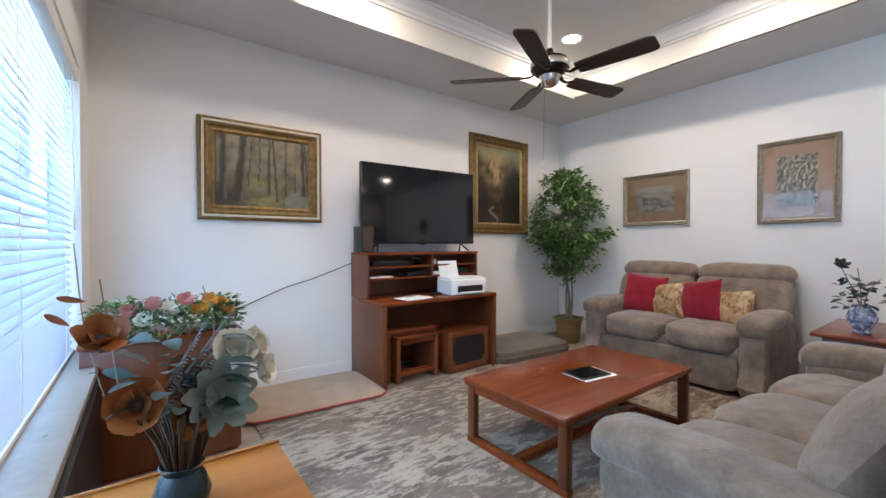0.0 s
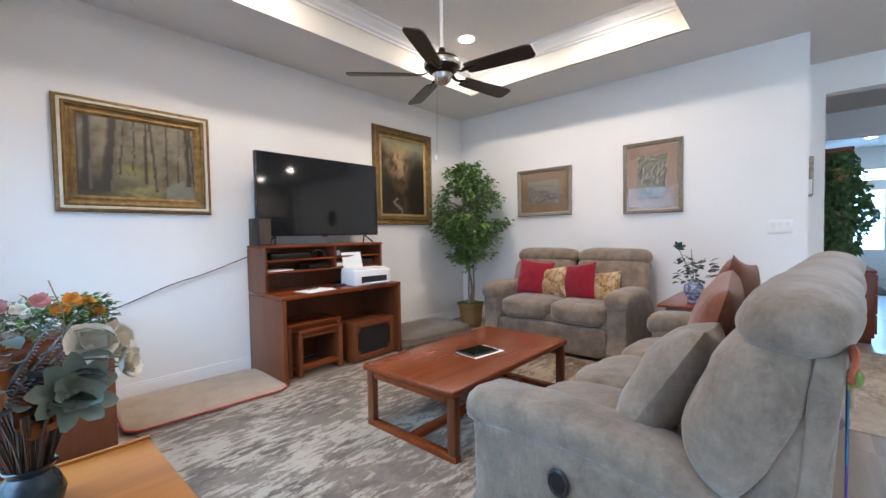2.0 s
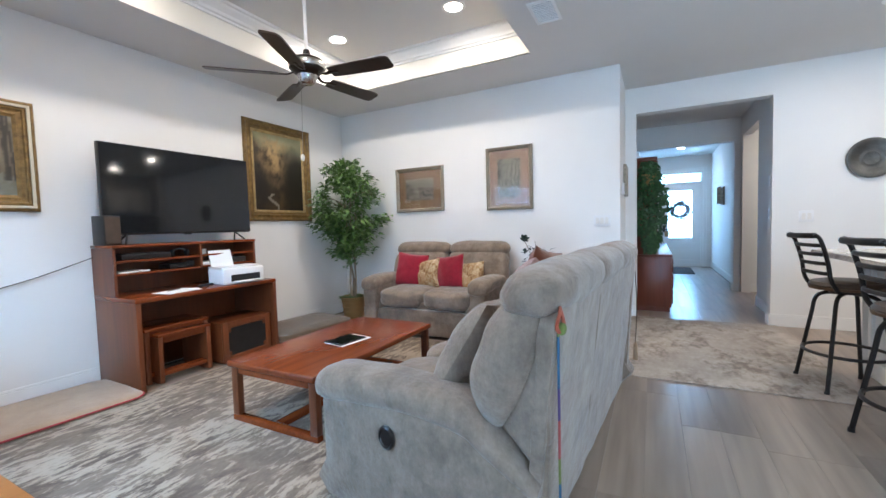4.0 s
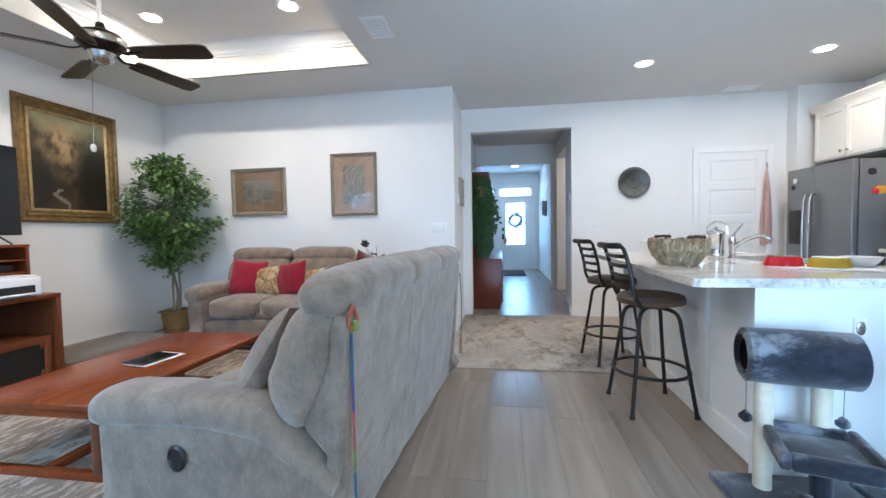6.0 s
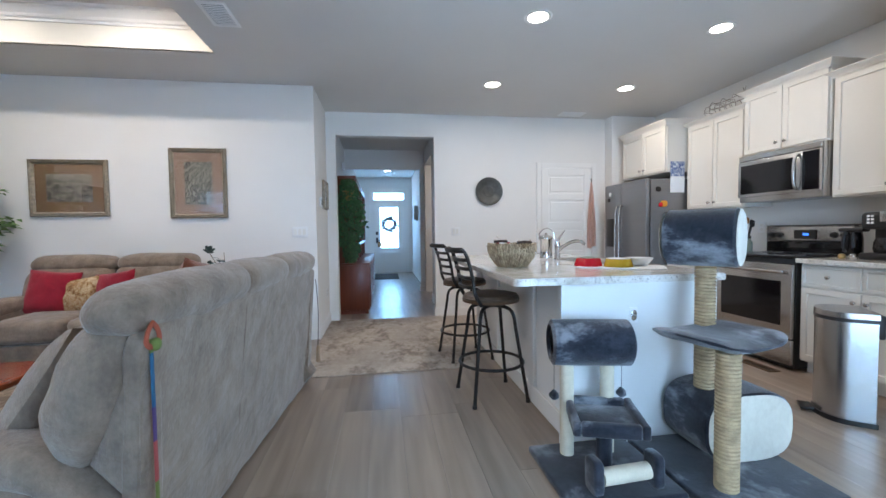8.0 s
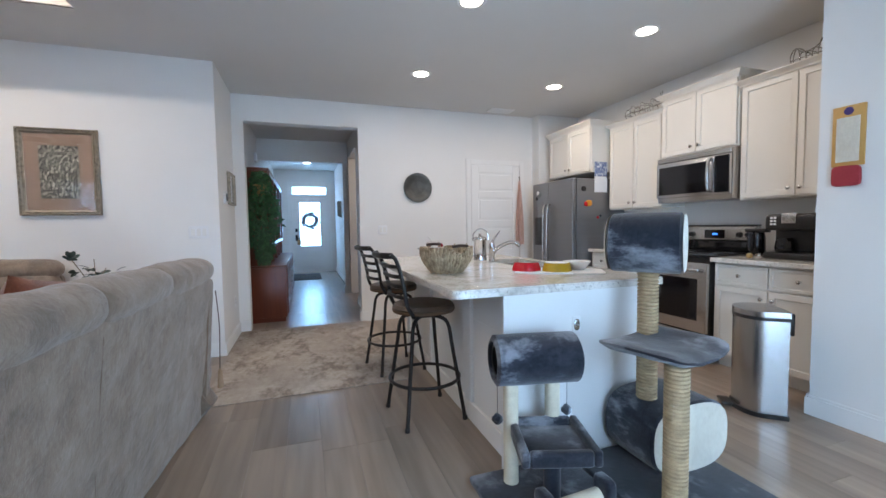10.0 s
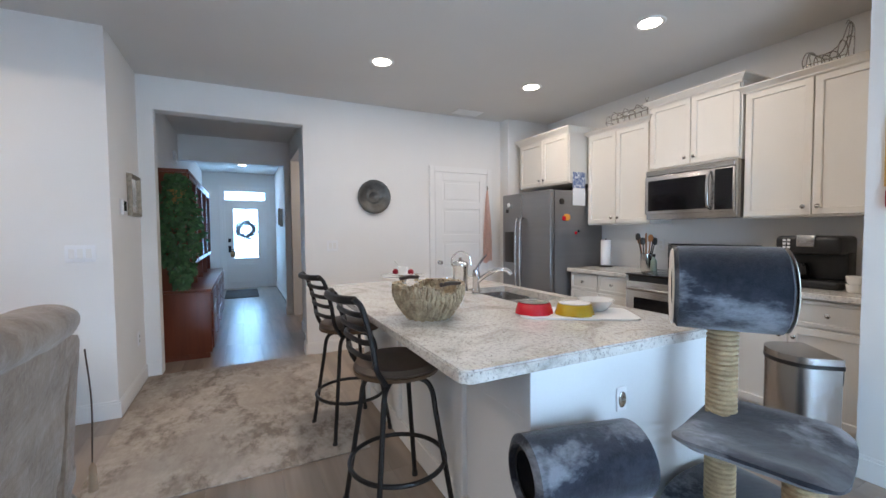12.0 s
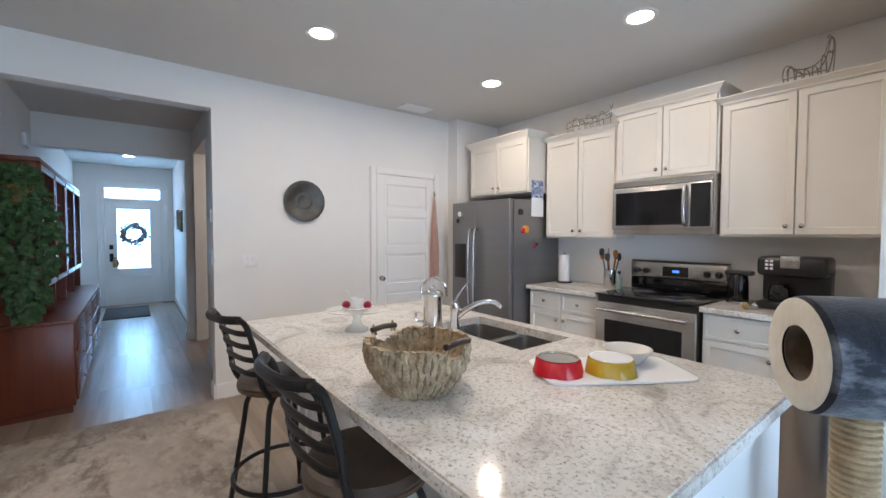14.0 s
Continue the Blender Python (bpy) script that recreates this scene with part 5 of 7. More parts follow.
def arm_pad(s, hl, stretch, seed, low=0.0):
    """The rolled pad on an arm: thick at the front nose, falling away behind."""
    bm = bmesh.new()
    rows = []
    for y, zc, rx, rz in ((1.022, 0.535, 0.030, 0.022), (1.018, 0.538, 0.075, 0.046), (1.0, 0.545, 0.104, 0.064), (0.96, 0.552, 0.116, 0.074), (0.90, 0.560, 0.118, 0.076), (0.80, 0.567, 0.117, 0.075), (0.70, 0.571, 0.115, 0.073), (0.60, 0.572, 0.114, 0.071),
                          (0.50, 0.570, 0.112, 0.070), (0.42, 0.566, 0.110, 0.069), (0.34, 0.556, 0.108, 0.068), (0.28, 0.535, 0.106, 0.066), (0.22, 0.490, 0.104, 0.060), (0.16, 0.435, 0.100, 0.050), (0.10, 0.385, 0.095, 0.040), (0.04, 0.340, 0.088, 0.028)):
        row = []
        for k in range(22):
            a = 2 * math.pi * k / 22
            c, q = math.cos(a), math.sin(a)
            dx, dz = math.copysign(abs(c) ** 0.72, c) * rx, math.copysign(abs(q) ** 0.72, q) * rz
            w = noise.noise(Vector((dx * 12 + seed, y * 11, dz * 12))) + 0.6 * noise.noise(Vector((dx * 20, y * 34 + seed, dz * 20)))
            row.append(bm.verts.new((s * (hl - 0.098) + dx * 0.92 * (1 + 0.05 * w), y * stretch, zc - low * min(1.0, zc / 0.5) + dz * (1 + 0.07 * w))))
        rows.append(row)
    for r0, r1 in zip(rows, rows[1:]):
        for i in range(22):
            bm.faces.new((r0[i], r0[(i + 1) % 22], r1[(i + 1) % 22], r1[i]))
    bm.faces.new(rows[0])
    bm.faces.new(rows[-1])
    return bm


def drawn_in(bm):
    """Narrow a sofa back towards the floor, its top edge flared out."""
    for v in bm.verts:
        f = max(0.0, min(1.0, v.co.z / 0.85))
        v.co.x *= 0.95 + 0.055 * f ** 0.7
    return bm


def upholstered(name, label, at, rz, length, seats, group=""):
    """A reclining sofa: rolled arms, stitched backs with head rolls. Local x runs along it, +y is its front."""
    ob = thing(name, label, "sofa" if seats > 2 else "loveseat", at, rz, group)
    hl, arm = length / 2, 0.20
    dp = 1.02 if seats > 2 else 0.93
    st = dp / 1.02
    sh = 0.0 if seats > 2 else 0.045
    zs = 1.0 if seats > 2 else 0.955
    low = 0.042 if seats > 2 else 0.0
    inner = length - 2 * arm
    part("base", soft(length - 0.10, dp - 0.30, 0.34, 14, 10, 0.004, 1, m=pose(0, dp / 2 + 0.06, 0.20)), SOFA_CLOTH, ob)
    for s in (1, -1):
        side = [(0.06, 0.03), (0.05, 0.20), (0.03, 0.325), (0.15, 0.435), (0.23, 0.50), (0.30, 0.545), (0.45, 0.565), (0.70, 0.565), (0.90, 0.555), (0.975, 0.53), (0.985, 0.40), (0.980, 0.20), (0.975, 0.03)]
        lo, hi = sorted((s * (hl - 0.004), s * (hl - 0.195)))
        ar = part("arm", padded([(y * st, z - low * min(1.0, z / 0.5)) for y, z in side], lo, hi, 0.004, s + 4, 8, 0.008, 2), SOFA_CLOTH, ob)
        part("arm_pad", arm_pad(s, hl, st, s * 3 + seats, low), SOFA_CLOTH, ar)
        if seats > 2:
            lv = turned(bmesh.new(), [(0.036, 0), (0.038, 0.006), (0.030, 0.012), (0.026, 0.006), (0.0, 0.005)], seg=24)
            lv.transform(pose(s * (hl + 0.002), 0.61, 0.38, 0, s * 90, 0) @ Matrix.Diagonal((1.25, 1, 1, 1)))
            part("recliner_button", lv, BLACK, ar, "black recliner release cup")
    for s in (1, -1):
        lo, hi = sorted((s * (hl - 0.045), s * (hl - 0.14)))
        part("side_panel", drawn_in(padded([(-0.010 + sh, 0.85 * zs), (0.03 + sh, 0.85 * zs), (0.17 + sh, 0.50), (0.025 + sh, 0.33), (0.05 + sh, 0.06), (0.035 + sh, 0.06)], lo, hi, 0.002, s, 6, 0.006, 0)), SOFA_CLOTH, ob)
    w = inner / seats
    for i in range(seats):
        cx = -inner / 2 + w * (i + 0.5)
        part("seat_cushion", soft(w - 0.006, dp - 0.19, 0.20, 5, 16, 0.012, i + seats, m=pose(cx, dp / 2 + 0.085, 0.40 if seats < 3 else 0.355)), SOFA_CLOTH, ob)
        if seats > 2 or i == 0:
            fw_, fx = (w - 0.008, cx) if seats > 2 else (inner + 0.02, 0.0)
            part("footrest", soft(fw_, 0.09, 0.265 if seats < 3 else 0.245, 9, 12, 0.006, i + 5, m=pose(fx, dp - 0.085, 0.163 if seats < 3 else 0.15)), SOFA_CLOTH, ob)
        more = 0.188
        x0 = cx - w / 2 - (more if i == 0 else (0.03 if seats > 2 else -0.002))
        x1 = cx + w / 2 + (more if i == seats - 1 else (0.03 if seats > 2 else -0.002))
        part("back_cushion", padded([(y + sh, z * zs) for y, z in ((-0.005, 0.868), (0.07, 0.925), (0.160, 0.918), (0.222, 0.858), (0.268, 0.75), (0.302, 0.65), (0.290, 0.55), (0.245, 0.48), (0.185, 0.468), (0.13, 0.53), (0.08, 0.64), (0.03, 0.76))], x0, x1, 0.009, i + 11, 26, 0.05, joined=(i > 0 and seats > 2, i < seats - 1 and seats > 2)), SOFA_CLOTH, ob)
        part("head_roll", padded([(y + sh, z * zs) for y, z in ((-0.010, 0.874), (0.06, 0.850), (0.15, 0.860), (0.188, 0.900), (0.192, 0.95), (0.155, 1.003), (0.09, 1.032), (0.02, 1.026), (-0.036, 0.985), (-0.042, 0.925))], x0, x1, 0.008, i + 17, 26, 0.075, joined=(i > 0 and seats > 2, i < seats - 1 and seats > 2)), SOFA_CLOTH, ob)
    bp = soft(length - 0.085, 0.05, 0.88 * zs, 22, 26, 0.012, 31, m=pose(0, 0.05 + sh * 0.8, 0.46 * zs, 5.5, 0, 0), freq=4)
    back = part("back_panel", drawn_in(bp), SOFA_CLOTH, ob)
    part("back_core", soft(length - 0.20, 0.16, 0.66, 12, 10, 0.004, 8, m=pose(0, 0.16 + sh, 0.46, 9, 0, 0)), SOFA_CLOTH, ob)
    for s in (-1, 1):
        part("seam", tube(bmesh.new(), glide([(s * inner / 6, 0.062 + sh * 0.8, 0.10), (s * inner / 6, 0.024 + sh * 0.8, 0.5), (s * inner / 6, -0.010 + sh * 0.8, 0.84 * zs)], 4), 0.0025, 5), SOFA_CLOTH, back)
    for sx in (-1, 1):
        for yy in (0.2, dp - 0.15):
            part("foot", box(sx * (hl - 0.14) - 0.03, sx * (hl - 0.14) + 0.03, yy - 0.03, yy + 0.03, 0.0, 0.05), BLACK, ob)
    return ob


upholstered("sofa", "taupe plush three-seat reclining sofa with a worn nap", (2.54, 0.343, 0), -4.3, 2.08, 3)
upholstered("loveseat", "taupe plush reclining loveseat against the wall", (4.83, 2.305, 0), 90, 1.50, 2)


def cushion(name, label, material, at, rot, size=0.42, fat=0.15):
    ob = thing(name, label, "pillow", at, 0, "throw pillows")
    b = throw_cushion(size, fat, len(label))
    b.transform(pose(0, 0, 0, *rot))
    part("cover", b, material, ob)
    return ob


for y, z, tilt, mt, lab, sz, turn in ((2.70, 0.66, 17, RED_CLOTH, "bright red square throw pillow on the loveseat", 0.40, 97), (2.47, 0.62, 14, DAMASK, "brown and cream floral throw pillow on the loveseat", 0.34, 84),
                                      (2.19, 0.645, 16, RED_CLOTH, "dark red square throw pillow leaning on the loveseat", 0.39, 80), (1.93, 0.60, 20, DAMASK, "gold floral throw pillow on the loveseat", 0.34, 78)):
    cushion("throw_pillow", lab, mt, (4.42, y, z), (tilt, 8 if turn < 90 else -6, turn), sz)
for lab, mt, at, rot, sz, fat in (("rust brocade throw pillow leaning on the sofa back", BROCADE, (2.62, 0.715, 0.80), (13, 9, -6), 0.45, 0.16),
                                  ("rust brocade throw pillow slumped beside another pillow", BROCADE, (2.29, 0.735, 0.76), (15, -7, 4), 0.45, 0.17),
                                  ("taupe plush throw pillow leaning on the sofa", SOFA_CLOTH, (1.87, 0.79, 0.665), (31, 6, 2), 0.45, 0.20)):
    cushion("throw_pillow", lab, mt, at, rot, sz, fat)

# strap hanging on the sofa back
ls_ = thing("leash", "rainbow-coloured webbing leash hanging from the sofa back", "leash", (1.572, 0.398, 0), -4.3)
part("loop", tube(bmesh.new(), [(0.028 * math.cos(k * 0.3927) - 0.004, -0.006 + 0.004 * math.sin(k * 0.7854), 0.872 + 0.034 * math.sin(k * 0.3927)) for k in range(16)], 0.009, 6, True, 0.6), ORANGE_TAPE, ls_, "orange wrist loop")
part("knot", soft(0.03, 0.026, 0.036, 2.4, 6, 0.004, 7, m=pose(0.004, -0.008, 0.842)), GREEN_TAPE, ls_, "yellow-green knot")
for k, (z1, z0, mt) in enumerate(((0.86, 0.82, GREEN_TAPE), (0.82, 0.66, BLUE_TAPE), (0.66, 0.56, PURPLE_TAPE), (0.56, 0.44, PINK_TAPE), (0.44, 0.36, GREEN_TAPE), (0.36, 0.14, BLUE_TAPE))):
    part("strap", tube(bmesh.new(), [(0, 0.002, z1), (0, 0.002, z0)], 0.0095, 6, flat=0.35), mt, ls_)
part("clip", tube(bmesh.new(), [(0, 0.002, 0.14), (0, 0.002, 0.09)], 0.012, 8), BLACK, ls_)
ps = thing("pull_cord", "thin dark cord with a tassel hanging by the sofa end", "cord", (3.60, 0.26, 0))
part("cord", tube(bmesh.new(), glide([(-0.02, 0.0, 0.80), (0.0, -0.01, 0.55), (0.01, 0.0, 0.26)], 5), 0.0035, 6), LEATHER, ps)
part("tassel", turned(bmesh.new(), [(0.004, 0.27), (0.014, 0.25), (0.016, 0.20), (0.020, 0.14), (0.0, 0.138)], 0.01, 0.0, 12), TAN_CLOTH, ps)

# coffee table
ct = thing("coffee_table", "reddish wooden coffee table on sled legs", "coffee table", (2.525, 2.10, 0))
bm = box(-0.645, 0.645, -0.36, 0.36, 0.345, 0.385, 0.012, 3)
part("tabletop", bm, CHERRY, ct)
for sx in (-1, 1):
    for sy in (-1, 1):
        part("leg", box(sx * 0.60 - 0.022, sx * 0.60 + 0.022, sy * 0.322 - 0.028, sy * 0.322 + 0.028, 0.04, 0.344, 0.008), CHERRY_UP, ct)
    part("runner", box(sx * 0.60 - 0.024, sx * 0.60 + 0.024, -0.352, 0.352, 0.0, 0.045, 0.010), CHERRY, ct)
    part("rail", box(sx * 0.60 - 0.018, sx * 0.60 + 0.018, -0.29, 0.29, 0.30, 0.343, 0.006), CHERRY, ct)
part("stretcher", box(-0.576, 0.576, -0.03, 0.03, 0.006, 0.044, 0.008), CHERRY, ct)
tb = thing("tablet", "black tablet lying on white paper on the table", "tablet", (2.52, 2.045, 0.385), -8)
part("paper", box(-0.135, 0.128, -0.095, 0.094, 0.0, 0.002), PAPER, tb, smooth=False)
part("case", box(-0.132, 0.098, -0.075, 0.098, 0.0022, 0.011, 0.003), BLACK, tb)
part("screen", box(-0.124, 0.09, -0.067, 0.09, 0.0111, 0.0118), BLACK_GLASS, tb, smooth=False)

# rugs and mats
bm = box(-1.48, 1.48, -1.30, 1.30, 0, 0.010, 0.004)
solid("living_room_rug", bm, RUG, "cream and brown distressed rug under the coffee table", "rug", (2.42, 2.14, 0.001))
rg2 = solid("hall_rug", box(-1.06, 1.06, -0.72, 0.72, 0, 0.008, 0.003), HALL_RUG, "faded beige distressed rug before the hallway", "rug", (4.69, -0.315, 0.001), 0.5)


def rounded_mat(w, d, h, r, sag=0.0, seed=0):
    """A padded mat with round corners, edges rolled down."""
    bm = bmesh.new()
    rings = []
    for inset, z in ((0.0, 0.0), (-0.006, h * 0.45), (0.008, h * 0.85), (0.05, h), (0.16, h * 1.02), (0.30, h * 1.0)):
        ww, dd = w / 2 - inset, d / 2 - inset
        pts = []
        for cx, cy, a0 in ((1, 1, 0), (-1, 1, 90), (-1, -1, 180), (1, -1, 270)):
            rr = min(r, ww, dd)
            for k in range(7):
                a = radians(a0 + 15 * k)
                x, y = cx * (ww - rr) + rr * math.cos(a), cy * (dd - rr) + rr * math.sin(a)
                pts.append(bm.verts.new((x, y, max(0.0, z + (0.012 * noise.noise(Vector((x * 4, y * 4, seed))) if inset > 0.02 else 0)))))
        rings.append(pts)
    n = len(rings[0])
    for a, b in zip(rings, rings[1:]):
        for i in range(n):
            bm.faces.new((a[i], a[(i + 1) % n], b[(i + 1) % n], b[i]))
    bm.faces.new(rings[-1])
    bm.faces.new(list(reversed(rings[0])))
    return bm, [(v.co.x, v.co.y, v.co.z) for v in rings[1]]


pm = thing("pet_mat", "tan fleece pet mat with red piping on the floor", "pet mat", (1.40, 3.70, 0.012), -3)
bm, edge = rounded_mat(0.98, 0.66, 0.035, 0.10, seed=4)
part("pad", bm, TAN_CLOTH, pm)
part("piping", tube(bmesh.new(), edge, 0.006, 6, True), RED_PIPING, pm, "dark red piping")
pb = thing("pet_bed", "dark brown corduroy pet bed beside the desk", "pet bed", (3.62, 3.66, 0.001), -6)
bm, edge = rounded_mat(0.98, 0.66, 0.13, 0.12, seed=9)
part("pad", bm, BED_CLOTH, pb)
part("piping", tube(bmesh.new(), edge, 0.008, 6, True), BED_CLOTH, pb)

# desk with hutch
dk = thing("desk", "reddish wooden desk with an open hutch of shelves", "desk", (2.49, 3.445, 0))
part("side_panel", box(-0.61, -0.575, 0.0, 0.60, 0, 0.665, 0.003), CHERRY_UP, dk)
part("side_panel", box(0.575, 0.61, 0.0, 0.60, 0, 0.665, 0.003), CHERRY_UP, dk)
part("desktop", box(-0.612, 0.612, -0.002, 0.60, 0.666, 0.70, 0.005), CHERRY, dk)
part("back_panel", box(-0.574, 0.574, 0.585, 0.60, 0.012, 0.665), CHERRY_UP, dk, smooth=False)
hu = part("hutch", box(-0.61, 0.61, 0.585, 0.60, 0.701, 1.065), CHERRY_UP, dk, smooth=False)
for a, b in ((-0.61, -0.59), (0.59, 0.61), (0.05, 0.068)):
    part("upright", box(a, b, 0.275, 0.584, 0.701 if abs(a) > 0.3 else 0.86, 1.068, 0.002, 1), CHERRY_UP, hu)
part("top_board", box(-0.615, 0.615, 0.27, 0.60, 1.069, 1.092, 0.004), CHERRY, hu)
for z in (0.855, 0.955):
    part("shelf", box(-0.589, 0.049, 0.285, 0.584, z, z + 0.016, 0.002, 1), CHERRY, hu)
    part("shelf", box(0.069, 0.589, 0.285, 0.584, z + 0.005, z + 0.021, 0.002, 1), CHERRY, hu)


def small_box(name, label, cat, at, size, material, rz=0, bev=0.004):
    return solid(name, box(-size[0] / 2, size[0] / 2, -size[1] / 2, size[1] / 2, 0, size[2], bev), material, label, cat, at, rz)


DX, DY = 2.49, 3.445
small_box("media_player", "flat black media player on the hutch shelf", "media player", (DX - 0.35, DY + 0.42, 0.972), (0.36, 0.2, 0.045), BLACK)
small_box("cable_box", "black cable box on the lower hutch shelf", "cable box", (DX - 0.08, DY + 0.42, 0.872), (0.2, 0.17, 0.035), BLACK)
small_box("white_case", "small white box on the hutch shelf", "box", (DX + 0.12, DY + 0.40, 0.977), (0.07, 0.1, 0.045), WHITE_PLASTIC)
small_box("paper_stack", "stack of white paper on the hutch shelf", "paper", (DX + 0.16, DY + 0.40, 0.877), (0.18, 0.2, 0.03), PAPER, bev=0.001)
small_box("hard_drive", "grey device on the hutch shelf", "device", (DX + 0.46, DY + 0.40, 0.877), (0.16, 0.14, 0.05), BLACK)
small_box("letter_pile", "loose letters on the lower hutch shelf", "paper", (DX - 0.46, DY + 0.38, 0.872), (0.22, 0.16, 0.012), PAPER, 4, 0.001)
hp = thing("headphones", "grey headphones resting on the hutch shelf", "headphones", (DX - 0.08, DY + 0.36, 0.972))
part("band", tube(bmesh.new(), glide([(-0.06, 0, 0.03), (-0.03, 0, 0.06), (0.03, 0, 0.06), (0.06, 0, 0.03)], 4), 0.006, 6), GREY_LEAF, hp)
for s in (-1, 1):
    part("ear_cup", soft(0.03, 0.06, 0.06, 2.5, 6, m=pose(s * 0.06, 0, 0.03)), BLACK, hp)
cb = thing("coiled_cable", "dark coiled cable on the lower hutch shelf", "cable", (DX - 0.02, DY + 0.34, 0.872))
part("coil", tube(bmesh.new(), [(0.045 * math.cos(k * 0.7), 0.035 * math.sin(k * 0.7), 0.006 + 0.0016 * k) for k in range(30)], 0.005, 6), BLACK, cb)
pr = thing("printer", "white inkjet printer with paper in its tray", "printer", (DX + 0.30, DY + 0.15, 0.70), -4)
part("body", box(-0.20, 0.20, -0.13, 0.12, 0.0, 0.145, 0.018, 3), WHITE_PLASTIC, pr)
part("lid", box(-0.195, 0.195, -0.10, 0.115, 0.1455, 0.158, 0.005), WHITE_PLASTIC, pr)
part("output_slot", box(-0.13, 0.15, -0.1335, -0.1295, 0.025, 0.085, 0.001, 1), BLACK, pr, "dark paper slot")
part("output_tray", box(-0.11, 0.13, -0.19, -0.134, 0.02, 0.030, 0.003), WHITE_PLASTIC, pr)
b = box(-0.105, 0.105, -0.002, 0.002, 0, 0.16)
b.transform(pose(-0.07, 0.095, 0.15, -18, 0, 0))
part("paper", b, PAPER, pr, smooth=False)
np_ = thing("note_pad", "white papers and a pen on the desktop", "papers", (DX - 0.25, DY + 0.12, 0.70), 8)
part("sheet", box(-0.14, 0.14, -0.1, 0.1, 0, 0.004), PAPER, np_, smooth=False)
b = box(-0.12, 0.12, -0.09, 0.09, 0.0042, 0.007)
b.transform(pose(0.02, 0.01, 0, 0, 0, 14))
part("sheet", b, PAPER, np_, smooth=False)
part("pen", tube(bmesh.new(), [(-0.06, 0.03, 0.011), (0.07, 0.06, 0.011)], 0.004, 8), BLACK, np_)
small_box("remote_control", "black remote control on the desktop", "remote control", (DX + 0.04, DY + 0.2, 0.70), (0.16, 0.045, 0.018), BLACK, 20, 0.006)

# nest of tables and framed screen under the desk
nt = thing("nesting_tables", "small wooden nesting tables pushed under the desk", "nesting tables", (2.23, 3.50, 0.011))
for k, (w, h, y0) in enumerate(((0.50, 0.43, 0.06), (0.42, 0.385, 0.0))):
    x = 0.0 + 0.02 * k
    part("tabletop", box(x - w / 2, x + w / 2, y0, y0 + 0.36, h - 0.025, h, 0.005), CHERRY, nt)
    for s in (-1, 1):
        part("side_frame", box(x + s * (w / 2 - 0.02) - 0.018, x + s * (w / 2 - 0.02) + 0.018, y0 + 0.01, y0 + 0.35, 0, h - 0.026, 0.004), CHERRY_UP, nt)
    part("stretcher", box(x - w / 2 + 0.04, x + w / 2 - 0.04, y0 + 0.02, y0 + 0.045, 0.05, 0.085, 0.004), CHERRY, nt)
    part("apron", box(x - w / 2 + 0.04, x + w / 2 - 0.04, y0 + 0.03, y0 + 0.05, h - 0.075, h - 0.026, 0.003), CHERRY, nt)
sp = thing("floor_speaker", "low wooden cabinet with a dark cloth front under the desk", "speaker cabinet", (2.80, 3.485, 0.011), 2)
part("case", box(-0.255, 0.255, 0.022, 0.38, 0.0, 0.36, 0.006), CHERRY_UP, sp)
bm = bmesh.new()
for a, b, c, d in ((-0.255, -0.20, 0, 0.36), (0.20, 0.255, 0, 0.36), (-0.20, 0.20, 0, 0.055), (-0.20, 0.20, 0.305, 0.36)):
    add_box(bm, a, b, 0.0, 0.021, c, d, 0.004)
for sx in (-1, 1):
    for z, q in ((0.075, 1), (0.285, -1)):
        add_box(bm, sx * 0.20 - sx * 0.03, sx * 0.20, 0.004, 0.020, z - 0.02, z + 0.02, 0.008)
part("front_frame", bm, CHERRY_UP, sp)
part("speaker_cloth", box(-0.20, 0.20, 0.012, 0.021, 0.055, 0.305), BLACK, sp, "black speaker cloth", smooth=False)

# television and speaker
tv = thing("television", "large black flat-screen television, switched off, on the hutch", "television", (2.485, 3.79, 1.092))
tv.matrix_world = pose(2.485, 3.79, 1.092, -0.5, 0, -1.6)
part("case", box(-0.615, 0.615, 0.0, 0.045, 0.075, 0.785, 0.008), BLACK, tv)
part("screen", box(-0.607, 0.607, -0.003, -0.0005, 0.09, 0.778, 0.001, 1), SCREEN, tv, "dark glossy screen")
for s in (-1, 1):
    part("foot", tube(bmesh.new(), [(s * 0.50, -0.06, 0.006), (s * 0.455, 0.02, 0.08), (s * 0.50, 0.10, 0.006)], 0.008, 6), BLACK, tv)
part("sensor", box(-0.03, 0.03, -0.002, 0.01, 0.066, 0.078, 0.002, 1), BLACK, tv)
lp = thing("loudspeaker", "small black loudspeaker on top of the hutch", "loudspeaker", (1.915, 3.86, 1.092), 8)
part("cabinet", box(-0.06, 0.06, -0.07, 0.07, 0, 0.225, 0.006), BLACK, lp)
part("grille", box(-0.052, 0.052, -0.074, -0.0705, 0.01, 0.215, 0.002, 1), LEATHER, lp)
cord = thing("power_cord", "thin dark cord drooping along the wall", "cord", (0, 0, 0))
part("cord", tube(bmesh.new(), glide([(1.885, 4.02, 1.0), (1.55, 4.04, 0.88), (1.3, 4.04, 0.81), (1.02, 4.035, 0.70), (0.85, 3.9, 0.68)], 6), 0.004, 6), BLACK, cord)


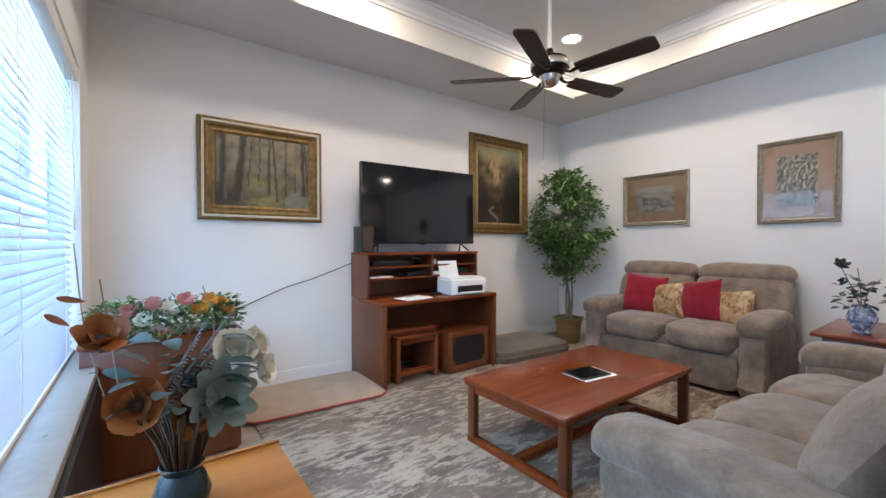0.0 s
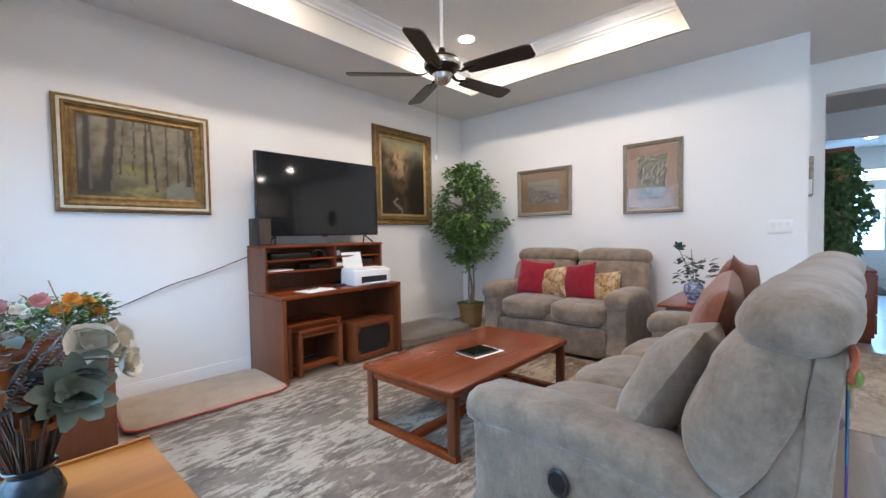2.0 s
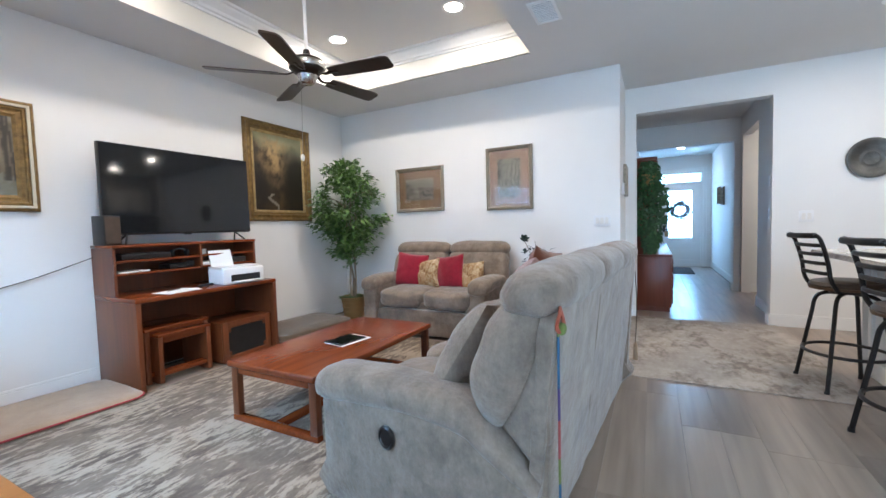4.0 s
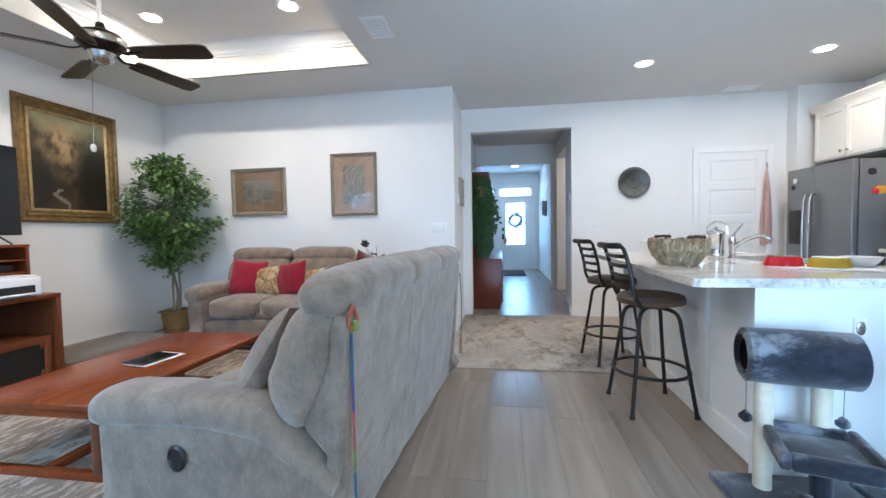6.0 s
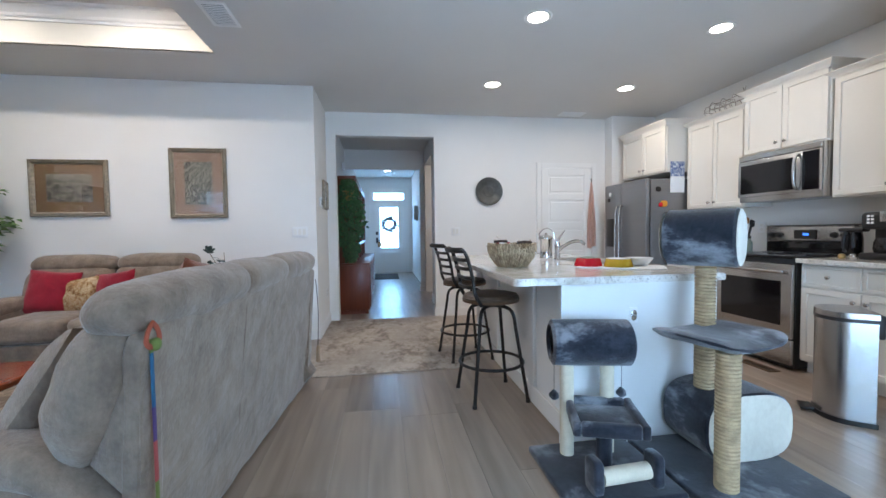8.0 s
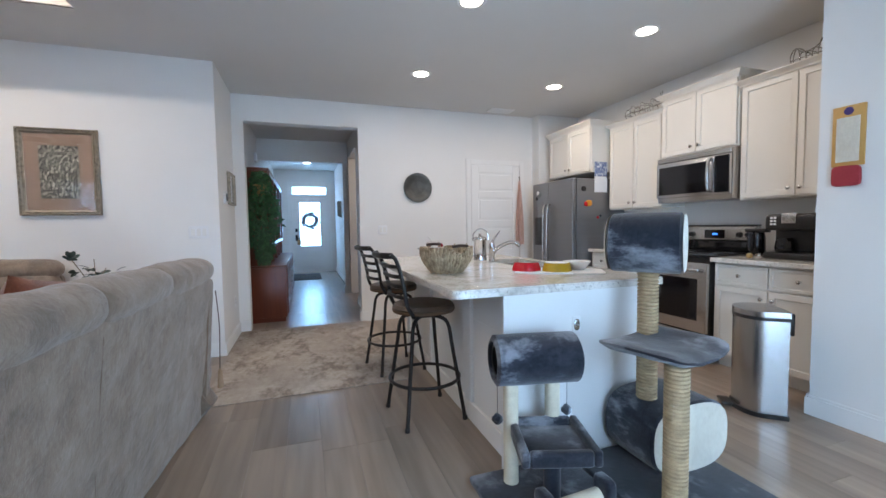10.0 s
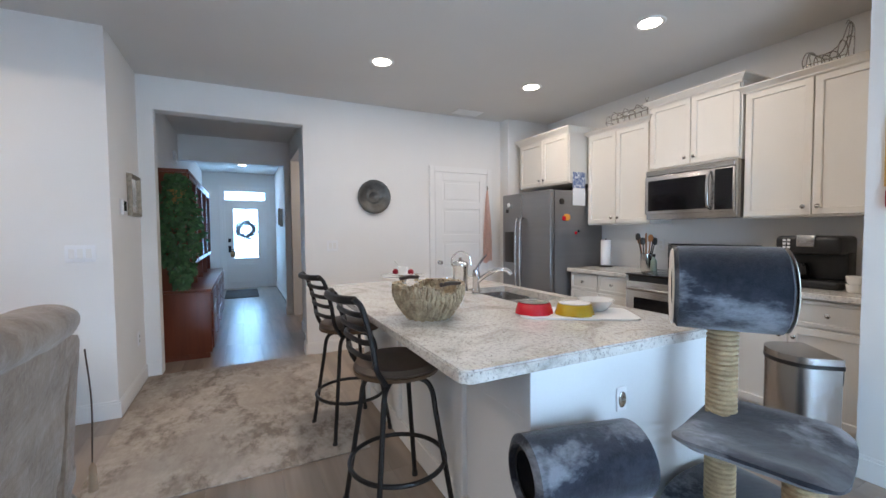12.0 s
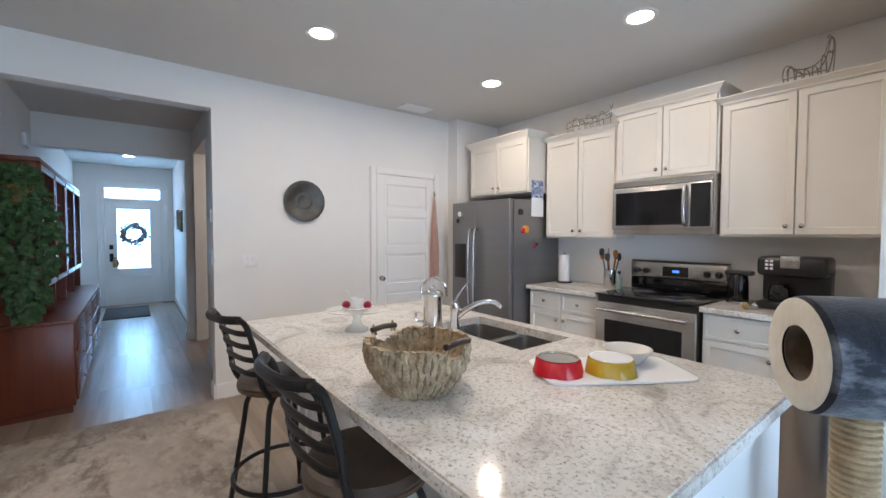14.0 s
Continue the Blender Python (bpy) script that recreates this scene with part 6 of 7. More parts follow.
# ---- pictures ----
def canvas(w, h, colour, nx=72, nz=54):
    """A painted sheet in the xz plane, colour(u, v) at each point."""
    bm = bmesh.new()
    lay = bm.verts.layers.float_color.new("paint")
    grid = []
    for j in range(nz + 1):
        row = []
        for i in range(nx + 1):
            v = bm.verts.new((w * (i / nx - 0.5), 0, h * (j / nz - 0.5)))
            v[lay] = (*colour(i / nx, j / nz), 1)
            row.append(v)
        grid.append(row)
    for j in range(nz):
        for i in range(nx):
            bm.faces.new((grid[j][i], grid[j][i + 1], grid[j + 1][i + 1], grid[j + 1][i]))
    return bm


def blend(a, b, t):
    t = max(0.0, min(1.0, t))
    return tuple(p + (q - p) * t for p, q in zip(a, b))


def n2(u, v, s, k=0):
    return noise.fractal(Vector((u * s, v * s, k)), 0.8, 2.0, 5)


def forest(u, v):
    c = blend((0.13, 0.10, 0.055), (0.30, 0.245, 0.16), 0.5 + 0.8 * n2(u, v, 6, 1))
    c = blend(c, (0.36, 0.31, 0.22), (v - 0.35) * 1.1 * (0.6 + n2(u, v, 9, 2)))
    c = blend(c, (0.13, 0.11, 0.04), max(0, 0.40 - v) * 2.4)
    c = blend(c, (0.34, 0.30, 0.08), max(0, 1 - abs(v - 0.40 + 0.1 * u) * 9) * max(0, 1 - abs(u - 0.42) * 3) * (0.7 + n2(u, v, 9, 3)))
    c = blend(c, (0.36, 0.32, 0.12), max(0, 1 - abs(v - 0.10 - 0.15 * n2(u, v, 4, 5)) * 14) * max(0, 1 - abs(u - 0.48) * 3.4))
    c = blend(c, (0.05, 0.042, 0.03), max(0, 1 - math.hypot((u - 0.12) * 3.4, (v - 0.16) * 4)) * 1.3)
    if u > 0.72 and v < 0.30 - 0.6 * abs(u - 0.88):
        c = blend(c, (0.26, 0.26, 0.21), 0.75 + 0.5 * n2(u, v, 12, 8))
    for x, w, lean, foot in ((0.035, 0.016, 0.01, 0.2), (0.10, 0.040, 0.02, 0.12), (0.24, 0.055, 0.07, 0.10), (0.325, 0.010, 0.06, 0.3), (0.55, 0.016, 0.0, 0.22), (0.64, 0.016, -0.05, 0.12), (0.72, 0.012, 0.01, 0.2), (0.93, 0.030, -0.03, 0.22), (0.985, 0.016, -0.06, 0.2), (0.45, 0.008, 0.01, 0.3), (0.82, 0.007, 0.01, 0.25)):
        d = abs(u - x - lean * v - 0.014 * n2(x, v, 8, 4)) / (w * (1.25 - 0.5 * v))
        if d < 1 and v > foot:
            c = blend(c, (0.045, 0.036, 0.028) if u - x - lean * v < w * 0.4 else (0.16, 0.13, 0.09), 0.95 * (1 - d ** 4))
    return tuple(q * 0.72 for q in c)


def crags(u, v):
    c = blend((0.016, 0.010, 0.006), (0.075, 0.045, 0.018), 0.35 + 0.8 * n2(u, v, 5, 11))
    sky_t = (v - 0.70 - 0.22 * (0.5 - u)) * 5 + 0.4 * n2(u, v, 4, 12)
    c = blend(c, (0.34, 0.33, 0.19), sky_t)
    rock = max(0, 1.15 - math.hypot((u - 0.40) * 3.0, (v - 0.70) * 2.6))
    c = blend(c, (0.36, 0.245, 0.115), rock * (0.8 + 1.2 * n2(u, v, 10, 13)))
    c = blend(c, (0.014, 0.012, 0.007), max(0, 1 - math.hypot((u - 0.85) * 2.2, (v - 0.42) * 1.7)) * 1.6)
    c = blend(c, (0.012, 0.009, 0.006), max(0, 1 - math.hypot((u - 0.15) * 2.6, (v - 0.30) * 2.0)) * 1.2)
    if v < 0.24 and abs(u - 0.38 - 0.08 * math.sin(v * 26)) < 0.035 + 0.03 * n2(u, v, 9, 15):
        c = blend(c, (0.30, 0.28, 0.22), 0.6)
    return c


def sketch(u, v):
    t = 0.5 + 0.9 * n2(u, v, 7, 21)
    c = blend((0.02, 0.02, 0.018), (0.13, 0.12, 0.10), t + 0.4 * n2(u, v, 20, 23))
    return blend(c, (0.20, 0.19, 0.165), (v - 0.7) * 2)


def carving(u, v):
    t = n2(u, v, 17, 31)
    return blend((0.010, 0.011, 0.009), (0.30, 0.30, 0.25), 0.22 + 1.5 * t + 0.10 * math.sin(u * 14) * math.sin(v * 18))


def frame_bars(w, h, width, levels):
    """A mitred picture frame: levels are (offset inward, height) of its profile."""
    bm = bmesh.new()
    rings = []
    for o, d in levels:
        rings.append([bm.verts.new((sx * (w / 2 - o * width), -d, sz * (h / 2 - o * width))) for sx, sz in ((-1, -1), (1, -1), (1, 1), (-1, 1))])
    for a, b in zip(rings, rings[1:]):
        for i in range(4):
            bm.faces.new((a[i], a[(i + 1) % 4], b[(i + 1) % 4], b[i]))
    return bm


def picture(label, at, rz, w, h, fw, colour, frame_mat, second=None, mat_board=None, mat_w=0.0, glazed=False, beads=False, band=None):
    ob = thing("framed_picture", label, "picture", at, rz)
    fr_ = part("frame", frame_bars(w, h, fw, [(0, 0), (0, 0.018), (0.08, 0.030), (0.22, 0.034), (0.35, 0.024), (0.5, 0.022), (0.62, 0.03), (0.72, 0.028), (0.8, 0.016), (1.0, 0.010)]), frame_mat, ob, smooth=False)
    if second:
        part("inner_fillet", frame_bars(w - 2 * fw + 0.004, h - 2 * fw + 0.004, 0.03, [(0, 0.008), (0.0, 0.016), (0.4, 0.018), (1.0, 0.007)]), second, fr_, smooth=False)
    if band:
        part("pale_band", frame_bars(w - 0.56 * fw, h - 0.56 * fw, fw * 0.2, [(0, 0.024), (0.0, 0.0345), (0.5, 0.036), (1.0, 0.0345), (1.0, 0.02)]), band, fr_, "worn pale inner band", smooth=False)
    iw, ih = w - 2 * fw, h - 2 * fw
    if mat_board:
        part("mat_board", box(-iw / 2, iw / 2, -0.008, -0.003, -ih / 2, ih / 2), mat_board, ob, smooth=False)
    cv = canvas(iw - 2 * mat_w, ih - 2 * mat_w * (1.0), colour)
    cv.transform(pose(0, -0.010 if mat_board else -0.006, 0))
    part("canvas" if not mat_board else "print", cv, PAINT, ob, smooth=False)
    if glazed:
        gl = part("glass", box(-iw / 2, iw / 2, -0.0145, -0.0125, -ih / 2, ih / 2), GLASS, ob, smooth=False)
        gl.visible_shadow = False
    if beads:
        bm = bmesh.new()
        n = int(2 * (w + h) / 0.028)
        for k in range(n):
            t = k / n * 2 * (w + h)
            if t < w: p = (-w / 2 + t, -h / 2)
            elif t < w + h: p = (w / 2, -h / 2 + t - w)
            elif t < 2 * w + h: p = (w / 2 - (t - w - h), h / 2)
            else: p = (-w / 2, h / 2 - (t - 2 * w - h))
            p = (p[0] * (1 - 0.024 / w), p[1] * (1 - 0.024 / h))
            bmesh.ops.create_icosphere(bm, subdivisions=1, radius=0.009, matrix=Matrix.Translation((p[0], -0.033, p[1])))
        part("carved_beading", bm, frame_mat, fr_)
    return ob


picture("large oil painting of a forest in an aged gold frame", (1.152, YT - 0.002, 1.73), 0, 0.915, 0.762, 0.085, forest, GOLD, GOLD, band=POLE_WRAP)
picture("tall oil painting of crags in an ornate gold frame", (3.742, YT - 0.002, 1.844), 0, 0.935, 1.12, 0.10, crags, GOLD, GILT_BRIGHT, beads=True)
picture("small landscape print with a brown mat in a gilt frame", (XL - 0.002, 2.80, 1.645), -90, 0.70, 0.565, 0.045, sketch, SILVERED, None, BROWN_MAT, 0.10, True)
picture("upright relief picture with a pink-beige mat in a beaded frame", (XL - 0.002, 1.608, 1.697), -90, 0.55, 0.72, 0.045, carving, SILVERED, None, MATBOARD, 0.095, True, True)
picture("small framed print with a wide pale mat", (5.49, YC - 0.002, 1.63), 0, 0.34, 0.345, 0.035, sketch, SILVERED, None, CHINA, 0.06, True)


# ---- ceiling fan ----
fan = thing("ceiling_fan", "five-blade dark ceiling fan on a white rod", "ceiling fan", (2.65, 2.45, 2.31))
part("motor", turned(bmesh.new(), [(0.03, 0.0), (0.075, 0.012), (0.10, 0.03), (0.125, 0.055), (0.13, 0.10), (0.115, 0.125), (0.06, 0.15), (0.03, 0.165), (0.022, 0.20)], seg=36), BRONZE, fan)
part("motor_band", turned(bmesh.new(), [(0.131, 0.058), (0.135, 0.064), (0.135, 0.098), (0.131, 0.104)], seg=36, caps=False), NICKEL, fan, "satin nickel motor band")
part("hub_cap", turned(bmesh.new(), [(0.0, -0.060), (0.035, -0.056), (0.060, -0.035), (0.068, -0.008), (0.075, 0.010), (0.03, 0.012)], seg=28), NICKEL, fan, "silvery hub cap")
part("rod", tube(bmesh.new(), [(0, 0, 0.19), (0, 0, 0.69)], 0.0125, 12), TRIM, fan, "white rod")
part("canopy", turned(bmesh.new(), [(0.02, 0.65), (0.055, 0.675), (0.07, 0.71), (0.07, 0.738)], seg=28), TRIM, fan)
part("pull_chain", tube(bmesh.new(), [(-0.10, -0.04, 0.0), (-0.13, -0.05, -0.60)], 0.0016, 5), NICKEL, fan)
part("pull_ornament", soft(0.035, 0.02, 0.05, 2.2, 6, 0.004, 6, m=pose(-0.13, -0.05, -0.62)), CHINA, fan, "small white pull ornament")
for k in range(5):
    ang = -81 + 72 * k
    bm = bmesh.new()
    rows = []
    for x, w in ((0.20, 0.052), (0.26, 0.060), (0.45, 0.066), (0.64, 0.070), (0.675, 0.062), (0.69, 0.045)):
        rows.append([bm.verts.new((x, sy * w, sz * 0.004)) for sz in (-1, 1) for sy in (-1, 1)])
    for a, b in zip(rows, rows[1:]):
        for i, j in ((0, 1), (1, 3), (3, 2), (2, 0)):
            bm.faces.new((a[i], a[j], b[j], b[i]))
    for r in (rows[0], rows[-1]):
        bm.faces.new((r[0], r[1], r[3], r[2]))
    bm.transform(pose(0, 0, 0.012, 0, 0, ang) @ pose(0, 0, 0, -13, 0, 0))
    bl = part("blade", bm, BLADE, fan)
    iron = tube(bmesh.new(), glide([(0.09, 0, 0.03), (0.14, 0.012, 0.004), (0.20, 0.0, 0.006), (0.27, 0.0, 0.010)], 4), [0.016] * 7 + [0.02] * 4 + [0.03, 0.02], 8, flat=0.35)
    iron.transform(pose(0, 0, 0.005, 0, 0, ang))
    part("blade_iron", iron, BRONZE, bl)


# ---- plants and flowers ----

fic = thing("ficus_tree", "artificial ficus tree with a thin trunk in a wicker pot", "potted tree", (4.43, 3.60, 0))
part("pot", turned(bmesh.new(), [(0.112, 0), (0.118, 0.01), (0.135, 0.14), (0.150, 0.27), (0.158, 0.285), (0.150, 0.298), (0.14, 0.285), (0.135, 0.25), (0.0, 0.25)], seg=32, wob=lambda a, k: 0.012 * math.sin(a * 16 + k * 1.6)), WICKER, fic, "woven wicker pot")
for z in (0.05, 0.11, 0.17, 0.23):
    part("weave_band", tube(bmesh.new(), ring_pts(0, 0, z, 0.121 + 0.115 * z, 30), 0.006, 6, True), WICKER, fic)
rnd = random.Random(21)
bm = bmesh.new()
for _ in range(160):
    a, r = rnd.uniform(0, 6.28), 0.14 * math.sqrt(rnd.random())
    leaf(bm, Vector((r * math.cos(a), r * math.sin(a), 0.26 + 0.03 * rnd.random())), Vector((math.cos(a), math.sin(a), rnd.uniform(0.1, 1.0))), Vector((0, 0, 1)), 0.06, 0.02)
part("moss", bm, GREEN, fic, "green moss")
for k, (x, y) in enumerate(((-0.025, 0.0), (0.02, 0.015), (0.005, -0.025))):
    part("trunk", tube(bmesh.new(), glide([(x, y, 0.24), (x * 2 + 0.01, y * 1.5, 0.5), (x * 0.8 - 0.01, y * 2.2, 0.8), (x * 3, y * 3, 1.25), (x * 4, y * 4, 1.7)], 5), [0.017 - 0.0006 * i for i in range(21)], 8), BARK, fic)
bm = bmesh.new()
for k in range(26):
    a, z0 = rnd.uniform(0, 6.28), rnd.uniform(0.72, 1.6)
    r = 0.38 * math.sin(min(1, (z0 - 0.55) / 0.7) * 1.5)
    tube(bm, glide([(0.02 * math.cos(a), 0.02 * math.sin(a), z0), (r * 0.5 * math.cos(a), r * 0.5 * math.sin(a), z0 + 0.13), (r * math.cos(a + 0.2), r * math.sin(a + 0.2), z0 + 0.17)], 4), [0.006 - 0.0005 * i for i in range(9)], 5)
part("branch", bm, BARK, fic)
bm = bmesh.new()
for k in range(160):
    while True:
        p = Vector((rnd.uniform(-1, 1), rnd.uniform(-1, 1), rnd.uniform(-1, 1)))
        if 0.30 < p.length < 1 and noise.noise(p * 2.1 + Vector((3, 1, 4))) > -0.22:
            break
    z = 1.40 + 0.70 * p.z
    wide = 0.44 * (1.0 if z < 1.55 else max(0.35, 1 - (z - 1.55) * 1.0)) * (1.0 if z > 1.15 else max(0.38, 1 - (1.15 - z) * 1.4))
    c = Vector((p.x * wide - 0.05, p.y * wide * 0.85 - 0.02, z))
    out = Vector((p.x, p.y, 0.35)).normalized()
    for q in range(26):
        t = rnd.random()
        at = c + out * (0.22 * (t - 0.45)) + Vector((rnd.gauss(0, 0.03), rnd.gauss(0, 0.03), rnd.gauss(0, 0.03) - 0.08 * t * t))
        s_ = rnd.uniform(0.055, 0.095)
        leaf(bm, at, out + Vector((rnd.gauss(0, 0.6), rnd.gauss(0, 0.6), rnd.gauss(-0.35, 0.35))), Vector((rnd.gauss(0, 0.3), rnd.gauss(0, 0.3), 1)), s_, s_ * 0.54, 0.16, 0.25)
part("crown", bm, FICUS, fic, "glossy green leaves")


def bloom(bm, rnd, at, face, petals, length, width, cup, layers=2):
    face = Vector(face).normalized()
    side = face.cross(Vector((0.2, 0.1, 1))).normalized()
    up = side.cross(face)
    for l in range(layers):
        for k in range(petals):
            a = 2 * math.pi * (k + 0.5 * l) / petals + rnd.gauss(0, 0.08)
            way = side * math.cos(a) + up * math.sin(a) + face * (0.25 + 0.45 * l)
            petal(bm, Vector(at) + face * 0.004 * l, way, face, length * (1 - 0.22 * l) * rnd.uniform(0.9, 1.1), width * (1 - 0.15 * l), cup)


ot = thing("end_table", "honey-coloured wooden end table by the window", "end table", (0.44, 1.50, 0))
part("tabletop", box(-0.235, 0.235, -0.31, 0.30, 0.585, 0.615, 0.006), HONEY, ot)
part("edge_lip", box(-0.237, 0.237, 0.292, 0.304, 0.612, 0.622, 0.003), HONEY, ot)
for sx in (-1, 1):
    for sy in (-1, 1):
        part("leg", box(sx * 0.21 - 0.02, sx * 0.21 + 0.02, sy * 0.27 - 0.02, sy * 0.27 + 0.02, 0, 0.584, 0.004), HONEY, ot)
part("apron", box(-0.21, 0.21, -0.28, 0.27, 0.50, 0.584, 0.004), HONEY, ot)
fv = thing("flower_arrangement", "artificial flowers, rust, white and grey-green, in a dark teal vase", "flower arrangement", (0.44, 1.62, 0.615))
part("vase", turned(bmesh.new(), [(0.038, 0), (0.048, 0.01), (0.054, 0.035), (0.042, 0.07), (0.034, 0.08), (0.042, 0.095), (0.040, 0.097), (0.030, 0.083), (0.0, 0.07)], seg=28), TEAL, fv, "dark teal glazed vase")
rnd = random.Random(5)
for k in range(60):
    a, r = rnd.uniform(0, 6.28), rnd.uniform(0.02, 0.10)
    bm = tube(bmesh.new(), [(0.02 * math.cos(a), 0.02 * math.sin(a), 0.06), (r * 0.6 * math.cos(a), r * 0.6 * math.sin(a), 0.16), (r * math.cos(a), r * math.sin(a), 0.22)], 0.0022, 4)
    part("stem", bm, LEATHER, fv)
for name, mt, lst in (("rust_bloom", RUST, (((-0.071, -0.02, 0.238), (-0.2, -1, 0.35), 0.074, 0.062), ((-0.128, 0.0, 0.362), (0.2, -0.7, 0.75), 0.062, 0.052), ((0.0, 0.05, 0.24), (0.3, -0.8, 0.5), 0.08, 0.06), ((0.01, -0.02, 0.20), (0.3, -0.9, 0.1), 0.06, 0.05))),
                      ("white_bloom", CREAM, (((0.100, 0.02, 0.300), (0.1, -0.75, 0.6), 0.070, 0.085), ((0.130, 0.05, 0.295), (0.6, -0.6, 0.4), 0.065, 0.075), ((0.150, 0.03, 0.255), (0.8, -0.6, 0.1), 0.055, 0.055))),
                      ("sage_bloom", SAGE, (((0.065, -0.045, 0.235), (0.15, -1, 0.25), 0.095, 0.065),))):
    for at, face, ln, wd in lst:
        bm = bmesh.new()
        bloom(bm, rnd, at, face, 9 if mt == SAGE else 5, ln * 0.80, wd * (0.62 if mt == SAGE else 0.95), 0.5 if mt == CREAM else 0.42 if mt == RUST else 0.22, 2)
        for v in bm.verts:
            v.co += Vector((1, 1, 1)) * 0.006 * noise.noise(v.co * 38)
        bl = part(name, bm, mt, fv)
        q = 0.024 if mt == RUST else 0.012
        c = soft(q, q, q, 2, 4, 0.004, 2, m=Matrix.Translation(Vector(at) + Vector(face).normalized() * 0.010))
        part("flower_centre", c, LEATHER if mt == RUST else mt, bl)
bm = bmesh.new()
for k in range(44):
    a, z = rnd.uniform(0, 6.28), rnd.uniform(0.21, 0.35)
    r = rnd.uniform(0.01, 0.10)
    petal(bm, Vector((r * math.cos(a), r * math.sin(a), z)), Vector((math.cos(a), math.sin(a), rnd.uniform(-0.1, 0.6))), Vector((rnd.gauss(0, 0.3), rnd.gauss(0, 0.3), 1)), rnd.uniform(0.05, 0.08), rnd.uniform(0.025, 0.04), -0.25)
tagged(part("foliage", bm, DARK_LEAF, fv), kind="stuff")
for base, tip in (((-0.03, 0, 0.22), (0.10, 0.02, 0.40)), ((-0.04, 0.02, 0.22), (0.05, 0.0, 0.39)), ((0.0, 0.02, 0.24), (0.13, 0.05, 0.37))):
    b_, t_ = Vector(base), Vector(tip)
    bm = bmesh.new()
    for k in range(26):
        u = k / 26
        p = b_.lerp(t_, u)
        for s in (-1, 1):
            leaf(bm, p, (t_ - b_).normalized() + Vector((s * 0.1, s * 0.9, s * 0.5)), Vector((0, 0, 1)), 0.035 * (1.15 - u), 0.006)
    part("feather", bm, GREY_LEAF, fv, "grey feathery spray")
for pts in (((-0.12, 0, 0.25), (-0.15, 0.02, 0.38), (-0.165, 0.02, 0.55)), ((-0.10, 0.02, 0.25), (-0.12, 0.04, 0.40), (-0.13, 0.04, 0.48)), ((0.02, 0.02, 0.2), (0.06, 0.0, 0.36), (0.04, 0.0, 0.46))):
    part("twig", tube(bmesh.new(), glide(pts, 4), 0.0013, 5), BARK, fv)
for p, w in (((-0.17, 0.0, 0.40), (-1, 0, 0.7)), ((-0.15, 0.02, 0.44), (-0.9, 0, 0.2)), ((-0.14, 0.03, 0.42), (0.7, 0, -0.6))):
    bm = bmesh.new()
    petal(bm, Vector(p), Vector(w), Vector((0, -1, 0.3)), 0.04, 0.013, 0.2)
    part("dry_leaf", bm, RUST, fv)

wc = thing("window_cabinet", "brown wooden chest under the window corner", "chest", (0.475, 3.34, 0))
part("body", box(-0.345, 0.345, -0.18, 0.20, 0.02, 0.66, 0.005), CHERRY_UP, wc)
part("top", box(-0.352, 0.352, -0.19, 0.205, 0.661, 0.69, 0.005), CHERRY, wc)
part("plinth", box(-0.33, 0.33, -0.165, 0.19, 0, 0.02), CHERRY, wc, smooth=False)
fw = thing("flower_wreath", "artificial wreath of green leaves with orange and pink flowers", "wreath", (0.50, 3.28, 0.692))
rnd = random.Random(31)
bm, sg = bmesh.new(), bmesh.new()
yl, pk, cr = ("orange_flower", YELLOW_FL), ("pink_flower", PINK_FL), ("cream_flower", CREAM)
for k in range(1300):
    a = rnd.uniform(0, 6.28)
    R, rr, t = 0.20, 0.085 * math.sqrt(rnd.random()), rnd.uniform(0, 6.28)
    p = Vector(((R + rr * math.cos(t)) * math.cos(a) * 1.25, (R + rr * math.cos(t)) * math.sin(a) * 0.8, 0.085 + rr * math.sin(t)))
    leaf(sg if rnd.random() < 0.22 and p.x < 0.05 else bm, p, Vector((math.cos(a) + rnd.gauss(0, 0.7), math.sin(a) + rnd.gauss(0, 0.7), rnd.uniform(-0.2, 0.9))), Vector((0, 0, 1)), rnd.uniform(0.035, 0.06), 0.024)
for p, b_ in (((0.22, -0.10, 0.14), yl), ((0.16, -0.15, 0.17), yl), ((0.12, -0.17, 0.13), yl), ((0.26, -0.08, 0.09), yl), ((-0.18, -0.13, 0.14), pk), ((-0.24, -0.08, 0.11), pk), ((-0.08, -0.17, 0.17), pk), ((-0.13, -0.16, 0.09), cr), ((-0.02, -0.17, 0.14), cr), ((0.05, -0.16, 0.18), pk)):
    fl = bmesh.new()
    bloom(fl, rnd, p, (rnd.gauss(0, 0.3), -0.9, 0.6), 7, 0.045, 0.035, 0.25, 2)
    part(b_[0], fl, b_[1], fw)
for nm, b_, mt in (("greenery", bm, GREEN), ("sage_greenery", sg, SAGE)):
    tagged(part(nm, b_, mt, fw), kind="stuff")
# added black slab: the shade on the wall under the sill, built as a solid
wb = thing("window_bench", "black slab standing in for the shaded wall below the window sill", "cabinet", (0.165, 2.30, 0))
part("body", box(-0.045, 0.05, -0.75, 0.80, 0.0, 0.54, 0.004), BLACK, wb)

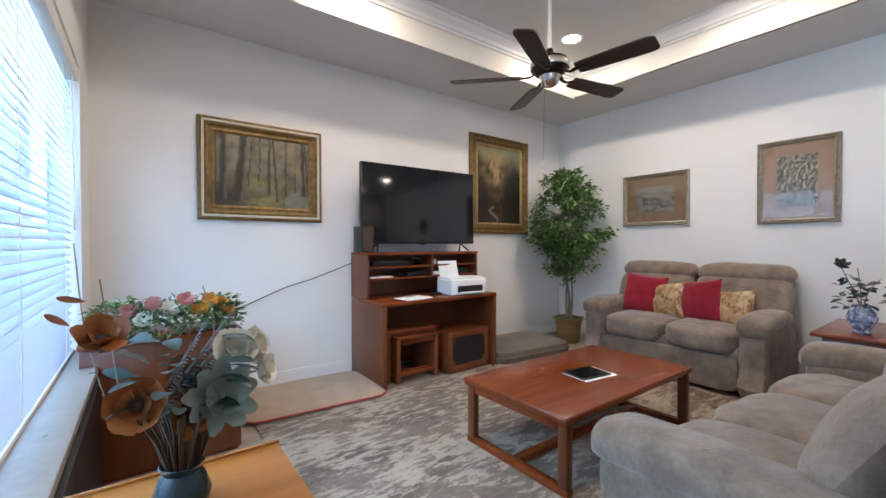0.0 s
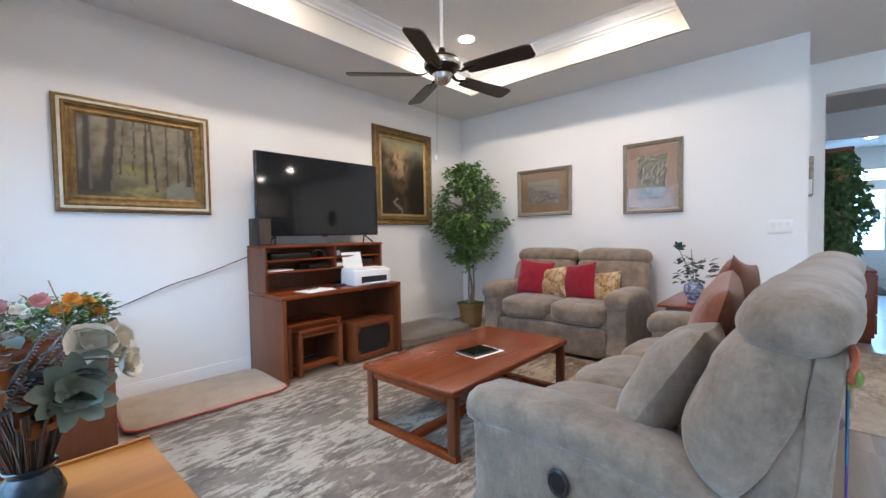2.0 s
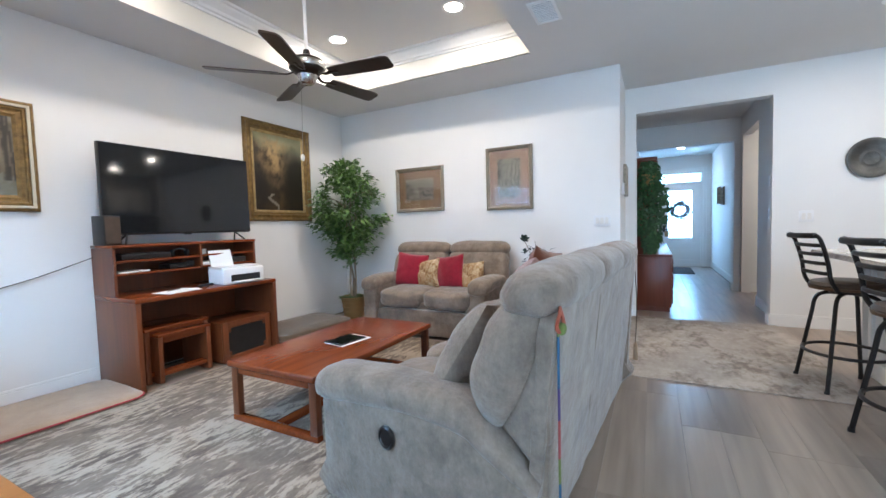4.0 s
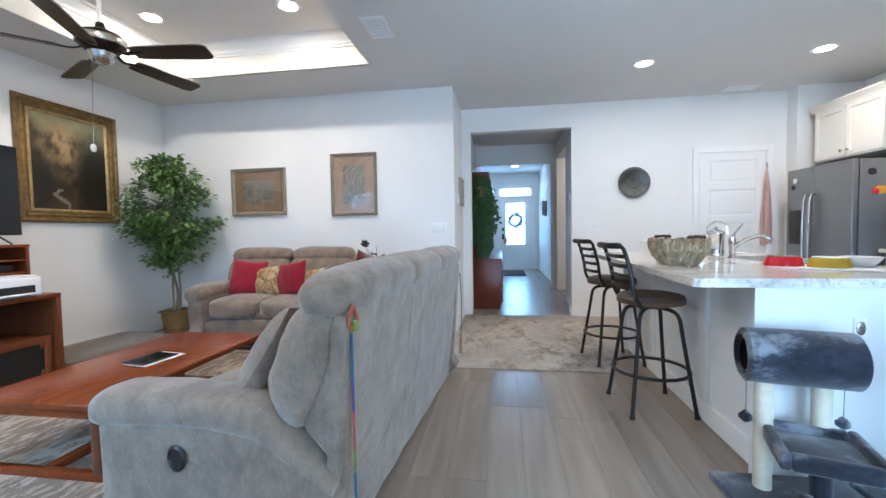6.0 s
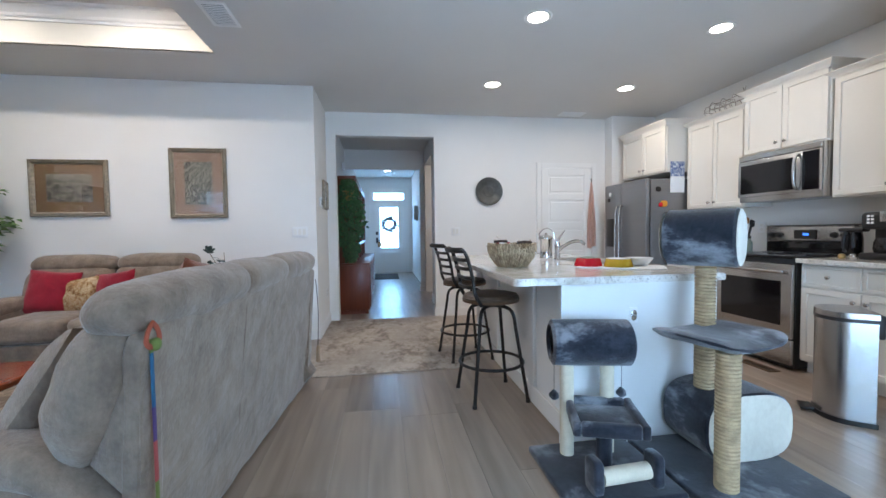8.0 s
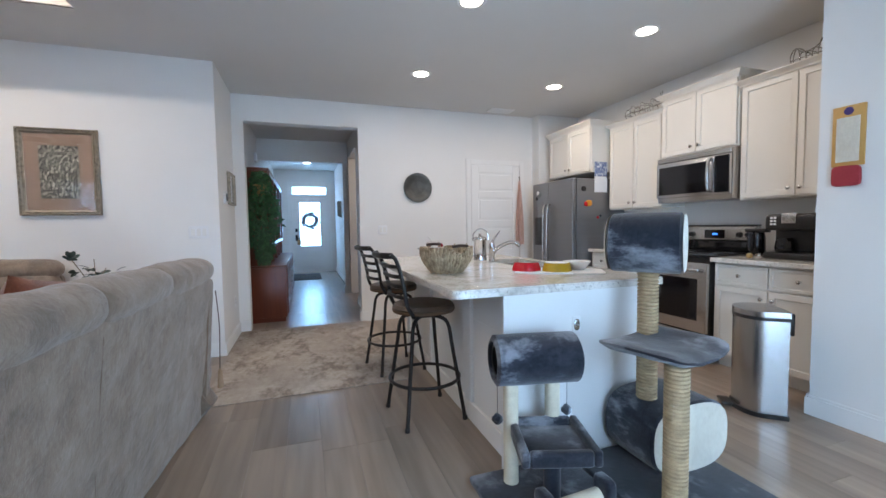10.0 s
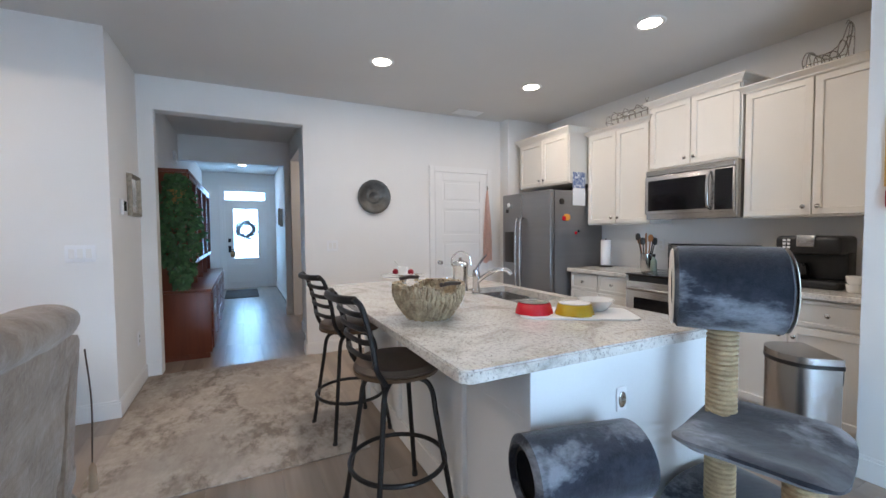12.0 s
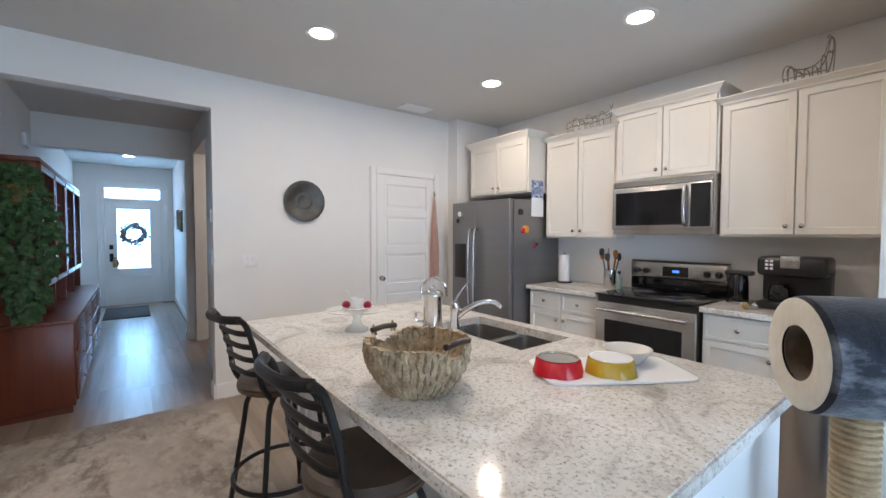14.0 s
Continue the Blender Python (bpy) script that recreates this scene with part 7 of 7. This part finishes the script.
# corner table with blue vase
et = thing("corner_table", "reddish wooden corner table between the sofas", "end table", (4.32, 1.03, 0))
part("tabletop", box(-0.42, 0.42, -0.30, 0.30, 0.555, 0.58, 0.005), CHERRY, et)
part("body", box(-0.36, 0.36, -0.25, 0.25, 0.10, 0.554, 0.004), CHERRY_UP, et)
for sx in (-1, 1):
    for sy in (-1, 1):
        part("leg", box(sx * 0.36 - 0.022, sx * 0.36 + 0.022, sy * 0.24 - 0.022, sy * 0.24 + 0.022, 0, 0.10, 0.004), CHERRY_UP, et)
bv = thing("blue_vase", "blue and white china vase of dark artificial leaves", "vase", (4.14, 1.12, 0.58))
part("vase", turned(bmesh.new(), [(0.042, 0), (0.046, 0.008), (0.036, 0.018), (0.068, 0.07), (0.076, 0.10), (0.064, 0.14), (0.042, 0.165), (0.05, 0.18), (0.046, 0.18), (0.036, 0.165), (0.0, 0.15)], seg=32), BLUE_CHINA, bv, "blue and white glazed vase")
rnd = random.Random(13)
bm = bmesh.new()
for k in range(60):
    a, z = rnd.uniform(0, 6.28), rnd.uniform(0.16, 0.36)
    r = rnd.uniform(0.0, 0.15)
    petal(bm, Vector((r * math.cos(a), r * math.sin(a), z)), Vector((math.cos(a), math.sin(a), rnd.uniform(-0.3, 0.9))), Vector((rnd.gauss(0, 0.5), rnd.gauss(0, 0.5), 1)), rnd.uniform(0.04, 0.07), 0.036, -0.3)
part("foliage", bm, DARK_LEAF, bv)
for a, r, z in ((0.5, 0.06, 0.42), (2.6, 0.16, 0.44), (4.0, 0.12, 0.36)):
    bm = tube(bmesh.new(), glide([(0, 0, 0.14), (r * 0.4 * math.cos(a), r * 0.4 * math.sin(a), 0.28), (r * math.cos(a), r * math.sin(a), z)], 4), 0.003, 5)
    part("stem", bm, BARK, bv)
bm = bmesh.new()
bloom(bm, rnd, (0.16 * math.cos(2.6), 0.16 * math.sin(2.6), 0.44), (-0.6, -0.4, 0.6), 6, 0.05, 0.03, 0.3, 2)
part("dark_bloom", bm, DARK_LEAF, bv)


# ---- hallway ----
cc = thing("china_cabinet", "dark mahogany wall unit with open upper shelves", "china cabinet", (6.15, 0.41, 0))
L = 2.82
part("base_body", box(0, L, -0.475, -0.012, 0.06, 0.70, 0.004), MAHOGANY, cc)
part("plinth", box(0.02, L - 0.02, -0.455, -0.02, 0.0, 0.06), MAHOGANY, cc, smooth=False)
part("base_top", box(-0.008, L + 0.008, -0.485, -0.012, 0.701, 0.73, 0.005), MAHOGANY, cc)
part("end_panel", box(0, 0.024, -0.30, -0.012, 0.731, 1.93, 0.003), MAHOGANY, cc)
part("end_panel", box(L - 0.024, L, -0.30, -0.012, 0.731, 1.93, 0.003), MAHOGANY, cc)
part("back_panel", box(0.024, L - 0.024, -0.03, -0.014, 0.731, 1.93), MAHOGANY, cc, smooth=False)
part("cornice", box(-0.012, L + 0.012, -0.315, -0.012, 1.931, 1.965, 0.006), MAHOGANY, cc)
for k in range(1, 4):
    part("upright", box(L * k / 4 - 0.012, L * k / 4 + 0.012, -0.30, -0.031, 0.731, 1.93, 0.002, 1), MAHOGANY, cc)
for k in range(4):
    x0, x1 = L * k / 4 + 0.026, L * (k + 1) / 4 - 0.026
    for z in (1.10, 1.42, 1.68):
        part("shelf", box(x0, x1, -0.28, -0.031, z, z + 0.014), CLEAR if k else MAHOGANY, cc, smooth=False)
    d = bmesh.new()
    for a, b, c, e in ((x0, x0 + 0.035, 0.98, 1.92), (x1 - 0.035, x1, 0.98, 1.92), (x0 + 0.035, x1 - 0.035, 0.98, 1.02), (x0 + 0.035, x1 - 0.035, 1.88, 1.92)):
        add_box(d, a, b, -0.318, -0.301, c, e, 0.002, 1)
    part("face_frame", d, MAHOGANY, cc, smooth=False)
    for j in range(3):
        z0 = 0.10 + j * 0.20
        dw = part("drawer", box(x0 - 0.015, x1 + 0.015, -0.493, -0.476, z0, z0 + 0.185, 0.004), MAHOGANY, cc)
        part("pull", tube(bmesh.new(), glide([((x0 + x1) / 2 - 0.04, -0.493, z0 + 0.10), ((x0 + x1) / 2, -0.517, z0 + 0.085), ((x0 + x1) / 2 + 0.04, -0.493, z0 + 0.10)], 4), 0.005, 6), CHROME, dw)
rnd = random.Random(40)
for k in range(9):
    x, z = 6.4 + rnd.uniform(0, 2.2), rnd.choice((1.116, 1.436, 0.731))
    if min(abs(x - 6.15 - L * q / 4) for q in range(5)) < 0.09:
        continue
    r = rnd.uniform(0.04, 0.065)
    solid("china_dish", turned(bmesh.new(), [(r * 0.5, 0), (r * 0.9, r * 0.8), (r, r * 1.3), (r * 0.94, r * 1.3), (r * 0.4, 0.012), (0.0, 0.01)], seg=20), CHINA, "white china dish displayed in the wall unit", "dish", (x, 0.26, z + 0.001), group="china dishes")
iv = thing("trailing_ivy", "thick trailing artificial ivy in a basket on the wall unit end", "trailing plant", (6.05, 0.19, 0))
part("basket", turned(bmesh.new(), [(0.05, 1.60), (0.07, 1.62), (0.085, 1.74), (0.08, 1.74), (0.0, 1.70)], 0.0, 0.0, 22), WICKER, iv)
part("bracket", tube(bmesh.new(), [(0.10, 0, 1.60), (0.0, 0, 1.598)], 0.008, 6), BLACK_METAL, iv)
bm = bmesh.new()
rnd = random.Random(17)
for k in range(1500):
    z = 1.90 - 1.12 * rnd.random() ** 1.15
    u = (1.90 - z) / 1.12
    w = 0.22 * math.sin(min(1.0, 0.18 + u * 1.4) * math.pi / 2) * (1 - max(0, u - 0.55) * 1.7) + 0.01
    a = rnd.uniform(0, 6.28)
    rr = w * math.sqrt(rnd.random())
    x = max(-0.16, min(0.085, 0.6 * rr * math.cos(a) - 0.01))
    leaf(bm, Vector((x, rr * math.sin(a) - 0.02 * u, z)), Vector((-0.6 + rnd.gauss(0, 0.4), rnd.gauss(0, 0.7), -0.7 + rnd.gauss(0, 0.3))), Vector((-1, 0, 0.4)), rnd.uniform(0.04, 0.065), 0.036, 0.15, 0.2)
part("foliage", bm, IVY, iv, "small dark green ivy leaves")

dm = solid("door_mat", box(-0.65, 0.65, -0.32, 0.32, 0, 0.012, 0.004), DARK_MAT, "dark woven door mat inside the front door", "door mat", (11.05, -0.34, 0.001))
dw = thing("door_wreath", "grey-green leaf wreath hanging on the front door glass", "wreath", (12.085, -0.46, 1.40))
part("hoop", tube(bmesh.new(), [(0, 0.15 * math.cos(a * 0.2618), 0.15 * math.sin(a * 0.2618)) for a in range(24)], 0.012, 6, True), BARK, dw)
bm = bmesh.new()
rnd = random.Random(3)
for k in range(260):
    a = rnd.uniform(0, 6.28)
    r = 0.155 + rnd.gauss(0, 0.032)
    leaf(bm, Vector((-0.01 + rnd.gauss(0, 0.008), r * math.cos(a), r * math.sin(a))), Vector((-0.3, math.cos(a + rnd.gauss(0.9, 0.5)), math.sin(a + rnd.gauss(0.9, 0.5)))), Vector((-1, 0, 0)), 0.075, 0.03)
part("foliage", bm, GREY_LEAF, dw)
part("hanger", box(-0.004, 0.0, -0.01, 0.01, 0.15, 0.50), TRIM, dw, smooth=False)
hang_bag = thing("key_bag", "small patterned bag hanging from the front door lever", "bag", (12.06, -0.17, 0.78))
part("bag", soft(0.035, 0.11, 0.15, 3, 6, 0.006, 3, m=pose(0, 0, 0.04)), DAMASK, hang_bag)
part("loop", tube(bmesh.new(), glide([(0, -0.03, 0.11), (-0.005, 0.0, 0.155), (0, 0.03, 0.11)], 4), 0.003, 5), LEATHER, hang_bag)
for x, z in ((10.2, 1.62), (10.75, 1.66)):
    picture("small framed picture on the hallway wall", (x, -1.118, z), 180, 0.28, 0.36, 0.03, sketch, SILVERED, None, CHINA, 0.04)
picture("dark framed picture above the hallway wall unit", (9.25, 0.418, 1.55), 0, 0.30, 0.40, 0.03, sketch, BLADE)


# ---- small wall fittings ----
def plate(name, label, cat, at, rz, w=0.075, h=0.115, toggles=1, outlet=False):
    ob = thing(name, label, cat, at, rz)
    part("plate", box(-w / 2, w / 2, -0.006, -0.0005, -h / 2, h / 2, 0.002), WHITE_PLASTIC, ob)
    for k in range(toggles):
        x = (k - (toggles - 1) / 2) * 0.046
        if outlet:
            for z in (-0.022, 0.022):
                part("socket", box(x - 0.016, x + 0.016, -0.0075, -0.0062, z - 0.013, z + 0.013, 0.0006, 1), CHINA, ob)
        else:
            part("rocker", box(x - 0.015, x + 0.015, -0.0085, -0.0062, -0.032, 0.032, 0.001, 1), CHINA, ob)
    return ob


plate("light_switch", "white double light switch plate on the wall", "light switch", (XW - 0.001, -1.257, 1.164), -90, 0.12, 0.115, 2)
plate("light_switch", "white triple light switch plate on the wall", "light switch", (XL - 0.001, 0.615, 1.178), -90, 0.165, 0.115, 3)
plate("wall_outlet", "white duplex outlet low on the wall", "outlet", (5.52, YC - 0.001, 0.414), 0, outlet=True)
plate("light_switch", "white light switch on the hallway opening", "light switch", (5.86, -0.974, 1.20), 180)
plate("wall_outlet", "white outlet above the range counter", "outlet", (3.93, YK + 0.001, 1.16), 180, outlet=True)
th = thing("thermostat", "white wall thermostat with a dark display", "thermostat", (5.14, YC - 0.001, 1.515))
part("case", box(-0.055, 0.055, -0.024, 0, -0.06, 0.06, 0.006), WHITE_PLASTIC, th)
part("display", box(-0.038, 0.038, -0.0255, -0.0242, -0.03, 0.045), BLACK_GLASS, th, smooth=False)
small_box("alarm_panel", "small white alarm keypad on the hallway opening", "keypad", (5.86, -0.968, 1.50), (0.07, 0.012, 0.11), WHITE_PLASTIC)
small_box("door_chime", "white door chime box high on the hallway wall", "door chime", (7.8, 0.402, 2.28), (0.20, 0.034, 0.13), WHITE_PLASTIC)
wp = solid("wall_plate", turned(bmesh.new(), [(0.0, 0.008), (0.055, 0.008), (0.062, 0.012), (0.075, 0.008), (0.10, 0.012), (0.115, 0.020), (0.135, 0.022), (0.15, 0.030), (0.182, 0.036), (0.192, 0.034), (0.192, 0.028), (0.14, 0.006), (0.06, 0.0), (0.0, 0.0)], seg=48), PEWTER, "round dark pewter plate hung on the wall", "decorative plate")
wp.matrix_world = pose(XW - 0.001, -1.73, 1.708, 0, -90, 0)


def register(name, label, at, w, d, slats, rz, up=-1):
    ob = thing(name, label, "air vent", at, rz)
    part("backing", box(-w / 2 + 0.012, w / 2 - 0.012, -d / 2 + 0.012, d / 2 - 0.012, up * 0.002, up * 0.0012), BLACK if up < 0 else LEATHER, ob, smooth=False)
    bm = bmesh.new()
    for a, b, c, e in ((-w / 2, w / 2, -d / 2, -d / 2 + 0.02), (-w / 2, w / 2, d / 2 - 0.02, d / 2), (-w / 2, -w / 2 + 0.02, -d / 2 + 0.02, d / 2 - 0.02), (w / 2 - 0.02, w / 2, -d / 2 + 0.02, d / 2 - 0.02)):
        add_box(bm, a, b, c, e, 0, up * 0.008)
    part("frame", bm, TRIM if up < 0 else TAN_VINYL, ob, smooth=False)
    for k in range(slats):
        s = box(-0.0045, 0.0045, -d / 2 + 0.02, d / 2 - 0.02, -0.0008, 0.0008)
        s.transform(pose(-w / 2 + 0.02 + (w - 0.04) * (k + 0.5) / slats, 0, up * 0.006, 0, 35, 0))
        part("slat", s, TRIM if up < 0 else TAN_VINYL, ob, smooth=False)


register("ceiling_vent", "white slatted air vent in the ceiling", (3.47, 0.86, H), 0.34, 0.19, 13, 0)
register("ceiling_vent", "white slatted air vent in the ceiling", (5.57, -2.85, H), 0.19, 0.34, 9, 0)
register("floor_register", "tan floor register set in the planks", (3.22, -3.35, 0.0005), 0.30, 0.10, 12, 0, 1)

sa = thing("smoke_alarm", "small round white smoke alarm on the hallway ceiling", "smoke alarm", (7.05, -0.33, H - 0.001))
part("base", turned(bmesh.new(), [(0.055, 0.0), (0.055, -0.012), (0.048, -0.018), (0.0, -0.018)], seg=28), WHITE_PLASTIC, sa)
part("cover", turned(bmesh.new(), [(0.040, -0.0185), (0.036, -0.030), (0.0, -0.033)], seg=28), WHITE_PLASTIC, sa)

# towel on the pantry door
tw = thing("hanging_towel", "pink cloth hanging from a hook on the pantry door", "towel", (5.735, -3.225, 0))
bm = bmesh.new()
rows = []
for j in range(15):
    v = j / 14
    wd = 0.018 + 0.12 * min(1, v * 1.6) ** 0.8
    rows.append([bm.verts.new((0.012 * math.sin(i * 1.4 + v * 2) * min(1, v * 2) - 0.006, wd * (i / 8 - 0.5) - 0.01 * v, 1.84 - 0.93 * v + 0.02 * math.sin(i * 0.8) * v)) for i in range(9)])
for a, b in zip(rows, rows[1:]):
    for i in range(8):
        bm.faces.new((a[i], a[i + 1], b[i + 1], b[i]))
bmesh.ops.solidify(bm, geom=bm.faces[:], thickness=0.006)
part("cloth", bm, PINK_CLOTH, tw)
part("hook", tube(bmesh.new(), glide([(0.02, 0, 1.88), (-0.01, 0, 1.88), (-0.02, 0, 1.85), (-0.005, 0, 1.835)], 4), 0.004, 6), NICKEL, tw)

# note board on the kitchen wall end
nb = thing("note_board", "orange-framed notepad board with a red pocket on the wall", "note board", (2.045, YP + 0.001, 1.40), 180)
part("board", box(-0.075, 0.075, -0.012, 0, 0.11, 0.45, 0.004), ORANGE_BOARD, nb, "mustard-orange board")
part("notepad", box(-0.052, 0.052, -0.018, -0.0125, 0.135, 0.385), CREAM_PLUSH, nb, "pale yellow notepad", smooth=False)
part("badge", turned(bmesh.new(), [(0.022, 0), (0.022, 0.003), (0.0, 0.004)], seg=20), PURPLE_TAPE, nb).matrix_basis = pose(0.0, -0.0122, 0.418, 90, 0, 0)
part("pocket", soft(0.13, 0.03, 0.115, 6, 6, 0.002, 2, m=pose(0, -0.016, 0.055)), RED_PIPING, nb, "red fabric pocket")


# ---- cat trees ----
def roped(bm, x, y, z0, z1, r, pitch=0.0165):
    """A post wound with rope: a stack of thin round turns."""
    prof = [(r - 0.004, z0)]
    n = int((z1 - z0) / pitch)
    for k in range(n):
        z = z0 + (z1 - z0) * k / n
        h = (z1 - z0) / n
        prof += [(r - 0.009, z + h * 0.02), (r - 0.001, z + h * 0.28), (r, z + h * 0.5), (r - 0.001, z + h * 0.72), (r - 0.009, z + h * 0.98)]
    return turned(bm, prof, x, y, 20)


def barrel(bm, length, r, wall_, squash=1.0, e=2.0, seg=40):
    """A hollow plush roll along x."""
    rings = []
    for x, rr in ((-length / 2, r - wall_), (-length / 2, r - 0.02), (-length / 2 + 0.012, r), (-length / 6, r * 1.01), (length / 6, r * 1.01), (length / 2 - 0.012, r), (length / 2, r - 0.02), (length / 2, r - wall_), (0.0, r - wall_)):
        ring = []
        for i in range(seg):
            a = 2 * math.pi * i / seg
            c, s = math.cos(a), math.sin(a)
            k = (abs(c) ** e + abs(s) ** e) ** (-1 / e)
            w = 1 + 0.012 * noise.noise(Vector((x * 8, c * 3, s * 3)))
            ring.append(bm.verts.new((x, rr * c * k * w, rr * s * k * squash * w)))
        rings.append(ring)
    for a, b in zip(rings, rings[1:] + rings[:1]):
        for i in range(seg):
            bm.faces.new((a[i], a[(i + 1) % seg], b[(i + 1) % seg], b[i]))
    return bm


def cap_ring(bm, x, r0, r1, n, squash=1.0, e=2.0, seg=40):
    rows = []
    for rr, xx in ((r0, x), (r1 - 0.012, x + n * 0.006), (r1, x)):
        row = []
        for i in range(seg):
            a = 2 * math.pi * i / seg
            c, s = math.cos(a), math.sin(a)
            k = (abs(c) ** e + abs(s) ** e) ** (-1 / e)
            row.append(bm.verts.new((xx, rr * c * k, rr * s * k * squash)))
        rows.append(row)
    for a, b in zip(rows, rows[1:]):
        for i in range(seg):
            bm.faces.new((a[i], a[(i + 1) % seg], b[(i + 1) % seg], b[i]))
    if r0 < 0.02:
        bm.faces.new(rows[0])
    return bm


t1 = thing("tall_cat_tree", "tall grey plush cat tree with sisal posts and tube", "cat tree", (0, 0, 0))
part("base_board", box(1.66, 2.265, -2.17, -1.545, 0.0, 0.04, 0.012, 3), CARPET_GREY, t1)
part("post", roped(bmesh.new(), 1.797, -1.704, 0.041, 0.635, 0.048), SISAL, t1, "sisal-wound post")
part("post", roped(bmesh.new(), 2.09, -1.85, 0.36, 0.985, 0.048), SISAL, t1, "sisal-wound post")
bm = bmesh.new()
NX, NY = 10, 16
top_, bot_ = [], []
for j in range(NY + 1):
    v = -1 + 2 * j / NY
    for lst, dz in ((top_, 0.022), (bot_, -0.022)):
        row = []
        for i in range(NX + 1):
            u = -1 + 2 * i / NX
            k = (abs(u) ** 5 + abs(v) ** 5) ** (-1 / 5) if (abs(u) + abs(v)) else 1
            m_ = max(abs(u), abs(v))
            f = 1.0 if m_ == 0 else m_ * k
            uu, vv = (u * f, v * f) if m_ else (0, 0)
            thin = 1 - 0.75 * max(0, max(abs(u), abs(v)) - 0.85) / 0.15
            row.append(bm.verts.new((uu * 0.20, vv * 0.228, dz * thin + 0.035 * abs(vv) ** 2.5 + 0.006 * noise.noise(Vector((uu * 3, vv * 4, dz * 9))))))
        lst.append(row)
for lst in (top_, bot_):
    for a, b in zip(lst, lst[1:]):
        for i in range(NX):
            bm.faces.new((a[i], a[i + 1], b[i + 1], b[i]))
rim_t = top_[0] + [r[-1] for r in top_[1:]] + top_[-1][-2::-1] + [r[0] for r in top_[-2:0:-1]]
rim_b = bot_[0] + [r[-1] for r in bot_[1:]] + bot_[-1][-2::-1] + [r[0] for r in bot_[-2:0:-1]]
for i in range(len(rim_t)):
    j = (i + 1) % len(rim_t)
    bm.faces.new((rim_t[i], rim_t[j], rim_b[j], rim_b[i]))
bm.transform(pose(1.93, -1.77, 0.655, 0, 0, 14))
part("perch", bm, CARPET_GREY, t1, "grey plush perch board")
tb_ = pose(2.055, -1.80, 1.113, 0, 0, 37)
bm = barrel(bmesh.new(), 0.305, 0.137, 0.035)
bm.transform(tb_)
part("tube", bm, CARPET_GREY, t1, "grey plush tube")
for n in (1, -1):
    bm = cap_ring(bmesh.new(), n * 0.154, 0.066 if n > 0 else 0.01, 0.132, n)
    bm.transform(tb_)
    part("tube_rim", bm, CREAM_PLUSH, t1, "cream plush rim")
    if n > 0:
        bm = barrel(bmesh.new(), 0.298, 0.084, 0.018)
        bm.transform(tb_)
        part("tube_lining", bm, BED_CLOTH, t1, "brown plush lining")
db_ = pose(2.105, -1.98, 0.205, 0, 0, 0)
bm = barrel(bmesh.new(), 0.31, 0.235, 0.05, 0.70, 3.0)
bm.transform(db_)
part("den", bm, CARPET_GREY, t1, "dark grey plush den")
bm = cap_ring(bmesh.new(), -0.1565, 0.005, 0.226, -1, 0.70, 3.0)
bm.transform(db_)
part("den_end", bm, CREAM_PLUSH, t1, "cream plush den end")

t2 = thing("small_cat_tree", "small grey plush cat tree with a tube, tray and roller", "cat tree", (0, 0, 0))
part("base_board", box(1.80, 2.29, -1.535, -1.0, 0.0, 0.035, 0.012, 3), CARPET_GREY, t2)
for x, y in ((2.186, -1.165), (2.175, -1.375)):
    part("post", turned(bmesh.new(), [(0.034, 0.036), (0.034, 0.50), (0.0, 0.502)], x, y, 20), POLE_WRAP, t2, "cream wrapped post")
part("post", turned(bmesh.new(), [(0.036, 0.036), (0.036, 0.26), (0.0, 0.262)], 2.02, -1.27, 20), CARPET_GREY, t2)
tm = pose(2.165, -1.275, 0.60, 0, 0, 78)
bm = barrel(bmesh.new(), 0.39, 0.112, 0.026)
bm.transform(tm)
part("tube", bm, CARPET_GREY, t2, "grey plush tube")
bm = barrel(bmesh.new(), 0.36, 0.085, 0.010)
bm.transform(tm)
part("tube_lining", bm, BLACK, t2, "dark tube lining")
tr_ = pose(2.03, -1.275, 0.285, 0, 0, -18)
bm = bmesh.new()
add_box(bm, -0.15, 0.15, -0.15, 0.15, -0.025, 0.0, 0.01)
for a, b, c, d in ((-0.16, 0.16, -0.16, -0.125), (-0.16, 0.16, 0.125, 0.16), (-0.16, -0.125, -0.125, 0.125), (0.125, 0.16, -0.125, 0.125)):
    add_box(bm, a, b, c, d, -0.03, 0.035, 0.012, 3)
bm.transform(tr_)
part("tray", bm, CARPET_GREY, t2, "grey plush tray with raised rim")
for x, y in ((2.19, -1.10), (2.16, -1.445)):
    pp = part("pompom", soft(0.045, 0.045, 0.045, 2, 8, 0.006, 4, m=pose(x, y, 0.335), freq=60), CARPET_GREY, t2, "hanging plush ball")
    part("string", tube(bmesh.new(), [(x, y, 0.355), (x, y, 0.50)], 0.0015, 4), BLACK, pp)
part("roller", turned(bmesh.new(), [(0.036, -0.115), (0.036, 0.115)], seg=22), POLE_WRAP, t2, "cream scratching roller").matrix_basis = pose(1.88, -1.285, 0.10, 90, 0, 4)
for y in (-1.145, -1.425):
    part("roller_block", soft(0.10, 0.05, 0.15, 5, 6, 0.003, 5, m=pose(1.88, y, 0.11)), CARPET_GREY, t2)
